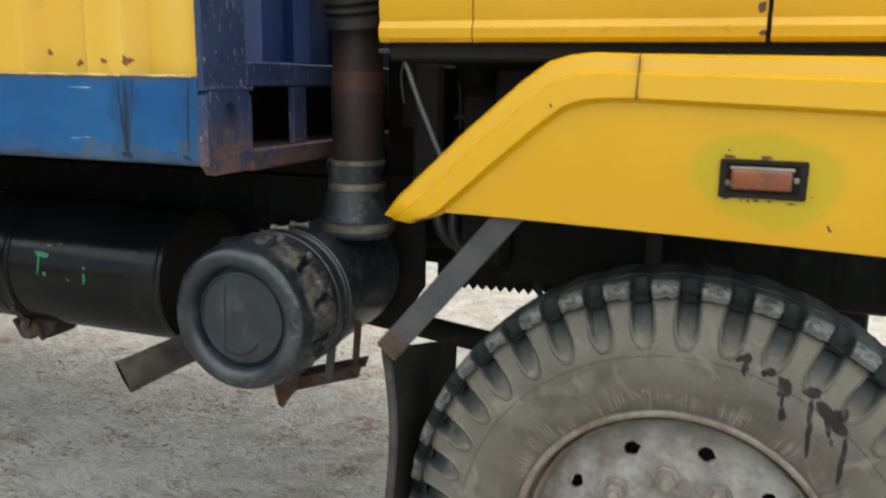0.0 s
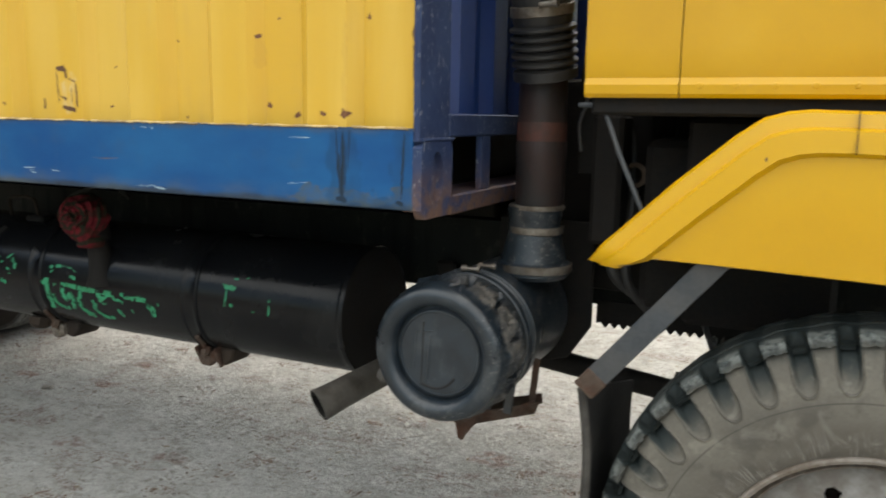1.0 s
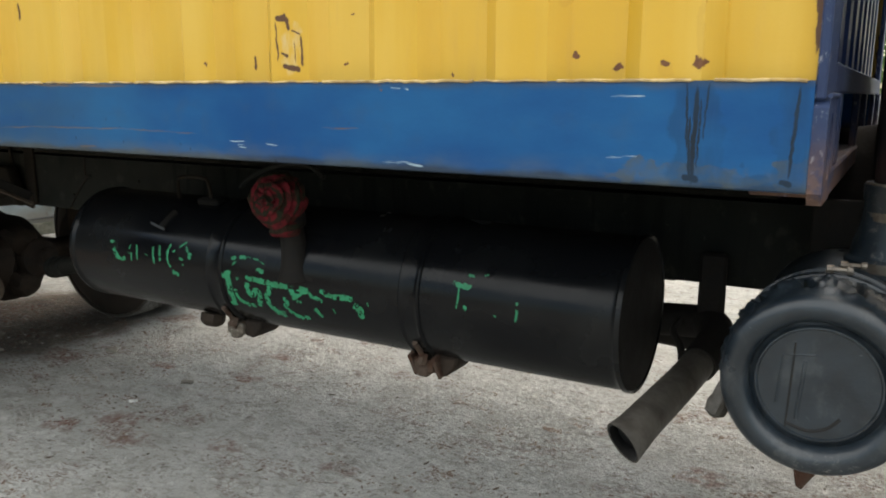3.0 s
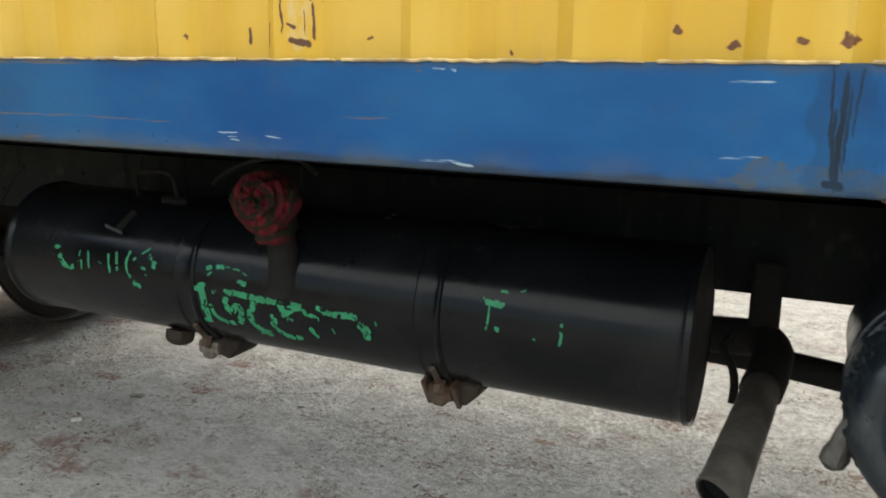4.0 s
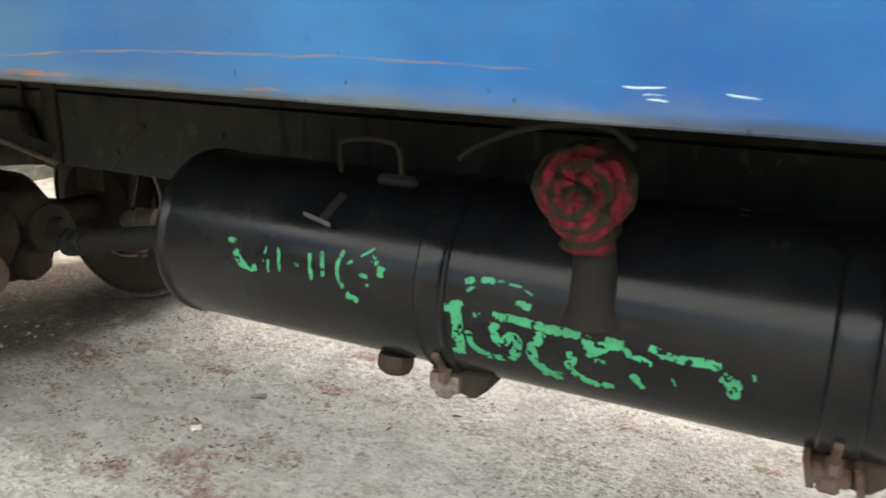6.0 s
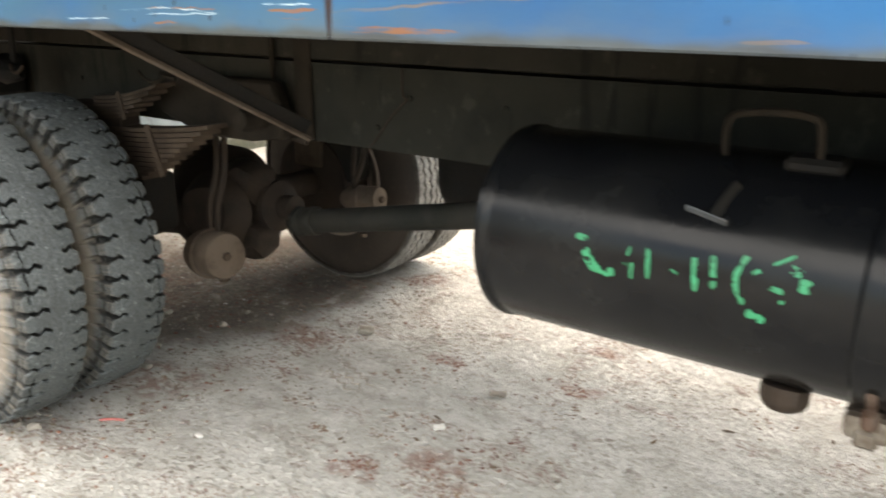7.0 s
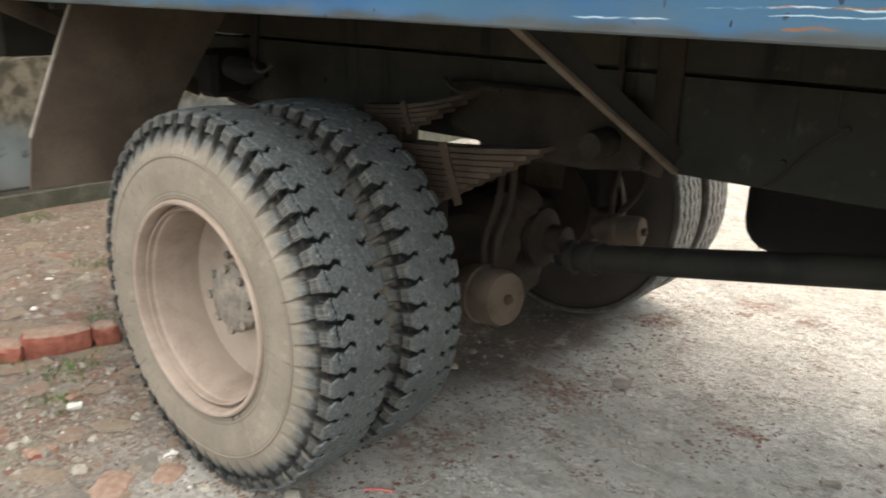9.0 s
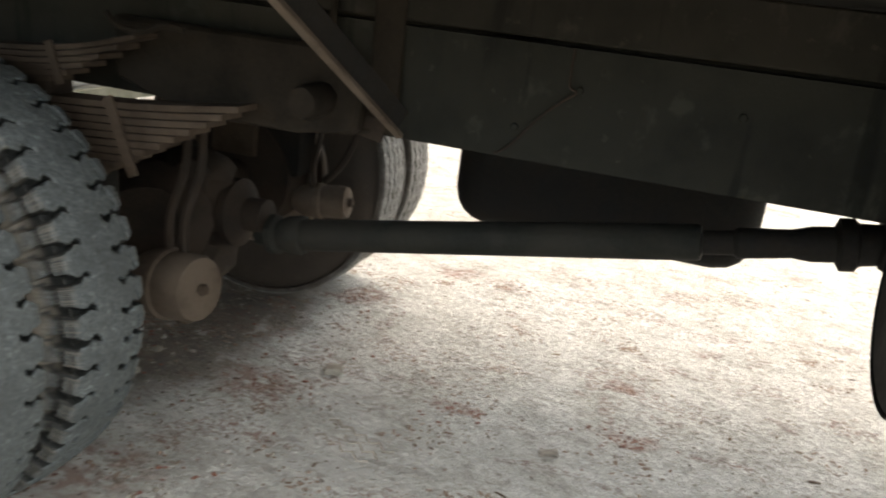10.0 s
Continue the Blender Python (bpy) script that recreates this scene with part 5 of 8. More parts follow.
front_wheel(0.215, 0, "front wheel with a muddy lugged tyre")
front_wheel(FAR - 0.215, 180, "front wheel with a muddy lugged tyre")
rear_wheel(0.192, 0, TYRE_R, True, "outer dual rear wheel, tan dished rim and worn tyre")
rear_wheel(0.462, 180, TYRE_R, False, "inner dual rear wheel with worn dusty tyre")
rear_wheel(FAR - 0.462, 0, TYRE_X, False, "inner dual rear wheel with zigzag ribbed tyre")
rear_wheel(FAR - 0.192, 180, TYRE_X, True, "outer dual rear wheel with zigzag ribbed tyre")


# ---------------------------------------------------------------- chassis, axles, springs
MID = FAR / 2


def make_chassis():
    for y, s in ((0.85, 1), (FAR - 0.85, -1)):
        bm = bmesh.new()
        out = [(y, 0.92), (y, 1.155), (y + s * 0.07, 1.155), (y + s * 0.07, 1.147), (y + s * 0.008, 1.147), (y + s * 0.008, 0.928), (y + s * 0.07, 0.928), (y + s * 0.07, 0.92)]
        bm.verts.ensure_lookup_table()
        ends = [[bm.verts.new((x, py, pz)) for py, pz in out] for x in (BACK + 0.1, 1.95)]
        for i in range(len(out)):
            j = (i + 1) % len(out)
            bm.faces.new((ends[0][i], ends[0][j], ends[1][j], ends[1][i]))
        bm.faces.new(ends[0]), bm.faces.new(ends[1])
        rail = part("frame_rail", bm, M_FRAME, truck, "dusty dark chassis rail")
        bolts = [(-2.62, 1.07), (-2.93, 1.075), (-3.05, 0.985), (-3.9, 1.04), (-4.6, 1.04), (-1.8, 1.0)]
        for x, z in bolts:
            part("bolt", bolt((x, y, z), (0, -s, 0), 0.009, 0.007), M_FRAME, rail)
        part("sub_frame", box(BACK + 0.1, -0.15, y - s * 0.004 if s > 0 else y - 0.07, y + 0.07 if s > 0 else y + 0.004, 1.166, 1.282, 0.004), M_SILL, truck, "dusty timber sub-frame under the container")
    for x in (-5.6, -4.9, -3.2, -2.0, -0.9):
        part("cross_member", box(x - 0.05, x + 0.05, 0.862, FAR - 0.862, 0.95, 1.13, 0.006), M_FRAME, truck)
    # plate bracket and clamp bolt where the side brace meets the rail
    part("rail_bracket", box(-3.372, -3.305, 0.835, 0.849, 0.925, 1.27, 0.003), M_MUDDY, truck, "dusty steel bracket plate")
    part("rail_bracket", bar((-3.44, 0.84, 0.95), (-3.33, 0.84, 0.93), 0.05, 0.014, (0, 1, 0)), M_AXLE, truck)
    part("clamp_rod", tube([(-3.465, 0.835, 1.27), (-3.465, 0.832, 1.0), (-3.46, 0.83, 0.945), (-3.435, 0.83, 0.920), (-3.36, 0.84, 0.928)], 0.008, 8), M_MUDDY, truck, "dusty bent clamp rod")
    # lit edge and unlit web of one angle iron, set by two colours
    brace = part("side_brace", bar((-3.307, 0.120, 1.293), (-3.280, 0.800, 0.935), 0.012, 0.016, (0.9, 0.2, 0.1)), M_CHAMBER, truck, "dusty angle-iron side brace")
    part("brace_web", bar((-3.301, 0.160, 1.298), (-3.276, 0.792, 0.967), 0.006, 0.048, (0.40, 0.42, 0.82)), M_DARK, brace, "brace web coloured dark as its unlit side")
    bm = bar((-5.15, 0.035, 1.277), (-5.32, 0.82, 0.945), 0.062, 0.006, (0.9, 0.2, 0.1))
    part("side_brace", bm, M_CHAMBER, truck, "dusty angle-iron side brace")
    part("wire", tube([(-2.951, 0.842, 1.155), (-2.950, 0.841, 1.085), (-2.935, 0.840, 1.072), (-2.96, 0.840, 1.05), (-3.001, 0.841, 1.012), (-3.055, 0.841, 0.946), (-3.085, 0.846, 0.925)], 0.0025, 6), M_AXLE, truck, "thin muddy wire down the chassis rail")
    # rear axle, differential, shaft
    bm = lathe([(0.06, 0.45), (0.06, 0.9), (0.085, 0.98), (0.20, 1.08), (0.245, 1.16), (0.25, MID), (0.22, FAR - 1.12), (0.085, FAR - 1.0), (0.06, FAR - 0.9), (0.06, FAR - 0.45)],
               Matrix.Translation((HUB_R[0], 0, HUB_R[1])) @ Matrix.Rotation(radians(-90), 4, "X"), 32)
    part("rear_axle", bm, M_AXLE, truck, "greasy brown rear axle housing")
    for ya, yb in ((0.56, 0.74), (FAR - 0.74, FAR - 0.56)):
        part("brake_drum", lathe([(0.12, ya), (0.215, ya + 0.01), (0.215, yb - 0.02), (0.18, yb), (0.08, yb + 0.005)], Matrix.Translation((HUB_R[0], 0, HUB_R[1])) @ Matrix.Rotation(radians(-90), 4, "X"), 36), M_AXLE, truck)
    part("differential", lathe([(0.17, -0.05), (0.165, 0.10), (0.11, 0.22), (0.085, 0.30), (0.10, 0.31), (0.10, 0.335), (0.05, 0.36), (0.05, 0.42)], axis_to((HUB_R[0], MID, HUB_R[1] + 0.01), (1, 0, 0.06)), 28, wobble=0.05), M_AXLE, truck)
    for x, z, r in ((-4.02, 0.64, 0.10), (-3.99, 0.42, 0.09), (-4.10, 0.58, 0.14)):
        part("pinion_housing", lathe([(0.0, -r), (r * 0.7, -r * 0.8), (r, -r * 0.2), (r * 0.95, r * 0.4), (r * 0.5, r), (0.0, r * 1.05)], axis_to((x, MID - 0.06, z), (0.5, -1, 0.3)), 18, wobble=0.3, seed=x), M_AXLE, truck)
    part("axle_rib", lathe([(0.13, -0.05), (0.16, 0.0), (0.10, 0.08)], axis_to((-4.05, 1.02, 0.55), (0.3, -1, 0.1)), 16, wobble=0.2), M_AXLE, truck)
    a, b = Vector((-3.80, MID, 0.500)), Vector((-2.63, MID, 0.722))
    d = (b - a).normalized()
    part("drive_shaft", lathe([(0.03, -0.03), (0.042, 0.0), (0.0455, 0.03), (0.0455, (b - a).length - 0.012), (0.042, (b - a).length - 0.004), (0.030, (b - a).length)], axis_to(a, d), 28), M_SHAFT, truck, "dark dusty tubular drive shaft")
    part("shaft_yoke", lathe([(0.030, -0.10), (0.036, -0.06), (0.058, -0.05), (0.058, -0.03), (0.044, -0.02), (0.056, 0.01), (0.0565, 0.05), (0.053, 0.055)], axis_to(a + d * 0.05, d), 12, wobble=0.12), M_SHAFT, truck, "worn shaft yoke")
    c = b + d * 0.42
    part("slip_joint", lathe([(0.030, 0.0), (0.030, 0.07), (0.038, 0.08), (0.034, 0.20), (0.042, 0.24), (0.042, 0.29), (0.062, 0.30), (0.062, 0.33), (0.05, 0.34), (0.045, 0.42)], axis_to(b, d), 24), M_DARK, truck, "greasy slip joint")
    part("joint_yoke", box(c.x - 0.04, c.x + 0.07, MID - 0.065, MID + 0.065, c.z - 0.055, c.z + 0.055, 0.015, 2), M_DARK, truck)
    e = Vector((-0.35, MID, 0.96))
    part("drive_shaft", lathe([(0.05, 0.0), (0.05, (e - c).length)], axis_to(c, (e - c).normalized()), 24), M_FRAME, truck)
    # brake chambers with their hoses
    for y, s in ((0.885, 1), (FAR - 0.885, -1)):
        x0, zc = (-3.95, 0.44) if s > 0 else (-3.93, 0.49)
        y = y if s > 0 else FAR - 0.82
        k = 0.95 if s > 0 else 0.62
        bm = lathe([(r * k, h) for r, h in ((0.05, -0.03), (0.082, 0.0), (0.090, 0.02), (0.090, 0.05), (0.098, 0.055), (0.098, 0.075), (0.090, 0.08), (0.092, 0.145), (0.084, 0.165), (0.0, 0.168))], axis_to((x0, y - 0.02 * s, zc), (1, -0.12 * s, 0.10)), 32)
        ch = part("brake_chamber", bm, M_CHAMBER, truck, "round dust-covered brake chamber")
        tip = Matrix(axis_to((x0, y - 0.02 * s, zc), (1, -0.12 * s, 0.10))) @ Vector((0, 0, 0.165))
        part("bolt", bolt(tip, (1, -0.12 * s, 0.10), 0.016, 0.018), M_DUSTY, ch)
        part("drain_plug", lathe([(0.02, 0), (0.02, 0.015), (0, 0.02)], axis_to((x0 + 0.09, y, 0.352), (0, 0, -1)), 8), M_DUSTY, ch)
        for k in ((0, 0.045) if s > 0 else (0.0,)):
            part("air_hose", tube([(x0 + 0.05 + k, y - s * 0.01, 0.53), (x0 + 0.045 + k, y, 0.62), (x0 + 0.075 + k, y + s * 0.02, 0.76), (x0 + 0.05 + k, y + s * 0.05, 0.95)], 0.011, 8), M_AXLE, ch, "dusty air hose")
    part("air_hose", tube([(-3.62, FAR - 0.95, 0.95), (-3.66, FAR - 0.97, 0.80), (-3.72, FAR - 0.95, 0.68), (-3.80, FAR - 0.9, 0.60)], 0.012, 8), M_AXLE, truck)
    # leaf packs: main and helper, each leaf its own piece
    for y in (0.70, FAR - 0.70):
        pack = part("leaf_spring", box(-4.33, -4.15, y - 0.05, y + 0.05, 0.59, 0.735, 0.008), M_DUSTY, truck, "dusty multi-leaf rear spring")
        for i in range(11):
            half = 0.66 - 0.038 * i
            z = 0.900 - 0.0165 * i
            bm = bmesh.new()
            rows = []
            for k in range(17):
                x = -half + 2 * half * k / 16
                lift = 0.075 * (x / 0.8) ** 2
                rows.append([bm.verts.new((-4.24 + x, y + w, z + lift + h)) for w, h in ((-0.038, 0), (0.038, 0), (0.038, 0.0135), (-0.038, 0.0135))])
            for p, q in zip(rows, rows[1:]):
                for j in range(4):
                    bm.faces.new((p[j], p[(j + 1) % 4], q[(j + 1) % 4], q[j]))
            bm.faces.new(rows[0]), bm.faces.new(rows[-1])
            part("leaf", bm, M_DUSTY, pack, smooth=30)
        for x in (-3.86, -4.62):
            part("spring_clip", bar((x - 0.035 * (1 if x > -4.2 else -1), y - 0.045, 0.94), (x + 0.03 * (1 if x > -4.2 else -1), y - 0.045, 0.775), 0.028, 0.006, (0, 1, 0)), M_DUSTY, pack)
        helper = part("helper_spring", box(-4.40, -4.06, y - 0.036, y + 0.045, 0.905, 0.985, 0.006), M_AXLE, truck, "dusty helper spring pack")
        for i in range(6):
            half = 0.41 - 0.045 * i
            z = 1.002 - 0.0135 * i
            bm = bmesh.new()
            rows = []
            for k in range(11):
                x = 0.03 + (half - 0.03) * k / 10
                rows.append([bm.verts.new((-4.24 + x, y + w, z + 0.095 * (x / 0.5) ** 2 + h)) for w, h in ((-0.036, 0), (0.036, 0), (0.036, 0.011), (-0.036, 0.011))])
            for p, q in zip(rows, rows[1:]):
                for j in range(4):
                    bm.faces.new((p[j], p[(j + 1) % 4], q[(j + 1) % 4], q[j]))
            bm.faces.new(rows[0]), bm.faces.new(rows[-1])
            part("leaf", bm, M_DUSTY, helper, smooth=30)
        part("spring_clip", bar((-4.05, y - 0.042, 1.037), (-4.02, y - 0.042, 0.947), 0.022, 0.006, (0, 1, 0)), M_DUSTY, helper)
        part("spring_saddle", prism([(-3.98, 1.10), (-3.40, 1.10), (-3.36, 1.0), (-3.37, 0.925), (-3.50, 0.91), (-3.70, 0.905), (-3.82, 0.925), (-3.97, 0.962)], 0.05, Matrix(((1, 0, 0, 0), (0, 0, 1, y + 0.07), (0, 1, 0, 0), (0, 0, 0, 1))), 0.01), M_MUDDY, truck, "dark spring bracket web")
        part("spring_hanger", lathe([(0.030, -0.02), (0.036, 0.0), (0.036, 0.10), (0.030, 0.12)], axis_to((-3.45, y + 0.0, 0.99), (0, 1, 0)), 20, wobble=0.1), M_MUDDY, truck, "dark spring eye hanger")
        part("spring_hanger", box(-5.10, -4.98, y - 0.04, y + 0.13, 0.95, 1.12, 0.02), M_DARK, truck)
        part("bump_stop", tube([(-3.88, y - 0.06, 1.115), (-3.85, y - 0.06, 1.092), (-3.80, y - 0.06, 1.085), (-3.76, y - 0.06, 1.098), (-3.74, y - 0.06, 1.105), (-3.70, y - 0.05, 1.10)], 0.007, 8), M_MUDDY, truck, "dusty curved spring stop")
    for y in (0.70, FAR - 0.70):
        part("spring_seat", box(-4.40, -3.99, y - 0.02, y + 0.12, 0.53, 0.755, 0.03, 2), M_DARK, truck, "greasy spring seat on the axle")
    # invented lump that closes a bright gap above the axle housing
    part("axle_gap_blocker", lathe([(0.10, -0.12), (0.13, -0.06), (0.12, 0.05), (0.05, 0.10)], axis_to((-4.34, 1.20, 0.68), (0.1, 0, 1)), 16, wobble=0.25), M_AXLE, truck, "greasy lump added to block the gap above the axle")
    # front axle, springs, gearbox and engine
    part("front_axle", box(HUB_F[0] - 0.06, HUB_F[0] + 0.06, 0.34, FAR - 0.34, 0.42, 0.54, 0.015), M_DARK, truck)
    for y in (0.80, FAR - 0.80):
        pack = part("leaf_spring", box(0.86, 1.06, y - 0.045, y + 0.045, 0.54, 0.62, 0.006), M_DARK, truck, "dark front leaf spring")
        for i in range(6):
            half = 0.50 - 0.06 * i
            part("leaf", tube([(HUB_F[0] - half, y, 0.70 + 0.10 * (half / 0.72) ** 2 - 0.015 * i), (HUB_F[0], y, 0.66 - 0.015 * i), (HUB_F[0] + half, y, 0.70 + 0.10 * (half / 0.72) ** 2 - 0.015 * i)], 0.010, 6, 6), M_DARK, pack)
    part("steering_rod", tube([(-0.52, 0.92, 0.745), (-0.2, 0.92, 0.725), (0.28, 0.93, 0.668), (0.80, 0.95, 0.60)], 0.036, 12), M_DARK, truck, "dark steel rod under the chassis")
    part("gearbox", lathe([(0.10, 0.0), (0.19, 0.05), (0.21, 0.30), (0.25, 0.55), (0.29, 0.68), (0.29, 0.78)], axis_to((-0.40, MID, 1.12), (1, 0, 0)), 20, wobble=0.06), M_DARK, truck)
    part("engine_block", box(0.38, 1.75, 0.92, FAR - 0.92, 0.86, 1.50, 0.05, 2), M_DARK, truck)
    part("engine_sump", box(0.55, 1.4, 1.02, FAR - 1.02, 0.72, 0.88, 0.04, 2), M_DARK, truck)


make_chassis()


# ---------------------------------------------------------------- fuel tank with worn green marks
TY, TZ, TR = 0.519, 0.899, 0.194


def tank_surface(x, z, lift=0.0):
    r = TR + lift
    z = min(max(z, TZ - TR * 0.98), TZ + TR * 0.98)
    return Vector((x, TY - math.sqrt(r * r - (z - TZ) ** 2), z))


def stroke(tank, w, line):
    """One worn brush stroke along a line on the tank: a ragged ribbon with flaked holes."""
    pts = [p.xz for p in smooth_line([(x, 0, z) for x, z in line], 12)]
    run, even = [pts[0]], 0.003
    for p, q in zip(pts, pts[1:]):
        n = max(1, int((q - p).length / even))
        run += [p.lerp(q, (k + 1) / n) for k in range(n)]
    across = 7 if w > 0.004 else 3
    bm = bmesh.new()
    rows = []
    for k, p in enumerate(run):
        d = (run[min(k + 1, len(run) - 1)] - run[max(k - 1, 0)]).normalized()
        end = min(1.0, 0.55 + 0.25 * min(k, len(run) - 1 - k))
        row = []
        for j in range(across + 1):
            v = (2 * j / across - 1) * end
            v *= w * (1.0 + 0.55 * noise.noise((p.x * 130, p.y * 130, 3.0 + (v > 0) * 5)))
            x, z = p.x - d.y * v, p.y + d.x * v
            row.append((bm.verts.new(tank_surface(x, z, 0.0012)), x, z, abs(v) / w))
        rows.append(row)
    for a, b in zip(rows, rows[1:]):
        for j in range(across):
            _, x, z, e = a[j]
            if noise.noise((x * 75, z * 75, 1.0)) + 0.5 * noise.noise((x * 190, z * 190, 4.0)) > 0.33 - 0.12 * e:
                continue
            bm.faces.new((a[j][0], b[j][0], b[j + 1][0], a[j + 1][0]))
    bmesh.ops.delete(bm, geom=[v for v in bm.verts if not v.link_faces], context="VERTS")
    if bm.faces:
        part("paint_stroke", bm, M_GREEN, tank, "worn green paint stroke")


def make_tank():
    x0, x1 = -2.345, -0.405
    along_x = axis_to((x0, TY, TZ), (1, 0, 0))
    length = x1 - x0
    prof = [(0.0, 0.028), (0.10, 0.026), (0.165, 0.016), (TR - 0.010, 0.004), (TR + 0.003, -0.006), (TR + 0.004, 0.006), (TR, 0.012), (TR - 0.002, 0.020), (TR, 0.028),
            (TR, 0.66), (TR, 1.34), (TR, length - 0.028), (TR - 0.002, length - 0.020), (TR, length - 0.012), (TR + 0.004, length - 0.006), (TR + 0.003, length + 0.006),
            (TR - 0.010, length - 0.004), (0.165, length - 0.016), (0.10, length - 0.026), (0.0, length - 0.028)]
    tank = part("fuel_tank", lathe(prof, along_x, 96), M_TANK, truck, "glossy black cylindrical fuel tank", smooth=30)
    # dark discs over both ends carry their shade as colour
    for x, s in ((x0, -1), (x1, 1)):
        part("tank_end", lathe([(TR - 0.004, 0.0), (TR - 0.012, 0.003), (0.15, -0.004), (0.0, -0.008)], axis_to((x + s * 0.002, TY, TZ), (s, 0, 0)), 64), M_DARK, tank, "dull dark disc that gives the tank end its shade")
    # two straps, each with a clamp and a bracket foot below
    for x in (-1.665, -0.965):
        strap = part("tank_strap", lathe([(TR + 0.001, -0.033), (TR + 0.005, -0.031), (TR + 0.008, -0.027), (TR + 0.005, -0.021), (TR + 0.004, -0.015), (TR + 0.004, 0.015), (TR + 0.005, 0.021), (TR + 0.008, 0.027), (TR + 0.005, 0.031), (TR + 0.001, 0.033)],
                                          axis_to((x, TY, TZ), (1, 0, 0)), 96, closed=True), M_TANK, tank, "black steel strap with raised edges")
        part("strap_rod", tube([tank_surface(x, TZ - 0.12, 0.008), tank_surface(x, TZ - 0.16, 0.012), Vector((x, TY - 0.10, TZ - 0.215))], 0.008, 8, 4), M_RUSTY, strap)
        part("clamp_nut", bolt((x, TY - 0.115, TZ - 0.165), (0, -0.5, -1), 0.014, 0.03), M_RUSTY, strap)
        bm = box(x - 0.040, x + 0.030, TY - 0.115, TY - 0.075, TZ - 0.222, TZ - 0.18, 0.010, 2)
        box(x - 0.022, x + 0.014, TY - 0.120, TY - 0.090, TZ - 0.232, TZ - 0.20, 0.006, bm=bm)
        part("strap_clamp", bm, M_CLAMP if x < -1.5 else M_RUSTY, strap, "grimy strap clamp")
        if x > -1.5:
            for o in (-0.042, 0.034):
                part("clamp_ear", bar((x + o, TY - 0.105, TZ - 0.165), (x + o + 0.012, TY - 0.085, TZ - 0.226), 0.012, 0.05, (0, 1, 0.2), 0.002), M_RUSTY, strap)
        foot = prism([(-0.045, 0.0), (0.0, -0.040), (0.055, -0.052), (0.088, -0.022), (0.096, 0.012)], 0.11, Matrix(((1, 0, 0, x), (0, 0, 1, TY - 0.10), (0, 1, 0, TZ - 0.178), (0, 0, 0, 1))), 0.006)
        part("bracket_foot", foot, M_AXLE, tank, "grimy dark bracket foot")
        bm = prism([(-0.02, 0.03), (0.33, 0.0), (0.33, 0.30), (0.26, 0.30), (0.22, 0.02), (0.10, -0.02), (0.02, -0.012)], 0.055, Matrix(((0, 0, 1, x - 0.027), (1, 0, 0, TY - 0.06), (0, 1, 0, TZ - 0.205), (0, 0, 0, 1))), 0.004)
        part("tank_bracket", bm, M_DARK, tank, "dark bracket foot under the tank")
    for x in (-1.80,):
        part("drain_plug", lathe([(0.040, 0.0), (0.040, 0.022), (0.034, 0.034), (0.020, 0.042), (0, 0.044)], axis_to((x, TY - 0.075, TZ - 0.180), (0, -0.25, -1)), 8), M_AXLE, tank, "grimy hexagonal plug")
    # filler neck, breather pipes and a tab
    part("filler_neck", lathe([(0.060, -0.045), (0.054, -0.032), (0.045, -0.01), (0.037, 0.04), (0.034, 0.10), (0.044, 0.11), (0.044, 0.15), (0.0, 0.152)], axis_to((-1.362, TY - 0.168, TZ + 0.058), (-0.05, -0.10, 1)), 28), M_DARK, tank, "dark filler neck")
    part("breather_pipe", tube([(-1.945, 0.46, 1.09), (-1.945, 0.455, 1.135), (-1.93, 0.45, 1.158), (-1.88, 0.45, 1.166), (-1.83, 0.45, 1.165), (-1.805, 0.45, 1.155), (-1.80, 0.455, 1.12), (-1.80, 0.46, 1.085)], 0.0065, 10), M_MUDDY, tank, "grey bent breather pipe")
    part("breather_base", box(-1.85, -1.76, 0.44, 0.51, 1.075, 1.10, 0.008), M_DARK, tank)
    part("fuel_pipe", tube([(-1.68, 0.47, 1.14), (-1.65, 0.465, 1.165), (-1.56, 0.455, 1.205), (-1.47, 0.45, 1.225), (-1.39, 0.45, 1.225), (-1.34, 0.46, 1.19)], 0.007, 10), M_SHAFT, tank, "dusty curved fuel pipe")
    bm = bar(tank_surface(-1.965, 1.020, 0.012), tank_surface(-1.895, 1.006, 0.010), 0.012, 0.003, (0, 1, 0.4))
    part("tank_tab", bm, M_STRUT, tank, "bent scratched metal tab")
    bm = bar(tank_surface(-1.92, 1.012, 0.006), tank_surface(-1.90, 1.058, 0.004), 0.018, 0.006, (0, 1, 0.6))
    part("tank_tab", bm, M_DARK, tank)
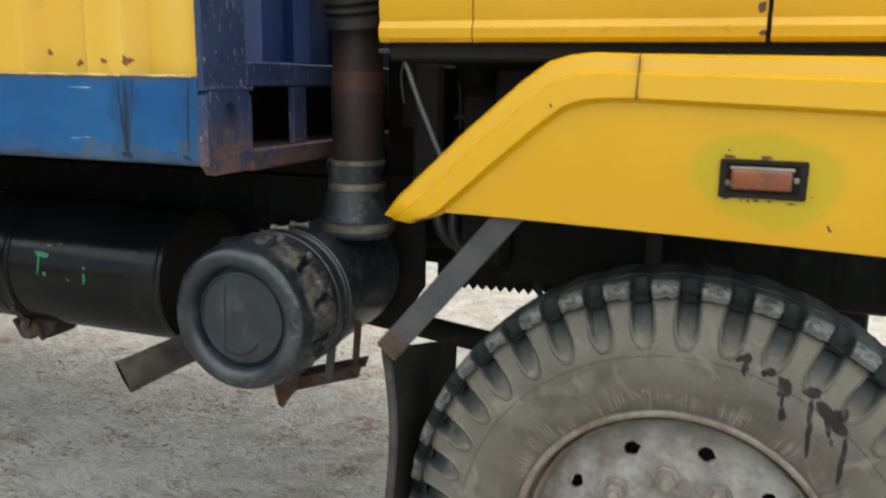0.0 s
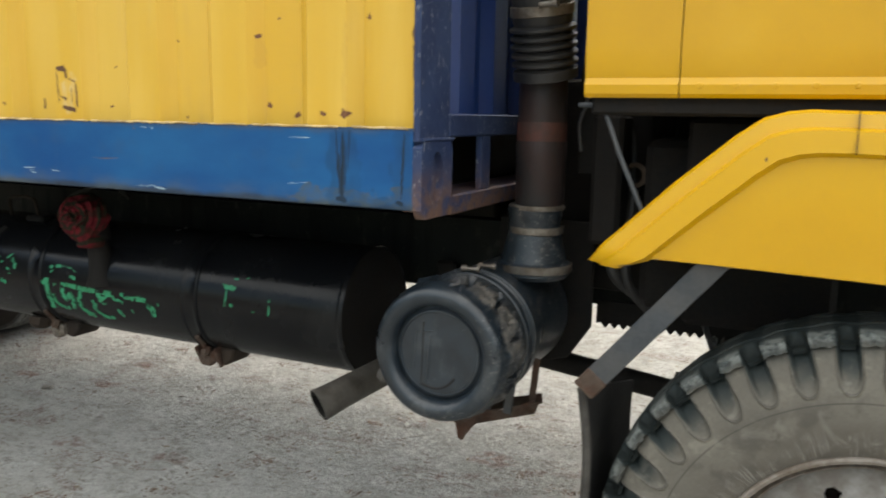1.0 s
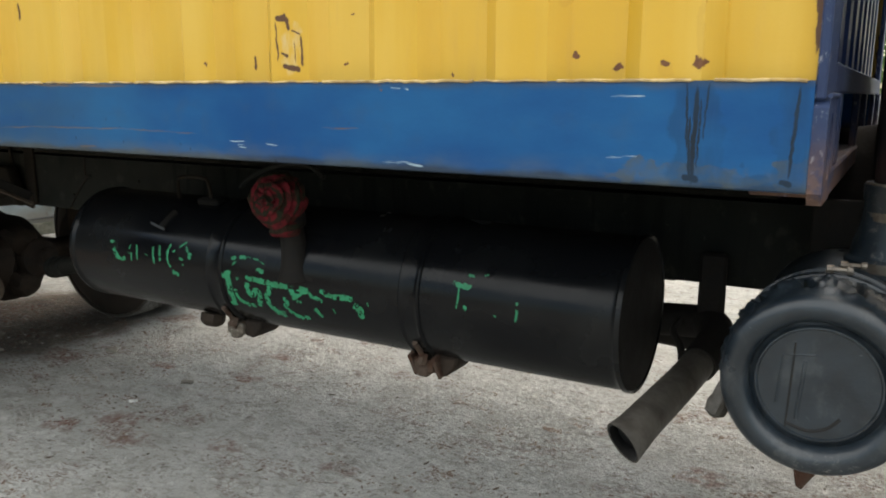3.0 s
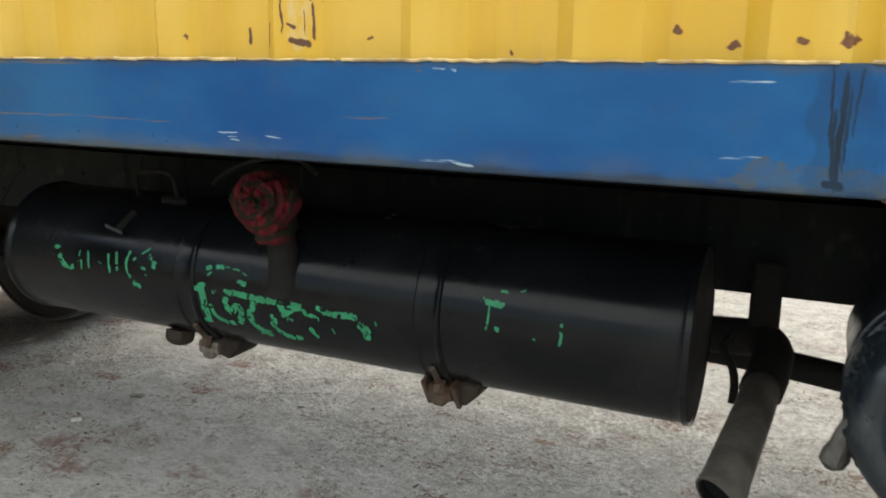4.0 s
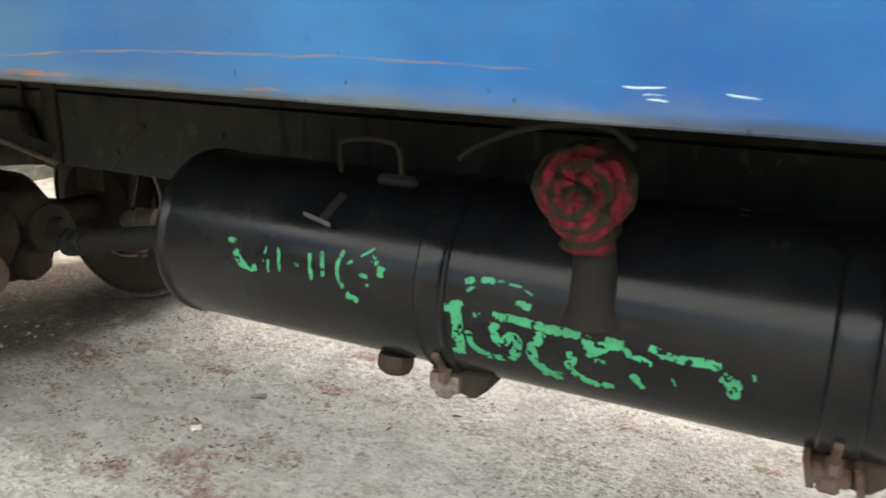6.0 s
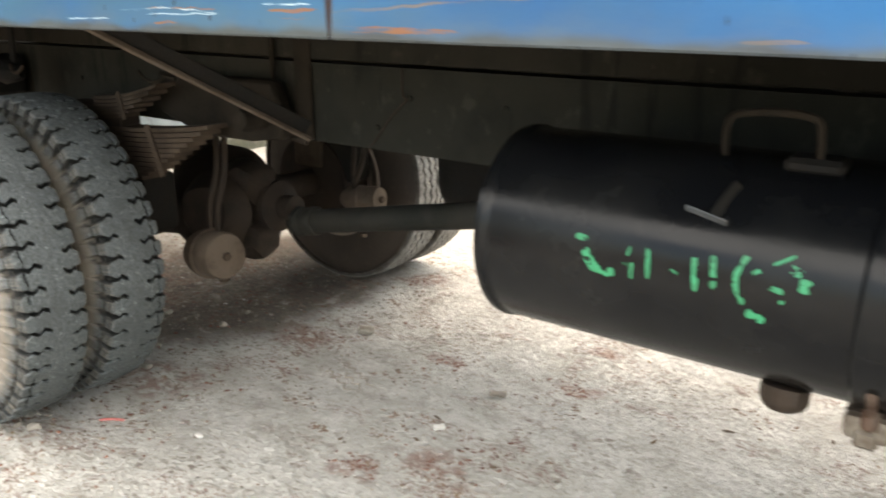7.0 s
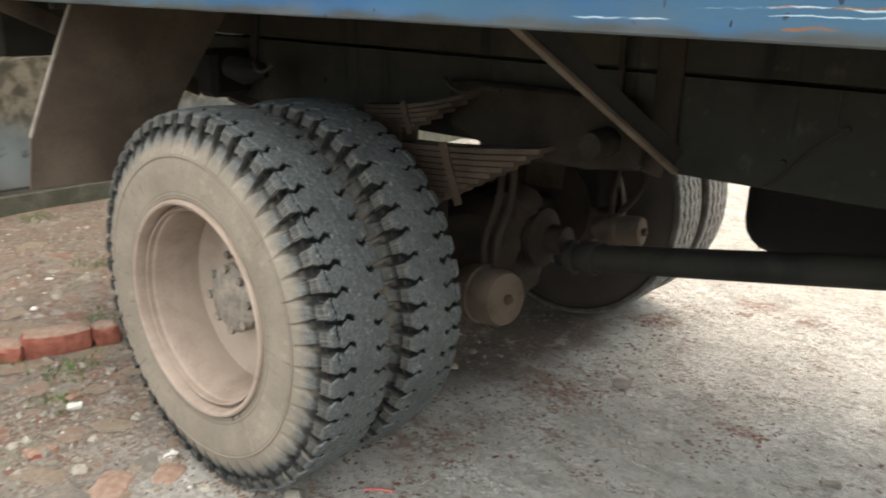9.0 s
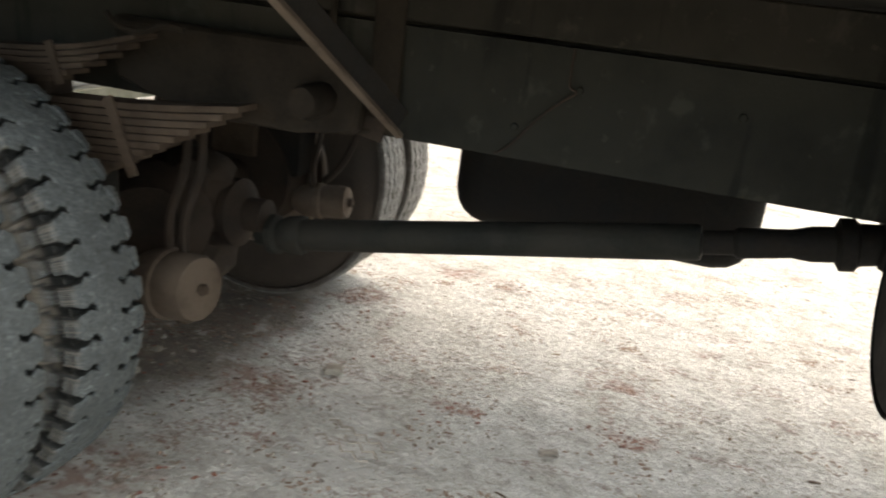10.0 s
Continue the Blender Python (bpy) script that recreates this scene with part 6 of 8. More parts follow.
    # worn green strokes: ragged bars that follow the curve of the tank
    first = [
        (5.5, (-2.143, 0.947), (-2.12, 0.946)),
        (8.4, (-2.124, 0.93), (-2.111, 0.908), (-2.094, 0.897), (-2.066, 0.897)),
        (2.2, (-2.042, 0.947), (-2.049, 0.914)),
        (3.3, (-2.036, 0.921), (-2.036, 0.893)),
        (4, (-2.012, 0.952), (-2.007, 0.899)),
        (3.3, (-1.97, 0.922), (-1.959, 0.918)),
        (5, (-1.936, 0.955), (-1.928, 0.895)),
        (5, (-1.906, 0.956), (-1.899, 0.901)),
        (4.5, (-1.856, 0.964), (-1.866, 0.941), (-1.867, 0.916), (-1.853, 0.89)),
        (7, (-1.847, 0.879), (-1.82, 0.869)),
        (3.6, (-1.847, 0.94), (-1.834, 0.947)),
        (2.7, (-1.817, 0.958), (-1.789, 0.976)),
        (7.2, (-1.794, 0.957), (-1.775, 0.953)),
        (8, (-1.769, 0.946), (-1.771, 0.925)),
        (4.5, (-1.817, 0.925), (-1.798, 0.92)),
        (2.7, (-1.801, 0.904), (-1.794, 0.908)),
    ]
    second = [
        (10, (-1.611, 0.9), (-1.605, 0.849), (-1.612, 0.791)),
        (7.2, (-1.635, 0.889), (-1.596, 0.908)),
        (4.2, (-1.574, 0.888), (-1.56, 0.891)),
        (5, (-1.594, 0.946), (-1.576, 0.952)),
        (3, (-1.596, 0.928), (-1.574, 0.938)),
        (4.8, (-1.563, 0.953), (-1.536, 0.956)),
        (2.5, (-1.531, 0.955), (-1.518, 0.955)),
        (1.8, (-1.51, 0.954), (-1.486, 0.953)),
        (1.2, (-1.48, 0.949), (-1.464, 0.942)),
        (6, (-1.493, 0.924), (-1.465, 0.921)),
        (7, (-1.536, 0.894), (-1.512, 0.894), (-1.47, 0.892), (-1.43, 0.888), (-1.372, 0.888)),
        (7.8, (-1.53, 0.881), (-1.534, 0.858), (-1.52, 0.842), (-1.497, 0.862), (-1.488, 0.842), (-1.505, 0.808)),
        (5.4, (-1.584, 0.854), (-1.582, 0.828), (-1.568, 0.814), (-1.544, 0.806), (-1.516, 0.808)),
    ]
    third = [
        (8.5, (-1.441, 0.879), (-1.457, 0.85), (-1.462, 0.829), (-1.446, 0.802), (-1.426, 0.795), (-1.408, 0.796)),
        (8, (-1.367, 0.889), (-1.35, 0.863), (-1.325, 0.881), (-1.294, 0.884)),
        (5.5, (-1.298, 0.877), (-1.279, 0.869), (-1.252, 0.86)),
        (4, (-1.349, 0.845), (-1.33, 0.847)),
        (5, (-1.331, 0.891), (-1.308, 0.888)),
        (7, (-1.364, 0.853), (-1.342, 0.871)),
        (6, (-1.395, 0.853), (-1.386, 0.833), (-1.396, 0.823), (-1.375, 0.801), (-1.346, 0.793), (-1.317, 0.797)),
        (6, (-1.284, 0.834), (-1.267, 0.806)),
    ]
    fourth = [
        (7, (-1.258, 0.891), (-1.22, 0.88), (-1.182, 0.882), (-1.145, 0.881)),
        (2, (-1.221, 0.848), (-1.213, 0.827)),
        (9, (-1.143, 0.865), (-1.124, 0.853), (-1.124, 0.826)),
        (1.8, (-1.097, 0.879), (-1.094, 0.867)),
        (5.6, (-0.836, 0.966), (-0.824, 0.961), (-0.783, 0.958)),
        (2.1, (-0.817, 0.954), (-0.818, 0.921), (-0.822, 0.901)),
        (4.8, (-0.804, 0.907), (-0.791, 0.905)),
        (2.4, (-0.797, 0.986), (-0.778, 0.986)),
        (2.4, (-0.753, 0.991), (-0.742, 0.994)),
        (2.8, (-0.655, 0.939), (-0.654, 0.909), (-0.657, 0.89)),
        (1.4, (-0.716, 0.898), (-0.709, 0.895)),
    ]
    for group, width in ((first, 0.00092), (second, 0.00115), (third, 0.00115), (fourth, 0.00115)):
        for w, *line in group:
            stroke(tank, w * width, line)


make_tank()


def make_cloth():
    """A red cloth wadded over the filler cap: a rose of folds, tied round the neck below."""
    bm = bmesh.new()
    centre = Vector((-1.377, 0.300, 1.140))
    m = axis_to(centre, (0.10, -0.86, 0.30))
    n, rows = 128, 64
    grid = []
    for k in range(rows + 1):
        th = math.pi * (k + 0.02) / (rows + 0.04)
        ring = []
        for i in range(n):
            a = 2 * math.pi * i / n
            soft = noise.noise((math.cos(a) * 1.7, math.sin(a) * 1.7, th * 2.0))
            turn = th * 2.7 + a / (2 * math.pi) * (1 if th < 2.0 else 0) + 0.45 * soft     # spiral petals
            saw = turn % 1.0
            lip = ease(saw / 0.75) * (1 - ease((saw - 0.80) / 0.20))
            rr = 0.074 * (1 + (0.20 * lip - 0.10) * ease(th / 0.5) + 0.16 * soft + 0.05 * noise.noise((math.cos(a) * 5, math.sin(a) * 5, th * 6)))
            p = Vector((rr * math.sin(th) * math.cos(a), rr * math.sin(th) * math.sin(a), rr * 0.85 * math.cos(th)))
            ring.append(bm.verts.new(m @ p))
        grid.append(ring)
    for v in bm.verts:                                # gathered towards the knot
        k = ease((centre.z - 0.015 - v.co.z) / 0.075)
        v.co.x += (centre.x + 0.006 - v.co.x) * 0.52 * k
        v.co.y += (centre.y + 0.016 - v.co.y) * 0.42 * k
        v.co.z -= 0.012 * k
    for a, b in zip(grid, grid[1:]):
        for i in range(n):
            bm.faces.new((a[i], a[(i + 1) % n], b[(i + 1) % n], b[i]))
    bm.faces.new(grid[0]), bm.faces.new(grid[-1])
    lathe([(0.040, -0.020), (0.046, -0.012), (0.042, -0.002), (0.047, 0.008), (0.040, 0.020)], Matrix.Translation((centre.x + 0.006, centre.y + 0.020, 1.060)), 36, bm, wobble=0.12)
    cloth = part("cloth", bm, M_CLOTH, None, smooth=60)
    tagged(cloth, "faded red and dark green checked cloth tied over the filler", "cloth")


make_cloth()


# ---------------------------------------------------------------- exhaust, air filter and its riser
def make_exhaust():
    bm = tube([(-0.302, 0.075, 0.762), (-0.292, 0.25, 0.765), (-0.280, 0.45, 0.768), (-0.272, 0.60, 0.775)], 0.040, 24, 6, hollow=0.003)
    for v in bm.verts:                                # slanting cut and a dented mouth
        k = min(max((0.16 - v.co.y) / 0.085, 0), 1)
        v.co.y += k * (-0.30 * (v.co.z - 0.765) - 0.55 * (v.co.x + 0.302) - 0.012)
        v.co.z += -k * 0.30 * (v.co.x + 0.302) - k * 0.16 * (v.co.z - 0.763)
    ex = part("exhaust_pipe", bm, M_EXHAUST, truck, "sooty steel exhaust tail pipe with a dented mouth")
    bm = tube([(-0.302, 0.076, 0.762), (-0.292, 0.25, 0.765)], 0.0372, 24, 6, hollow=0.002)
    for v in bm.verts:
        k = min(max((0.16 - v.co.y) / 0.085, 0), 1)
        v.co.y += k * (-0.30 * (v.co.z - 0.765) - 0.55 * (v.co.x + 0.302) - 0.012)
        v.co.z += -k * 0.30 * (v.co.x + 0.302) - k * 0.16 * (v.co.z - 0.763)
    part("pipe_mouth", bm, M_SOOT, ex, "soot-black pipe mouth")
    part("pipe_lining", tube([(-0.298, 0.13, 0.763), (-0.28, 0.45, 0.768)], 0.0365, 20, 1), M_SOOT, ex)
    part("exhaust_elbow", tube([(-0.273, 0.58, 0.772), (-0.264, 0.67, 0.785), (-0.262, 0.75, 0.808), (-0.295, 0.80, 0.822), (-0.36, 0.82, 0.815), (-0.60, 0.83, 0.800), (-1.0, 0.83, 0.80)], 0.046, 20, 8), M_DARK, ex, "dark exhaust elbow")
    part("hanger_plate", box(-0.325, -0.255, 0.775, 0.80, 0.845, 1.02, 0.008), M_DARK, ex)
    part("pipe_sleeve", lathe([(0.044, 0.0), (0.044, 0.03), (0.040, 0.031)], axis_to((-0.275, 0.58, 0.771), (0.05, 1, 0.05)), 20), M_DARK, ex)
    part("hanger", tube([(-0.355, 0.74, 0.84), (-0.37, 0.72, 0.81), (-0.345, 0.70, 0.775), (-0.335, 0.68, 0.74), (-0.335, 0.66, 0.70)], 0.010, 8), M_DARK, ex)
    part("silencer", lathe([(0.05, 0.0), (0.12, 0.02), (0.13, 0.05), (0.13, 0.62), (0.12, 0.65), (0.05, 0.67)], axis_to((-1.05, 0.98, 1.02), (1, 0, 0)), 24), M_DARK, ex)


FX, FZ, FR = 0.032, 0.947, 0.161


def make_filter():
    to_front = Matrix.Translation((FX, 0.60, FZ)) @ ABOUT_Y          # heights grow towards the near side
    body = part("air_filter", lathe([(0.10, 0.0), (0.15, 0.015), (FR - 0.004, 0.06), (FR - 0.004, 0.30), (FR + 0.001, 0.305), (FR + 0.001, 0.345), (FR - 0.004, 0.35), (FR - 0.004, 0.41), (0.12, 0.415)], to_front, 64, wobble=0.008), M_FILTER, truck, "scuffed black cylindrical air filter", smooth=30)
    # end cover: fat rounded rim, sunken disc, and crumpled lugs round its side
    ring = [(0.12, 0.395, 0), (FR - 0.002, 0.398, 0), (FR + 0.002, 0.404, 0)] + [(FR, 0.410 + 0.008 * k, 1) for k in range(14)]
    ring += [(0.1365 + 0.0245 * math.cos(k * math.pi / 16), 0.532 + 0.032 * math.sin(k * math.pi / 16) ** 0.8, 2) for k in range(17)]
    ring += [(0.1085, 0.534, 3), (0.1045, 0.535, 3), (0.1020, 0.540, 3), (0.0985, 0.5405, 3), (0.0968, 0.537, 3), (0.06, 0.5365, 3), (0.03, 0.536, 3), (0.0005, 0.536, 3)]
    pts = np.zeros((288, len(ring), 3))
    for i in range(288):
        a = 2 * math.pi * i / 288
        for k, (r, h, kind) in enumerate(ring):
            if kind == 1:
                u = (a * 12 / (2 * math.pi) + 3.5 * (h - 0.46) + 0.10 * noise.noise((a * 3, h * 30, 0.0))) % 1
                gap = ease((0.11 - abs(u - 0.5)) / 0.035) * ease((h - 0.414) / 0.010) * ease((0.508 - h) / 0.015)
                slope = 0.007 * (u - 0.5) * ease((h - 0.420) / 0.02) * ease((0.505 - h) / 0.02)
                r += 0.005 * math.sin((h - 0.41) / 0.104 * math.pi) + 0.004 + slope - 0.028 * gap + 0.006 * noise.noise((a * 9, h * 45, 2.0)) + 0.004 * noise.noise((a * 25, h * 90, 5.0))
            elif kind == 2:
                r += 0.0012 * noise.noise((math.cos(a) * 2, math.sin(a) * 2, h * 20))
                h += 0.0015 * noise.noise((math.cos(a) * 2, math.sin(a) * 2, r * 20 + 9))
            pts[i, k] = to_front @ Vector((r * math.cos(a), r * math.sin(a), h))
    me = grid_mesh("filter_cover", pts, True)
    me.polygons.foreach_set("use_smooth", [True] * len(me.polygons))
    me.set_sharp_from_angle(angle=radians(50))
    cover = part("filter_cover", me, M_FILTER, body, "dented round black end cover")
    fy = 0.0635                                       # worn ridges and a sickle-shaped groove edge on the disc
    part("face_ridge", bar((FX - 0.040, fy, FZ + 0.070), (FX - 0.046, fy, FZ - 0.090), 0.0035, 0.003), M_SOOT, cover)
    part("face_ridge", bar((FX - 0.022, fy, FZ + 0.040), (FX - 0.030, fy, FZ - 0.070), 0.006, 0.003), M_FILTER, cover)
    part("face_ridge", bar((FX - 0.058, fy, FZ + 0.045), (FX - 0.064, fy, FZ - 0.045), 0.005, 0.003), M_FILTER, cover)
    part("face_ridge", bar((FX - 0.050, fy, FZ + 0.046), (FX - 0.005, fy, FZ + 0.052), 0.004, 0.003), M_FILTER, cover)
    part("face_ridge", tube([(FX - 0.045, fy, FZ - 0.078), (FX - 0.01, fy, FZ - 0.086), (FX + 0.02, fy, FZ - 0.076), (FX + 0.04, fy, FZ - 0.055)], 0.0032, 6), M_SOOT, cover)
    for y, t in ((0.218, 1), (0.272, 1)):
        band = part("filter_band", lathe([(FR + 0.001, -0.012), (FR + 0.005, -0.010), (FR + 0.005, 0.010), (FR + 0.001, 0.012)], Matrix.Translation((FX, y, FZ)) @ ABOUT_Y, 64, closed=True, wobble=0.006), M_FILTER, body, "dark clamp band")
        part("clamp_bolt", lathe([(0.008, -0.012), (0.008, 0.0), (0.0045, 0.001), (0.0045, 0.022), (0.008, 0.023), (0.008, 0.032)], axis_to((FX - 0.002 + 0.02 * (y > 0.24), y, FZ + FR + 0.012), (1, 0.15, 0)), 8), M_CLAMP, band, "small steel clamp bolt")
    # rusty bent cradle below: channel with a torn corner and two straps
    bm = prism([(0.0, 0.0), (0.045, 0.012), (0.19, 0.045), (0.20, 0.075), (0.185, 0.082), (0.11, 0.050), (0.0, 0.035), (-0.02, 0.012)], 0.004, Matrix(((0.94, 0, 0.34, 0.0), (0.34, 0, -0.94, 0.27), (0, 1, 0, 0.690), (0, 0, 0, 1))), 0.0015)
    cradle = part("filter_cradle", bm, M_RUSTY, truck, "bent rusty filter cradle")
    part("torn_corner", prism([(-0.022, 0.045), (0.048, 0.050), (0.040, 0.012), (0.020, -0.008), (0.004, -0.038), (-0.008, -0.030), (-0.014, 0.004)], 0.006, Matrix(((0.94, 0, 0.34, 0.004), (0.34, 0, -0.94, 0.262), (0, 1, 0, 0.694), (0, 0, 0, 1))), 0.002), M_RUSTY, cradle, "torn rusty bracket corner")
    part("cradle_plate", bar((0.005, 0.31, 0.725), (0.185, 0.375, 0.765), 0.085, 0.005, (-0.2, 0, 1)), M_RUSTY, cradle)
    part("cradle_leg", bar((0.115, 0.30, 0.735), (0.135, 0.29, 0.86), 0.022, 0.005, (0, 1, 0)), M_STRUT, cradle, "pale steel strap")
    part("cradle_leg", bar((0.165, 0.345, 0.75), (0.178, 0.34, 0.88), 0.018, 0.005, (0, 1, 0)), M_RUSTY, cradle)
    part("cradle_leg", bar((FX - 0.02, 0.55, 0.80), (FX - 0.02, 0.84, 0.95), 0.06, 0.01, (1, 0, 0)), M_DARK, cradle)
    part("drain_valve", lathe([(0.012, -0.05), (0.016, -0.02), (0.018, 0.0), (0.023, 0.014), (0.020, 0.032), (0.008, 0.040)], axis_to((FX - 0.166, 0.125, 0.870), (-0.30, -0.2, -0.9)), 16, wobble=0.35), M_EXHAUST, body, "grey crumpled rubber drain valve")
    # the riser: cone, clamps, painted steel pipe, bellows
    rx, ry = 0.138, 0.430
    riser = part("air_riser", lathe([(0.060, 0.17), (0.0625, 0.18), (0.064, 0.30), (0.066, 0.335), (0.062, 0.345), (0.061, 0.40), (0.061, 0.53)], Matrix.Translation((rx, ry, 1.085)), 40), M_PIPE, truck, "brown oxide air riser pipe")
    part("red_band", lathe([(0.0625, 0.0), (0.0635, 0.006), (0.0635, 0.045), (0.0625, 0.05)], Matrix.Translation((rx, ry, 1.425)), 40, closed=True), M_OXIDE, riser, "red primer band")
    part("rubber_cone", lathe([(0.085, -0.01), (0.094, 0.0), (0.094, 0.028), (0.086, 0.034), (0.068, 0.105), (0.066, 0.14), (0.070, 0.15), (0.070, 0.175), (0.064, 0.18)], Matrix.Translation((rx - 0.010, ry, 1.085)), 40), M_FILTER, riser, "black rubber cone")
    for z, r, h in ((1.092, 0.0965, 0.022), (1.190, 0.0705, 0.020), (1.252, 0.0715, 0.014)):
        part("hose_clamp", lathe([(r - 0.003, 0.0), (r, 0.002), (r, h - 0.002), (r - 0.003, h)], Matrix.Translation((rx - 0.006, ry, z)), 40, closed=True), M_CLAMP, riser, "tarnished steel hose clamp")
    prof = []
    for i in range(5):
        z = 0.032 + i * 0.0205
        prof += [(0.070, z), (0.082, z + 0.007), (0.082, z + 0.013), (0.070, z + 0.0198)]
    lean = axis_to((rx + 0.014, ry - 0.025, 1.582), (-0.02, -0.24, 1))
    bel = part("bellows", lathe([(0.068, 0.0), (0.080, 0.003), (0.080, 0.026), (0.072, 0.03)] + prof + [(0.074, 0.142), (0.074, 0.32)], lean, 40), M_BLACK, riser, "black ribbed rubber bellows")
    c = lean @ Vector((0, 0, 0.158))
    part("hose_clamp", lathe([(0.075, 0.0), (0.079, 0.002), (0.079, 0.024), (0.075, 0.026)], lean @ Matrix.Translation((0, 0, 0.155)), 40, closed=True), M_CLAMP, bel, "bright steel hose clamp")
    part("clamp_screw", lathe([(0.007, 0), (0.007, 0.035), (0.011, 0.036), (0.011, 0.044), (0, 0.045)], axis_to(c + Vector((0.02, -0.082, 0.008)), (1, 0, 0.1)), 10), M_CLAMP, bel)
    part("air_riser", lathe([(0.074, 0.0), (0.074, 1.3)], axis_to(lean @ Vector((0, 0, 0.31)), (0, 0.0, 1)), 32), M_BLACK, truck)


make_exhaust()
make_filter()


# ---------------------------------------------------------------- cab, fender and the bits beside them
CY, CX, CZ = 0.134, 0.327, 1.53


def side_sheet(name, x0, x1, rows, parent, mat, label="", back=0.03):
    """A pressed panel on the near side: rows of (z, y), with edges turned in."""
    bm = bmesh.new()
    nx = max(2, int((x1 - x0) / 0.06))
    cols = []
    for i in range(nx + 1):
        x = x0 + (x1 - x0) * i / nx
        turn = [(rows[0][0] + 0.002, rows[0][1] + back)] + rows + [(rows[-1][0], rows[-1][1] + back)]
        cols.append([bm.verts.new((x, y, z)) for z, y in turn])
    for a, b in zip(cols, cols[1:]):
        for k in range(len(a) - 1):
            bm.faces.new((a[k], b[k], b[k + 1], a[k + 1]))
    for col, dx in ((cols[0], 0.002), (cols[-1], -0.002)):
        inner = [bm.verts.new((v.co.x + dx, v.co.y + back, v.co.z)) for v in col]
        for k in range(len(col) - 1):
            bm.faces.new((col[k], col[k + 1], inner[k + 1], inner[k]))
    bmesh.ops.bevel(bm, geom=[e for e in bm.edges if len(e.link_faces) == 2 and e.calc_face_angle(0) > 1.0], offset=0.004, segments=2, affect="EDGES")
    return part(name, bm, mat, parent, label, smooth=25)


def make_cab():
    shell = box(CX + 0.005, 2.05, CY + 0.03, FAR - CY - 0.03, CZ + 0.012, 3.02, 0.04, 2)
    cab = part("cab", shell, M_CAB, truck, "glossy yellow truck cab")
    rows = [(CZ, CY + 0.006), (CZ + 0.008, CY), (CZ + 0.026, CY - 0.002), (CZ + 0.040, CY + 0.006), (CZ + 0.056, CY + 0.002), (CZ + 0.10, CY), (CZ + 0.9, CY), (CZ + 1.45, CY + 0.10)]
    lower = [(z, y) for z, y in rows]
    side_sheet("rear_quarter", CX, 0.519, lower, cab, M_CAB)
    side_sheet("door_panel", 0.5215, 1.039, lower, cab, M_CAB, "yellow door panel with a dark pull handle")
    side_sheet("front_quarter", 1.047, 1.98, lower, cab, M_CAB)
    part("door_gap", box(1.036, 1.050, CY + 0.012, CY + 0.03, CZ, 2.9), M_DARK, cab)
    part("under_panel", box(CX + 0.01, 2.0, CY + 0.025, FAR - CY - 0.03, CZ - 0.035, CZ + 0.01, 0.006), M_DARK, cab)
    for x in (0.56, 0.63, 0.70, 0.77, 0.84, 0.92, 0.98):
        part("panel_stud", lathe([(0.006, 0), (0.005, 0.002), (0, 0.003)], axis_to((x, CY - 0.001, CZ + 0.024), (0, -1, 0)), 10), M_CAB, cab)
    # handle: dark pocket, inner step and flap; lock beside the gap
    pocket = box(0.938, 1.037, CY - 0.004, CY + 0.02, CZ + 0.082, CZ + 0.30, 0.006, 2)
    pocket = part("handle_pocket", pocket, M_HANDLE, cab, "charcoal plastic handle pocket")
    part("pocket_recess", box(0.962, 1.033, CY - 0.006, CY - 0.003, CZ + 0.105, CZ + 0.29, 0.001), M_BLACK, pocket)
    part("pull_flap", box(1.003, 1.034, CY - 0.020, CY - 0.006, CZ + 0.118, CZ + 0.29, 0.006, 2), M_HANDLE, pocket, "charcoal pull flap")
    lock = part("door_lock", lathe([(0.019, 0), (0.019, 0.006), (0.015, 0.008), (0, 0.008)], axis_to((1.078, CY, CZ + 0.120), (0, -1, 0)), 28), M_HANDLE, cab, "dark round lock ring")
    part("lock_barrel", lathe([(0.010, 0.006), (0.010, 0.012), (0.0, 0.0125)], axis_to((1.078, CY, CZ + 0.120), (0, -1, 0)), 20), M_CHROME, lock)
    part("cab_window", box(0.62, 1.0, CY + 0.055, CY + 0.08, CZ + 0.95, CZ + 1.35, 0.01), M_GLASS, cab)
    part("cab_window", box(1.15, 1.85, CY + 0.055, CY + 0.08, CZ + 0.85, CZ + 1.35, 0.01), M_GLASS, cab)
    part("brace_rod", tube([(0.30, 0.20, 1.515), (0.345, 0.180, 1.515), (0.362, 0.176, 1.505), (0.40, 0.172, 1.41), (0.455, 0.165, 1.295)], 0.0055, 8, 1), M_STRUT, cab, "thin grey brace rod")


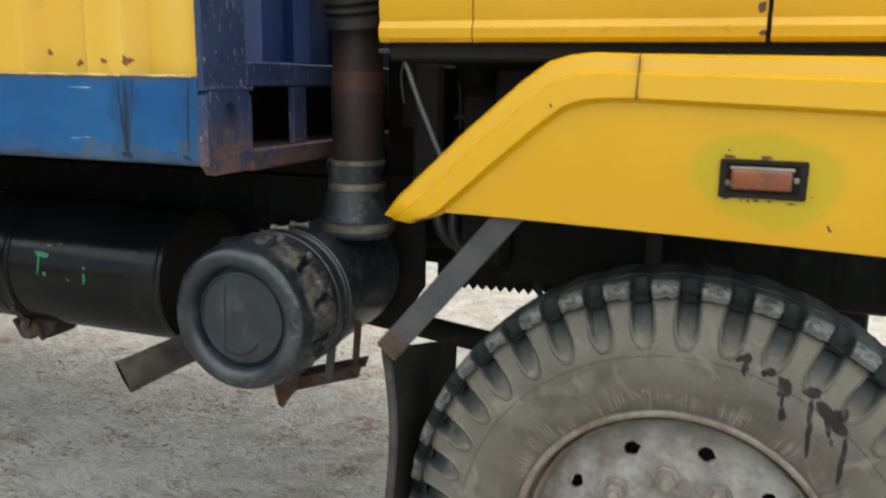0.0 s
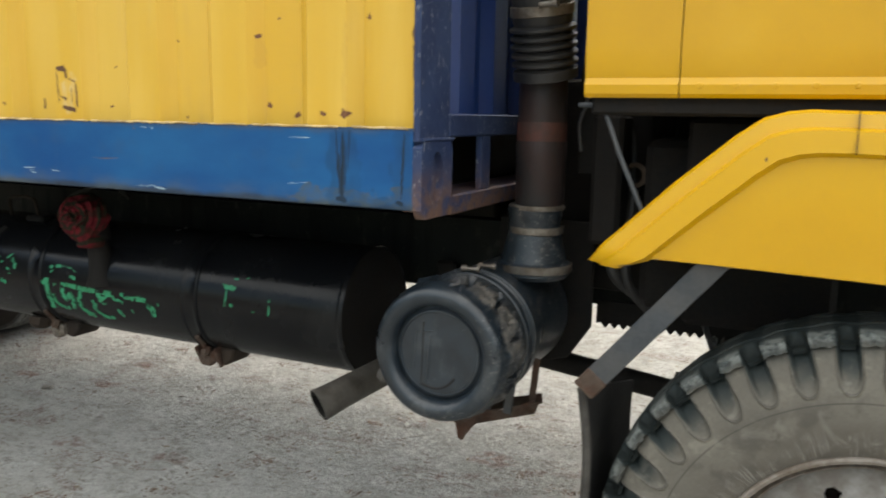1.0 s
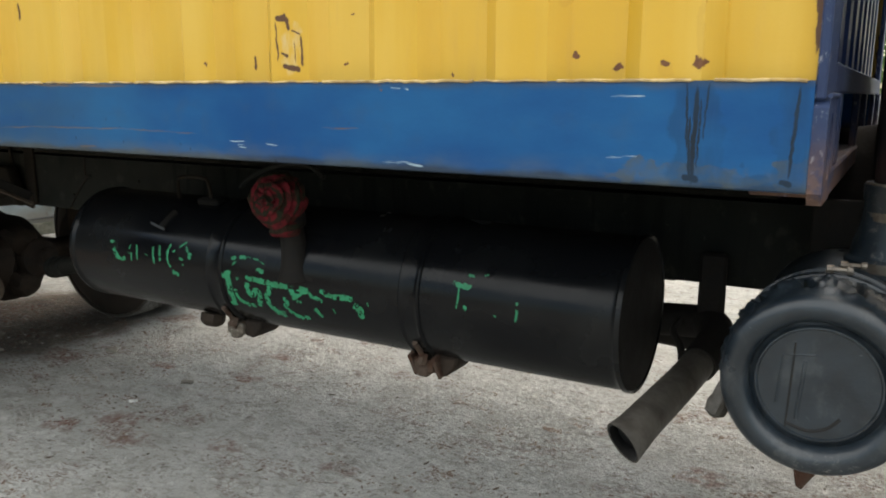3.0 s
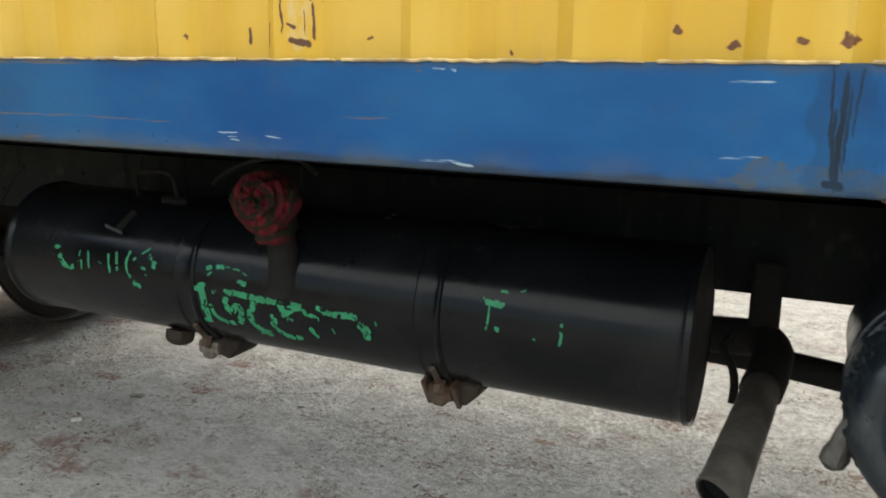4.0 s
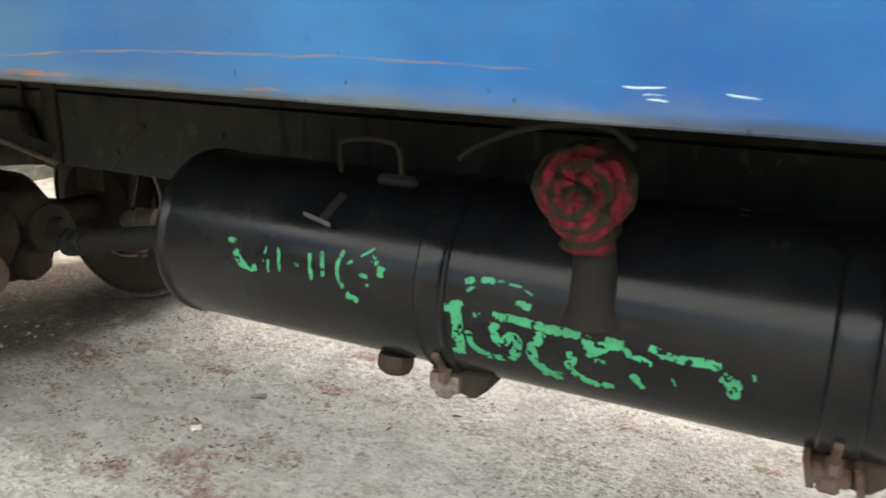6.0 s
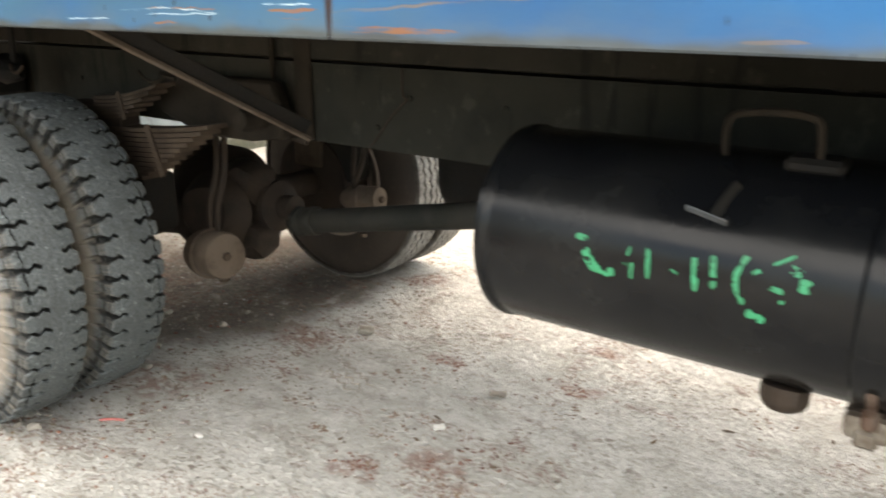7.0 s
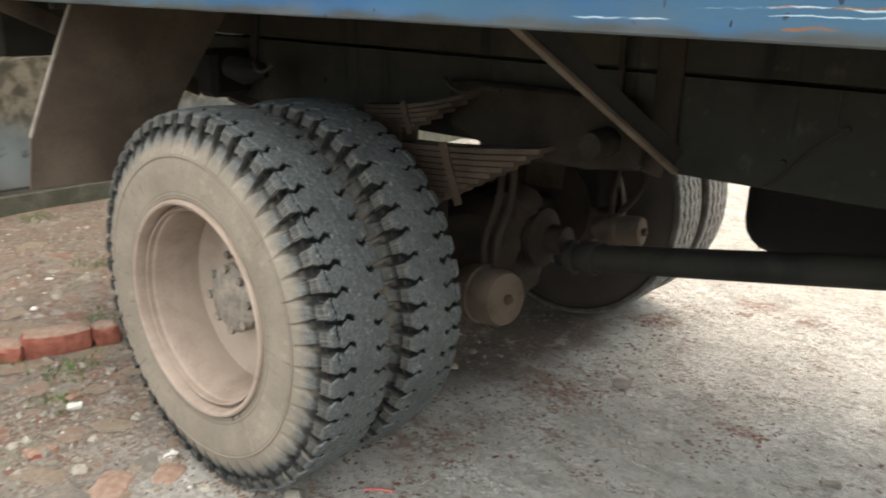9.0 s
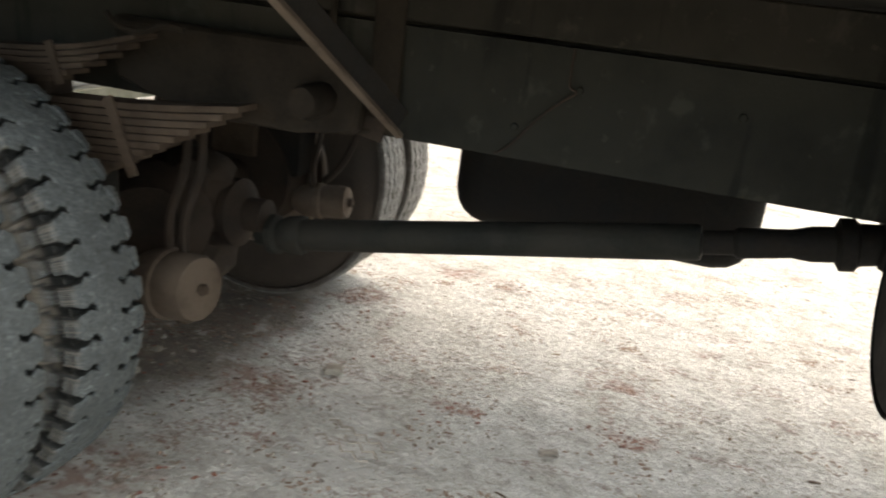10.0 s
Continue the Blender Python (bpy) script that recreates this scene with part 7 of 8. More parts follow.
def make_fender():
    st = [((0.372, 1.200), (0.440, 1.191), None), ((0.399, 1.235), (0.494, 1.216), (0.496, 1.2150)), ((0.538, 1.370), (0.600, 1.314), (0.60, 1.2135)), ((0.642, 1.461), (0.685, 1.388), (0.685, 1.2115)),
          ((0.688, 1.494), (0.722, 1.416), (0.725, 1.2105)), ((0.728, 1.506), (0.755, 1.427), (0.755, 1.2095)), ((0.768, 1.510), (0.790, 1.431), (0.790, 1.209)), ((0.843, 1.508), (0.843, 1.4315), (0.843, 1.2075)),
          ((0.846, 1.508), (0.846, 1.4315), (0.846, 1.2075)), ((1.05, 1.506), (1.05, 1.425), (1.05, 1.2015)), ((1.25, 1.504), (1.25, 1.418), (1.25, 1.195)), ((1.75, 1.498), (1.75, 1.405), (1.75, 1.180))]
    bm = bmesh.new()
    cols = []
    for top, cre, low in st:
        low = low or cre
        tip = low == cre
        def at(f, y):
            return (top[0] + (cre[0] - top[0]) * f, y, top[1] + (cre[1] - top[1]) * f)
        col = [(top[0], 0.42, top[1] - 0.008), (top[0], 0.10, top[1]), (top[0], 0.060, top[1] - 0.001), at(0.08, 0.050), at(0.40, 0.045), at(0.47, 0.032), at(0.97, 0.029), at(1.0, 0.035),
               (cre[0] + 0.004, 0.045, cre[1] - 0.006 if not tip else cre[1]), ((cre[0] + low[0]) / 2, 0.043, (cre[1] + low[1]) / 2), (low[0], 0.045, low[1]), (low[0], 0.050, low[1] - (0.002 if not tip else 0)), (low[0], 0.075, low[1])]
        if top[0] in (0.843, 0.846):
            col[1:8] = [(x, y + 0.002, z) for x, y, z in col[1:8]]
        cols.append([bm.verts.new(p) for p in col])
    for a, b in zip(cols, cols[1:]):
        for k in range(len(a) - 1):
            bm.faces.new((a[k], b[k], b[k + 1], a[k + 1]))
    bmesh.ops.remove_doubles(bm, verts=bm.verts, dist=0.0004)
    fender = part("fender", bm, M_CAB, truck, "glossy yellow front fender with a chipped lip", smooth=24)
    mod = fender.modifiers.new("thickness", "SOLIDIFY")
    mod.thickness, mod.offset = 0.003, -1.0
    part("fender_seam", bar((0.8445, 0.052, 1.505), (0.8445, 0.028, 1.433), 0.0014, 0.014, (0, 1, 0.3), 0), M_RUSTY, fender)
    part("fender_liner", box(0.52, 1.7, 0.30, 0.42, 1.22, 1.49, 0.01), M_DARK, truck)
    # indicator: dark rusty frame round a cracked amber lens
    x0, x1, z0, z1 = 0.986, 1.120, 1.276, 1.339
    fr = box(x0, x1, 0.036, 0.047, z1 - 0.009, z1, 0.002)
    box(x0, x1, 0.036, 0.047, z0, z0 + 0.009, 0.002, bm=fr)
    box(x0, x0 + 0.011, 0.036, 0.047, z0 + 0.007, z1 - 0.007, 0.002, bm=fr)
    box(x1 - 0.013, x1, 0.036, 0.047, z0 + 0.007, z1 - 0.007, 0.002, bm=fr)
    lamp = part("indicator_lamp", fr, M_DARK, fender, "dark rusty indicator frame")
    part("lamp_back", box(x0 + 0.005, x1 - 0.005, 0.0415, 0.046, z0 + 0.005, z1 - 0.005), M_DARK, lamp)
    part("lens", box(x0 + 0.018, x1 - 0.022, 0.032, 0.043, z0 + 0.013, z1 - 0.015, 0.006, 3), M_AMBER, lamp, "cracked amber lens")
    part("lens_rim", box(x0 + 0.016, x1 - 0.020, 0.033, 0.042, z1 - 0.0165, z1 - 0.0115, 0.0018, 2), M_EDGE, lamp, "pale crazed lens rim")
    part("lens_screw", lathe([(0.005, 0), (0.005, 0.004), (0, 0.005)], axis_to((x1 - 0.016, 0.041, 1.308), (0, -1, 0)), 8), M_CLAMP, lamp)
    part("lens_screw", lathe([(0.005, 0), (0.005, 0.004), (0, 0.005)], axis_to((x0 + 0.014, 0.041, 1.300), (0, -1, 0)), 8), M_CLAMP, lamp)
    # grey stay from the fender down to the flap, with a rusted foot
    stay = part("fender_stay", bar((0.386, 0.072, 0.930), (0.640, 0.072, 1.235), 0.050, 0.006, (0, 1, 0)), M_STRUT, truck, "grey flat steel fender stay")
    part("stay_foot", bar((0.371, 0.069, 0.912), (0.402, 0.069, 0.949), 0.052, 0.010, (0, 1, 0), 0.003), M_RUSTY, stay, "rusted stay foot")
    # front mud flap: a hanging sheet with a curled near edge
    pts = np.zeros((15, 12, 3))
    for i in range(15):
        for k in range(12):
            u, w = i / 14, k / 11
            y = 0.086 + 0.33 * u
            x = 0.350 + 0.050 * u + 0.012 * math.exp(-u * 9) * math.sin(w * 2.5 + 0.6) + 0.008 * math.sin(w * 5 + u * 3) + 0.022 * w
            pts[i, k] = (x, y - 0.02 * w * math.exp(-u * 6), 0.914 - 0.075 * u * (1 - w) - 0.47 * w)
    flap = part("mud_flap", grid_mesh("mud_flap", pts), M_FLAP_F, truck, "black hanging rubber mud flap")
    solid = flap.modifiers.new("thickness", "SOLIDIFY")
    solid.thickness = 0.008
    part("flap_edge", tube([tuple(pts[0, k] + np.array((0.008, -0.004, 0))) for k in range(12)], 0.010, 8, 2), M_FLAPLIP, flap, "grey worn flap edge")
    # hoses and brackets in the dark behind the fender
    part("hose", tube([(0.30, 0.62, 1.30), (0.29, 0.58, 1.18), (0.31, 0.56, 1.08), (0.36, 0.60, 1.02)], 0.016, 10), M_BLACK, truck)
    part("hose", tube([(0.34, 0.62, 1.30), (0.34, 0.58, 1.16), (0.345, 0.57, 1.06), (0.40, 0.60, 0.98)], 0.014, 10), M_BLACK, truck)
    part("hose", tube([(0.52, 0.70, 0.98), (0.56, 0.68, 0.88), (0.60, 0.70, 0.78)], 0.008, 8), M_BLACK, truck)
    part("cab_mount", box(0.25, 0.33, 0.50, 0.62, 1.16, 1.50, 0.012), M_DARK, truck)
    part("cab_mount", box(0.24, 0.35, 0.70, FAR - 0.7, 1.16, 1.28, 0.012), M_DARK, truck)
    plate = bmesh.new()
    rim = [(0.200, 1.34), (0.285, 1.34), (0.292, 1.52), (0.280, 1.68), (0.208, 1.68), (0.200, 1.60)]
    prism(rim, 0.008, Matrix(((1, 0, 0, 0), (0, 0, 1, 0.555), (0, 1, 0, 0), (0, 0, 0, 1))), 0.002, plate)
    plate = part("riser_bracket", plate, M_DARK, truck, "dark upright riser bracket")
    part("bracket_eye", lathe([(0.010, 0), (0.019, 0.0), (0.019, 0.008), (0.010, 0.008)], axis_to((0.238, 0.556, 1.645), (0, -1, 0)), 20, closed=True), M_STRUT, plate, "worn steel eye")
    part("air_line", tube([(0.225, 0.55, 1.60), (0.222, 0.54, 1.53), (0.205, 0.54, 1.47), (0.21, 0.545, 1.40)], 0.005, 8), M_STRUT, truck, "thin grey air line")
    for z, w in ((1.46, 0.05), (1.40, 0.075), (1.33, 0.045)):
        part("linkage_clamp", lathe([(w * 0.5, -0.02), (w * 0.62, -0.012), (w * 0.62, 0.012), (w * 0.5, 0.02)], axis_to((0.27, 0.60, z), (1, 0.2, 0.1)), 14, wobble=0.2, seed=z), M_AXLE, truck, "greasy clamp")
    part("linkage_rod", tube([(0.30, 0.60, 1.50), (0.33, 0.62, 1.44), (0.335, 0.63, 1.32)], 0.006, 8), M_STRUT, truck)
    part("mount_ring", lathe([(0.022, 0), (0.034, 0.0), (0.034, 0.012), (0.022, 0.012)], axis_to((0.345, 0.60, 1.34), (0, -1, 0)), 20, closed=True), M_DUSTY, truck)
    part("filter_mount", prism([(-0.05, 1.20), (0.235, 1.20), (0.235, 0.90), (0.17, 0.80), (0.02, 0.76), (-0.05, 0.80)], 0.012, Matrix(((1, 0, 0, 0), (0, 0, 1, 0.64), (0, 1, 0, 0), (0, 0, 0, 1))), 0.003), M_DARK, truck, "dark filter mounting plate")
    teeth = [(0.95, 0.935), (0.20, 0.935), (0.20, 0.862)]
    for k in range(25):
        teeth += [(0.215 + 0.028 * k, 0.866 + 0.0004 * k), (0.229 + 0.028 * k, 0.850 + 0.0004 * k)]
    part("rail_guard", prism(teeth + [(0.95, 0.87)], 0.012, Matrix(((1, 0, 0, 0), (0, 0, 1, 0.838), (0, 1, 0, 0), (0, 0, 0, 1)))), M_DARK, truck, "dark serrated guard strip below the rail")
    # added dark box stands in for the black clutter behind the riser
    part("dark_filler_box", box(0.06, 0.36, 0.76, 1.70, 0.98, 1.60, 0.03, 2), M_DARK, truck)
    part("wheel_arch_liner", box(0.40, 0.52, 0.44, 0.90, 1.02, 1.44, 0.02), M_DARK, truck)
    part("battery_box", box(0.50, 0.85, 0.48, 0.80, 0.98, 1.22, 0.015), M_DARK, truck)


def make_rear_flap():
    out = [(0.155, 1.275), (-0.008, 0.89), (-0.03, 0.735), (0.36, 0.722), (0.50, 0.98), (0.71, 1.275)]
    pts = [(y, z) for y, z in out]
    m = Matrix(((0, 0, 1, -4.935), (1, 0, 0, 0), (0, 1, 0, 0), (0, 0, 0, 1)))
    flap = part("mud_flap", prism(pts, 0.008, m, 0.001), M_FLAP, truck, "large brown dusty rear mud flap")
    part("flap_edge", tube([(-4.930, 0.150, 1.27), (-4.930, 0.07, 1.085), (-4.930, -0.010, 0.89)], 0.006, 6, 3), M_EDGE, flap, "pale frayed flap edge")
    # unseen mirrored flap, added to block light from the far rear
    far = part("mud_flap", prism([(FAR - y, z) for y, z in reversed(pts)], 0.008, m, 0.001), M_FLAP, truck, "large brown dusty rear mud flap")
    part("flap_hanger", box(-4.96, -4.93, 0.10, 0.85, 1.255, 1.282, 0.003), M_FRAME, flap)
    # dark inner arch beyond the tyres
    part("spring_shackle", lathe([(0.015, -0.10), (0.034, -0.08), (0.042, 0.0), (0.032, 0.07), (0.015, 0.10)], axis_to((-4.76, 0.64, 1.07), (1, 0.1, -0.05)), 18, wobble=0.3), M_DARK, truck, "dark greasy spring shackle")
    part("hanger_strap", bar((-4.74, 0.66, 1.05), (-4.72, 0.66, 1.27), 0.035, 0.012, (0, 1, 0)), M_DARK, truck)
    part("hanger_eye", tube([(-4.70, 0.63, 1.10), (-4.67, 0.62, 1.075), (-4.63, 0.62, 1.075), (-4.60, 0.63, 1.10)], 0.006, 8), M_DUSTY, truck)
    part("tail_lamp_bracket", box(-5.9, -5.85, 0.3, 0.85, 1.05, 1.28, 0.01), M_FRAME, truck)


def make_far_side():
    part("reserve_tank", box(-3.365, -2.475, 1.47, 2.05, 0.560, 1.02, 0.11, 4), M_DARK, truck, "dark tank on the opposite side")


make_cab()
make_fender()
make_rear_flap()
make_far_side()


# ---------------------------------------------------------------- loose things on the ground
def rough_block(lx, ly, lz, seed, cuts=3, amp=0.12):
    bm = bmesh.new()
    bmesh.ops.create_cube(bm, size=1.0)
    bmesh.ops.subdivide_edges(bm, edges=bm.edges[:], cuts=cuts, use_grid_fill=True)
    for v in bm.verts:
        p = v.co.copy()
        edge = max(abs(p.x), abs(p.y), abs(p.z))
        k = 1 - 0.10 * (sorted((abs(p.x), abs(p.y), abs(p.z)))[1] > 0.45)
        v.co = Vector((p.x * lx, p.y * ly, (p.z + 0.5) * lz)) * k
        v.co += Vector([amp * min(lx, ly, lz) * noise.noise((p.x * 3 + seed, p.y * 3, p.z * 3 + j * 7)) for j in range(3)])
    return bm


def drop(name, label, category, bm, mat, x, y, turn=0.0, group="", sink=0.004, smooth=40):
    ob = part(name, bm, mat, None, smooth=smooth)
    ob.matrix_basis = Matrix.Translation((x, y, ground_height(x, y) - sink)) @ Matrix.Rotation(radians(turn), 4, "Z")
    return tagged(ob, label, category, group)


def make_bricks():
    g = "broken bricks beside the rear wheel"
    drop("brick", "broken red brick with a pale dusty top lying in dirt", "brick", rough_block(0.25, 0.115, 0.088, 1.0), M_BRICK, -5.416, 0.186, 71, g)
    drop("brick", "red brick stump beside the longer brick", "brick", rough_block(0.125, 0.095, 0.072, 5.0), M_BRICK, -5.475, 0.030, 48, g)
    drop("brick", "brown brick stump near the tyre", "brick", rough_block(0.10, 0.09, 0.085, 9.0), M_BRICK, -5.35, 0.345, 75, g)
    random.seed(21)
    for x, y, s in ((-4.78, -0.38, 0.10), (-4.42, -0.12, 0.11), (-4.36, 0.02, 0.09), (-4.75, -0.17, 0.07), (-5.2, -0.55, 0.08), (-4.95, -0.28, 0.06), (-4.3, -0.42, 0.08), (-4.1, -0.2, 0.06), (-5.0, 0.05, 0.05), (-5.25, 0.25, 0.05), (-4.6, -0.55, 0.09)):
        drop("brick_piece", "flat worn brick fragment trodden into the soil", "brick", rough_block(s * 1.3, s, 0.03, x * 3, 3, 0.35), M_BRICK, x, y, random.uniform(0, 180), "brick fragments", 0.0255)
    for x, y, s in ((-4.93, 0.02, 0.035), (-4.44, 0.08, 0.03), (-5.6, -0.1, 0.02), (-5.9, 0.3, 0.025), (-6.2, 0.5, 0.022), (-2.95, 1.0, 0.028), (-4.25, 0.18, 0.02), (-3.55, 0.5, 0.018), (-2.92, 1.31, 0.02)):
        drop("white_shard", "small white chip lying on the dirt", "shard", rough_block(s * 1.4, s, s * 0.35, y * 7, 2, 0.3), M_WHITE, x, y, random.uniform(0, 180), "white chips", 0.001)
    drop("plastic_strip", "thin pink plastic strip on the dirt", "litter", tube([(-0.04, 0, 0.006), (0, 0.003, 0.008), (0.042, 0, 0.006)], 0.0045, 8), M_PINK, -3.864, 0.382, 36)
    drop("clod", "pale grey lump of plaster on the dirt", "stone", rough_block(0.055, 0.03, 0.016, 3.3, 3, 0.5), M_HUB, -2.916, 1.305, 20, "clods", 0.002)
    drop("clod", "grey stone lying on the dirt", "stone", rough_block(0.06, 0.045, 0.03, 7.3, 3, 0.3), M_SOIL_BITS, -3.68, 1.45, 20, "clods", 0.004)


def scatter(name, label, mat, count, area, size, seed, flat=0.5, long=1.4, reject=None, heaps=None):
    """Many loose bits in one mesh: squashed, turned tetra-like chips."""
    rng = random.Random(seed)
    verts, faces = [], []
    base = [(math.cos(k * 1.2566), math.sin(k * 1.2566), 0.0) for k in range(5)] + [(0.55 * math.cos(k * 1.2566 + 0.6), 0.55 * math.sin(k * 1.2566 + 0.6), 0.85) for k in range(5)] + [(0, 0, 1)]
    tri = [(k, (k + 1) % 5, 5 + k) for k in range(5)] + [((k + 1) % 5, 5 + (k + 1) % 5, 5 + k) for k in range(5)] + [(5 + k, 5 + (k + 1) % 5, 10) for k in range(5)]
    x0, x1, y0, y1 = area
    made = 0
    while made < count:
        if heaps:
            hx, hy, hr = heaps[rng.randrange(len(heaps))]
            x, y = hx + rng.gauss(0, hr * 1.3), hy + rng.gauss(0, hr * 0.7)
        else:
            x, y = rng.uniform(x0, x1), rng.uniform(y0, y1)
        if reject and rng.random() < reject(x, y):
            made += 0.25
            continue
        made += 1
        s = size * (0.35 + 1.3 * rng.random() ** 3)
        a, e = rng.uniform(0, 6.28), rng.uniform(1.0, long)
        c, w = math.cos(a), math.sin(a)
        z = ground_height(x, y)
        o = len(verts)
        for bx, by, bz in base:
            px, py = bx * s * e * rng.uniform(0.7, 1.3), by * s * rng.uniform(0.7, 1.3)
            verts.append((x + px * c - py * w, y + px * w + py * c, z - 0.001 + bz * s * flat * rng.uniform(0.6, 1.3)))
        faces += [tuple(o + k for k in f) for f in tri]
    me = bpy.data.meshes.new(name)
    me.from_pydata(verts, [], faces)
    me.materials.append(mat)
    tagged(new(name, me), label, "debris", kind="stuff")


def make_grass():
    rng = random.Random(5)
    verts, faces = [], []
    for cx, cy, n, h in ((-5.22, 0.14, 70, 0.034), (-5.42, -0.02, 45, 0.028), (-5.0, 0.0, 45, 0.026), (-5.75, 0.0, 60, 0.03), (-5.6, 0.45, 40, 0.03), (-6.3, 0.75, 60, 0.025), (-6.6, 1.1, 60, 0.03), (-6.9, 0.4, 60, 0.03), (-7.3, 0.9, 50, 0.035), (-7.35, 1.5, 50, 0.035), (-5.9, -0.2, 40, 0.04)):
        for _ in range(n):
            x, y = cx + rng.gauss(0, 0.05), cy + rng.gauss(0, 0.05)
            a, l, k = rng.uniform(0, 6.28), h * rng.uniform(0.5, 1.2), rng.uniform(0.2, 0.9)
            z = ground_height(x, y) - 0.003
            dx, dy = math.cos(a), math.sin(a)
            o = len(verts)
            verts += [(x - dy * 0.003, y + dx * 0.003, z), (x + dy * 0.003, y - dx * 0.003, z), (x + dx * l * k * 0.4 + dy * 0.0025, y + dy * l * k * 0.4 - dx * 0.0025, z + l * 0.6), (x + dx * l * k, y + dy * l * k, z + l)]
            faces += [(o, o + 1, o + 2), (o, o + 2, o + 3)]
    me = bpy.data.meshes.new("grass")
    me.from_pydata(verts, [], faces)
    me.materials.append(M_LEAF)
    tagged(new("grass", me), "sparse small green weeds in the dirt", "grass", kind="stuff")


def make_tyre_print():
    """Zigzag ribs that a tyre left in the dust."""
    bm = bmesh.new()
    for lane in range(3):
        line = []
        for k in range(3 * (lane % 2), 10 - lane):
            x, y = -3.56 + 0.027 * k, 1.19 - 0.012 * k - 0.045 * lane + (0.012 if k % 2 else -0.012)
            line.append((x, y, ground_height(x, y) - 0.001))
        tube(line, 0.0045, 6, 2, bm)
    ob = part("tyre_print", bm, M_PRINT, None, smooth=60)
    tagged(ob, "zigzag tyre print pressed into pale dust", "debris", kind="stuff")


make_bricks()
make_tyre_print()
clear_rear = lambda x, y: 0.0 if noise.noise((x * 1.3, y * 1.3, 4.0)) > 0.0 else 0.8
scatter("soil_bits", "loose grey-brown soil crumbs and grit", M_SOIL_BITS, 10000, (-5.5, 2.2, -0.4, 4.2), 0.0046, 3, 0.4)
scatter("twig_litter", "dark twigs and leaf litter scattered on dirt", M_TWIGS, 3000, (-5.5, 2.2, -0.2, 4.6), 0.0060, 4, 0.22, 3.4, clear_rear)
scatter("brick_crumbs", "brick crumbs and pale chips in the soil", M_BRICK_BITS, 7500, (-7.4, -3.6, -0.9, 2.0), 0.0062, 6, 0.5, 1.5, lambda x, y: min(1, max(0, (x + 4.3) * 0.9)))
scatter("brick_crumbs", "sparse brick crumbs on packed dirt", M_BRICK_BITS, 1400, (-4.6, 1.5, 0.1, 3.0), 0.0035, 8, 0.45, 1.6, lambda x, y: 0.0 if noise.noise((x * 1.9, y * 1.9, 8.0)) > 0.15 else 0.95)
scatter("soil_lumps", "lumps of soil and small stones", M_SOIL_BITS, 900, (-7.3, -4.0, -0.9, 1.4), 0.016, 12, 0.6, 1.5, lambda x, y: min(1, max(0, (x + 4.6) * 1.2)))
scatter("trodden_rubble", "flat brick and stone pieces trodden flush into soil", M_RUBBLE, 420, (-6.8, -3.4, -0.9, 0.75), 0.062, 31, 0.045, 1.7, lambda x, y: 1.0 if x > -4.15 - 0.25 * y else 0.0)
rng = random.Random(77)
drifts = [(rng.uniform(-4.3, 1.4), rng.uniform(-0.1, 2.6), rng.uniform(0.015, 0.065)) for _ in range(110)]
drifts += [(-3.75, 1.25, 0.10), (-3.35, 1.62, 0.09), (-3.05, 1.0, 0.06), (-2.75, 0.75, 0.07), (-3.9, 0.75, 0.10), (-3.2, 2.0, 0.08)]
scatter("leaf_litter", "drifts of dry brown leaf litter on dirt", M_LITTER, 15000, (0, 1, 0, 1), 0.0056, 15, 0.22, 2.4, heaps=drifts)
scatter("brick_crumbs", "drifts of brick dust and crumbs", M_BRICK_BITS, 1800, (0, 1, 0, 1), 0.0035, 16, 0.5, 1.5, heaps=drifts[40:])
patches = [(-3.83, 1.28, 0.07), (-3.22, 1.39, 0.05), (-2.71, 1.5, 0.05), (-3.87, 2.08, 0.07), (-3.55, 2.55, 0.08), (-2.84, 0.85, 0.05), (-3.04, 0.68, 0.04), (-2.77, 0.98, 0.06), (-3.97, 0.55, 0.16), (-4.02, 0.25, 0.16)]
scatter("brick_chips", "red-brown brick chips trodden into pale dirt", M_CHIPS, 1100, (0, 1, 0, 1), 0.0062, 18, 0.25, 1.8, heaps=patches)
scatter("gravel", "fine gravel and rubble round the rear wheels", M_SOIL_BITS, 26000, (-7.4, -3.5, -0.9, 1.9), 0.0048, 17, 0.55, 1.4, lambda x, y: min(1, max(0, (x + 4.1) * 1.6)))
scatter("white_grit", "small white chips strewn over the soil", M_WHITE, 420, (-7.3, -4.2, -0.9, 1.4), 0.0065, 19, 0.5, 1.5)
make_grass()


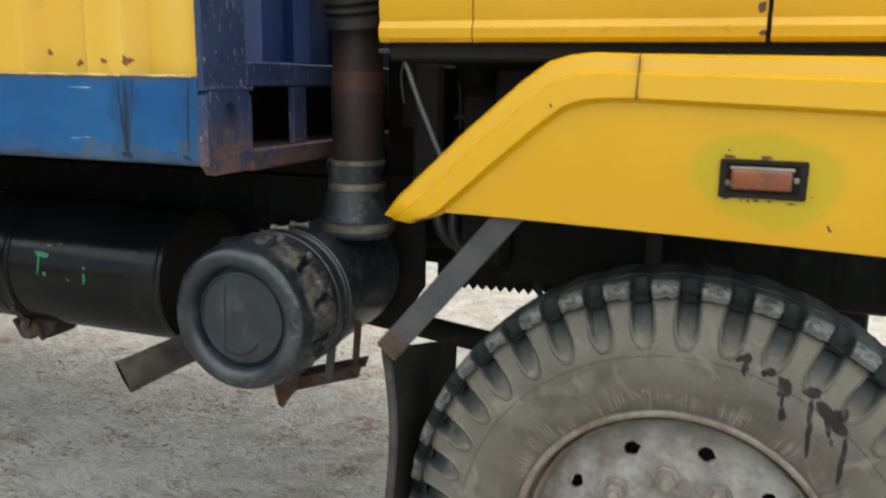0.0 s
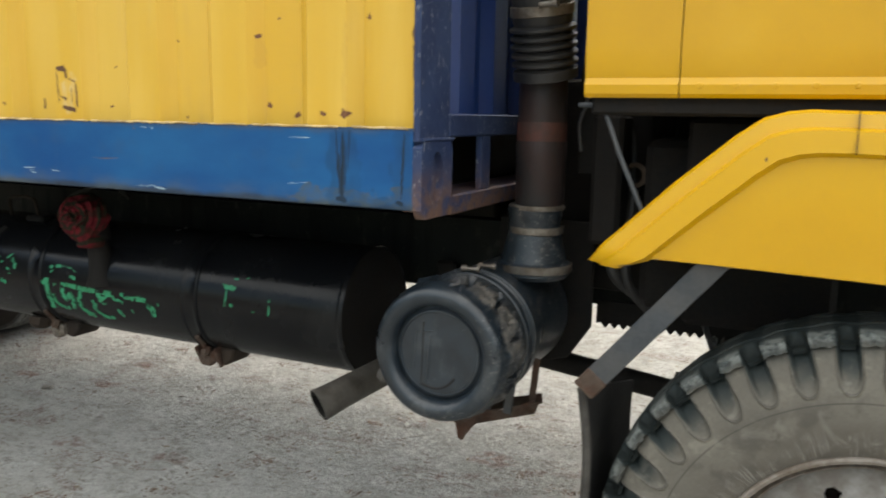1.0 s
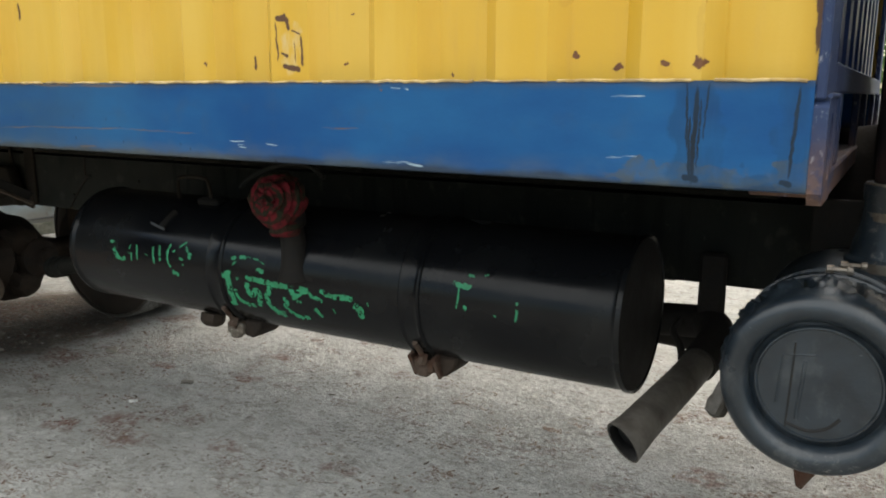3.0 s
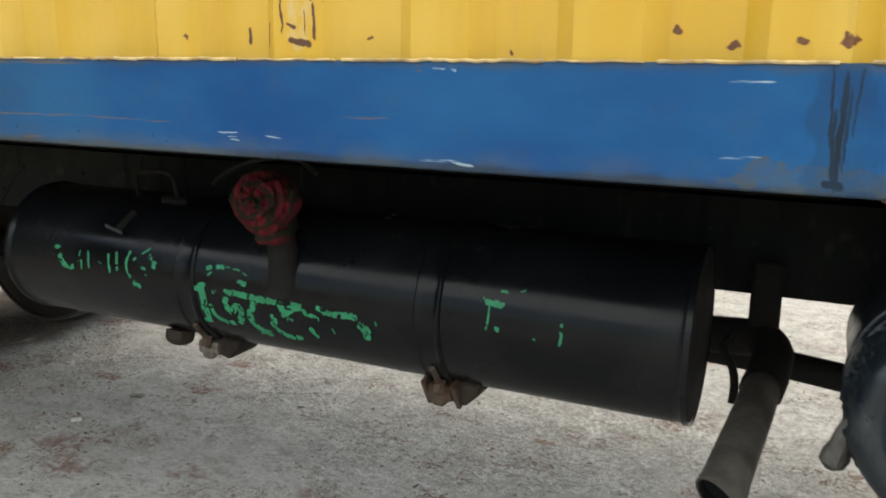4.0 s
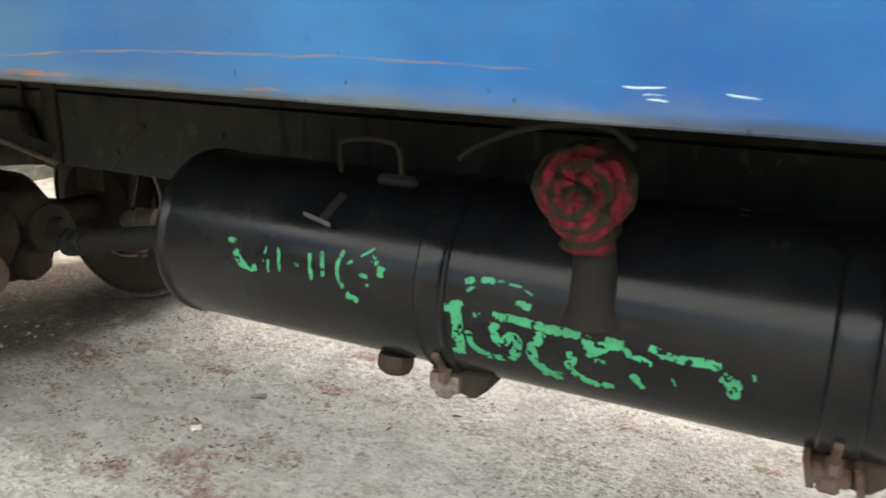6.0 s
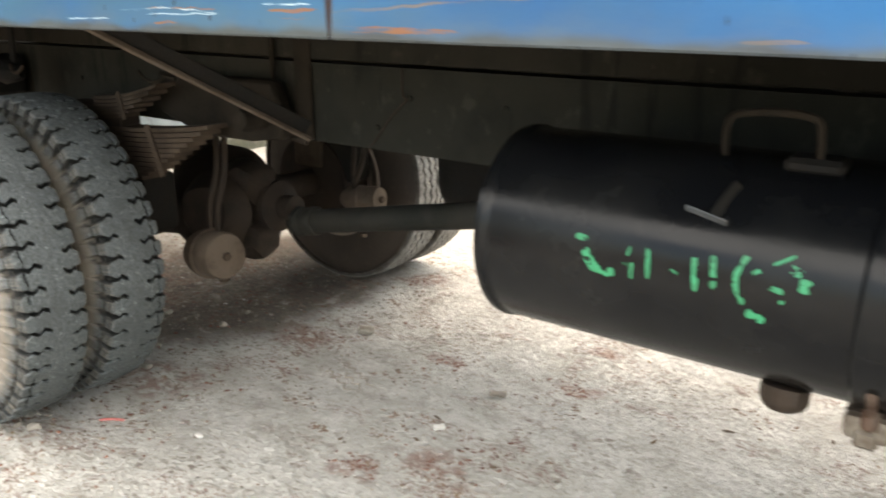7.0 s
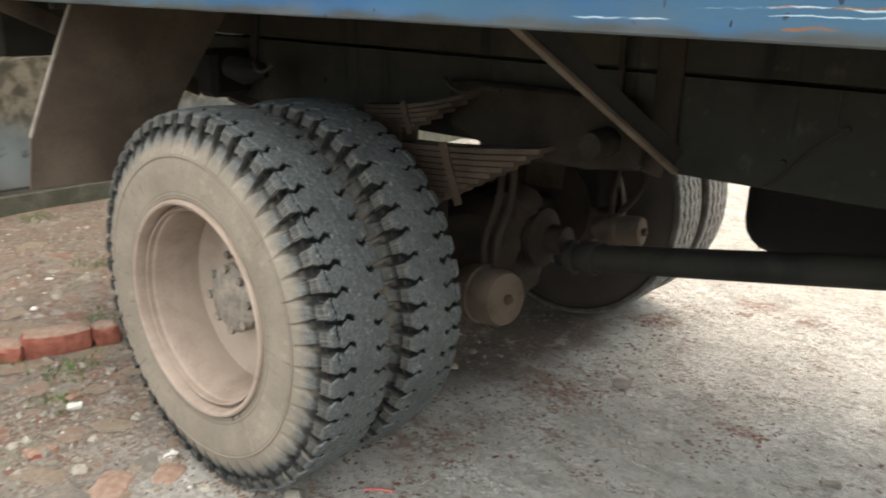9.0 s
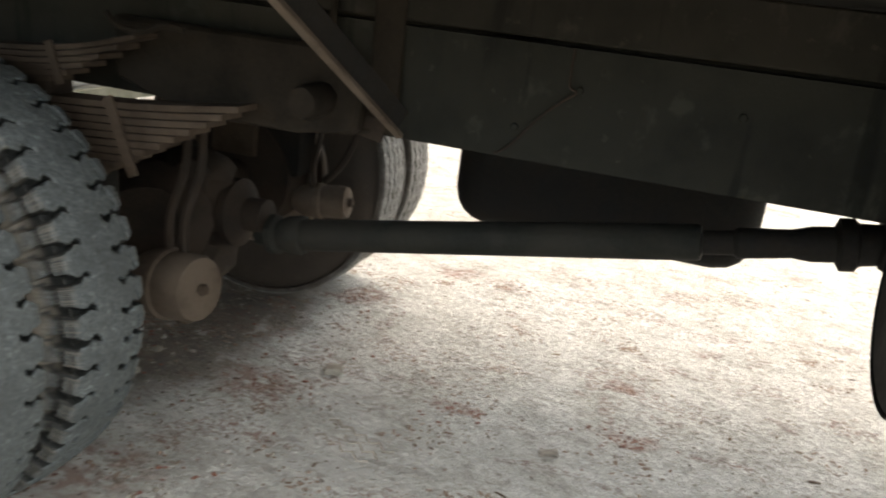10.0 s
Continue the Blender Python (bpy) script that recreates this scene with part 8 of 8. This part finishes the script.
# ---------------------------------------------------------------- trees beyond the yard
def make_tree(x, y, height, spread, seed):
    rng = random.Random(seed)
    tree = thing("tree", "leafy green tree standing beyond the yard", "tree", "trees beyond the yard", at=(x, y, -0.02))
    bm = bmesh.new()
    top = Vector((0.2 * spread * rng.uniform(-1, 1), 0, height * 0.62))
    def limb(p, q, r0, r1):
        d = (q - p).normalized()
        m = axis_to(p, d)
        lathe([(r0, 0.0), ((r0 + r1) / 2 * 1.03, (q - p).length * 0.5), (r1, (q - p).length)], m, 10, bm)
    limb(Vector((0, 0, 0)), top, 0.05 * height * 0.5, 0.02 * height * 0.5)
    tips = []
    for i in range(11):
        a = i * 2.4 + rng.uniform(-0.3, 0.3)
        p = top * rng.uniform(0.35, 1.0)
        q = p + Vector((math.cos(a) * spread * rng.uniform(0.5, 1), math.sin(a) * spread * rng.uniform(0.5, 1), height * rng.uniform(0.08, 0.34)))
        limb(p, q, 0.02 * height * 0.5, 0.006 * height * 0.5)
        tips += [p.lerp(q, 0.6), q, q + Vector((0, 0, 0.3))]
    part("trunk", bm, M_BARK, tree)
    verts, faces = [], []
    for c in tips:
        for _ in range(190):
            p = c + Vector((rng.gauss(0, 0.30), rng.gauss(0, 0.30), rng.gauss(0, 0.22))) * spread * 0.55
            s = rng.uniform(0.05, 0.11)
            u = Vector((rng.uniform(-1, 1), rng.uniform(-1, 1), rng.uniform(-0.6, 0.6))).normalized() * s
            w = u.orthogonal().normalized() * s * 0.45
            o = len(verts)
            verts += [tuple(p - u), tuple(p + w), tuple(p + u), tuple(p - w)]
            faces.append((o, o + 1, o + 2, o + 3))
    me = bpy.data.meshes.new("crown")
    me.from_pydata(verts, [], faces)
    part("crown", me, M_LEAF, tree)


for i, (x, y, h, s) in enumerate(((-9, 17, 6.0, 2.0), (-4, 19, 7.0, 2.3), (-1.2, 15.5, 5.0, 1.7), (-7, 24, 8.0, 2.6), (2.5, 20, 7.5, 2.4), (7, 17, 6.5, 2.2), (-14, 20, 7.0, 2.4), (-2.8, 26, 8.0, 2.8))):
    make_tree(x, y, h, s, 30 + i)
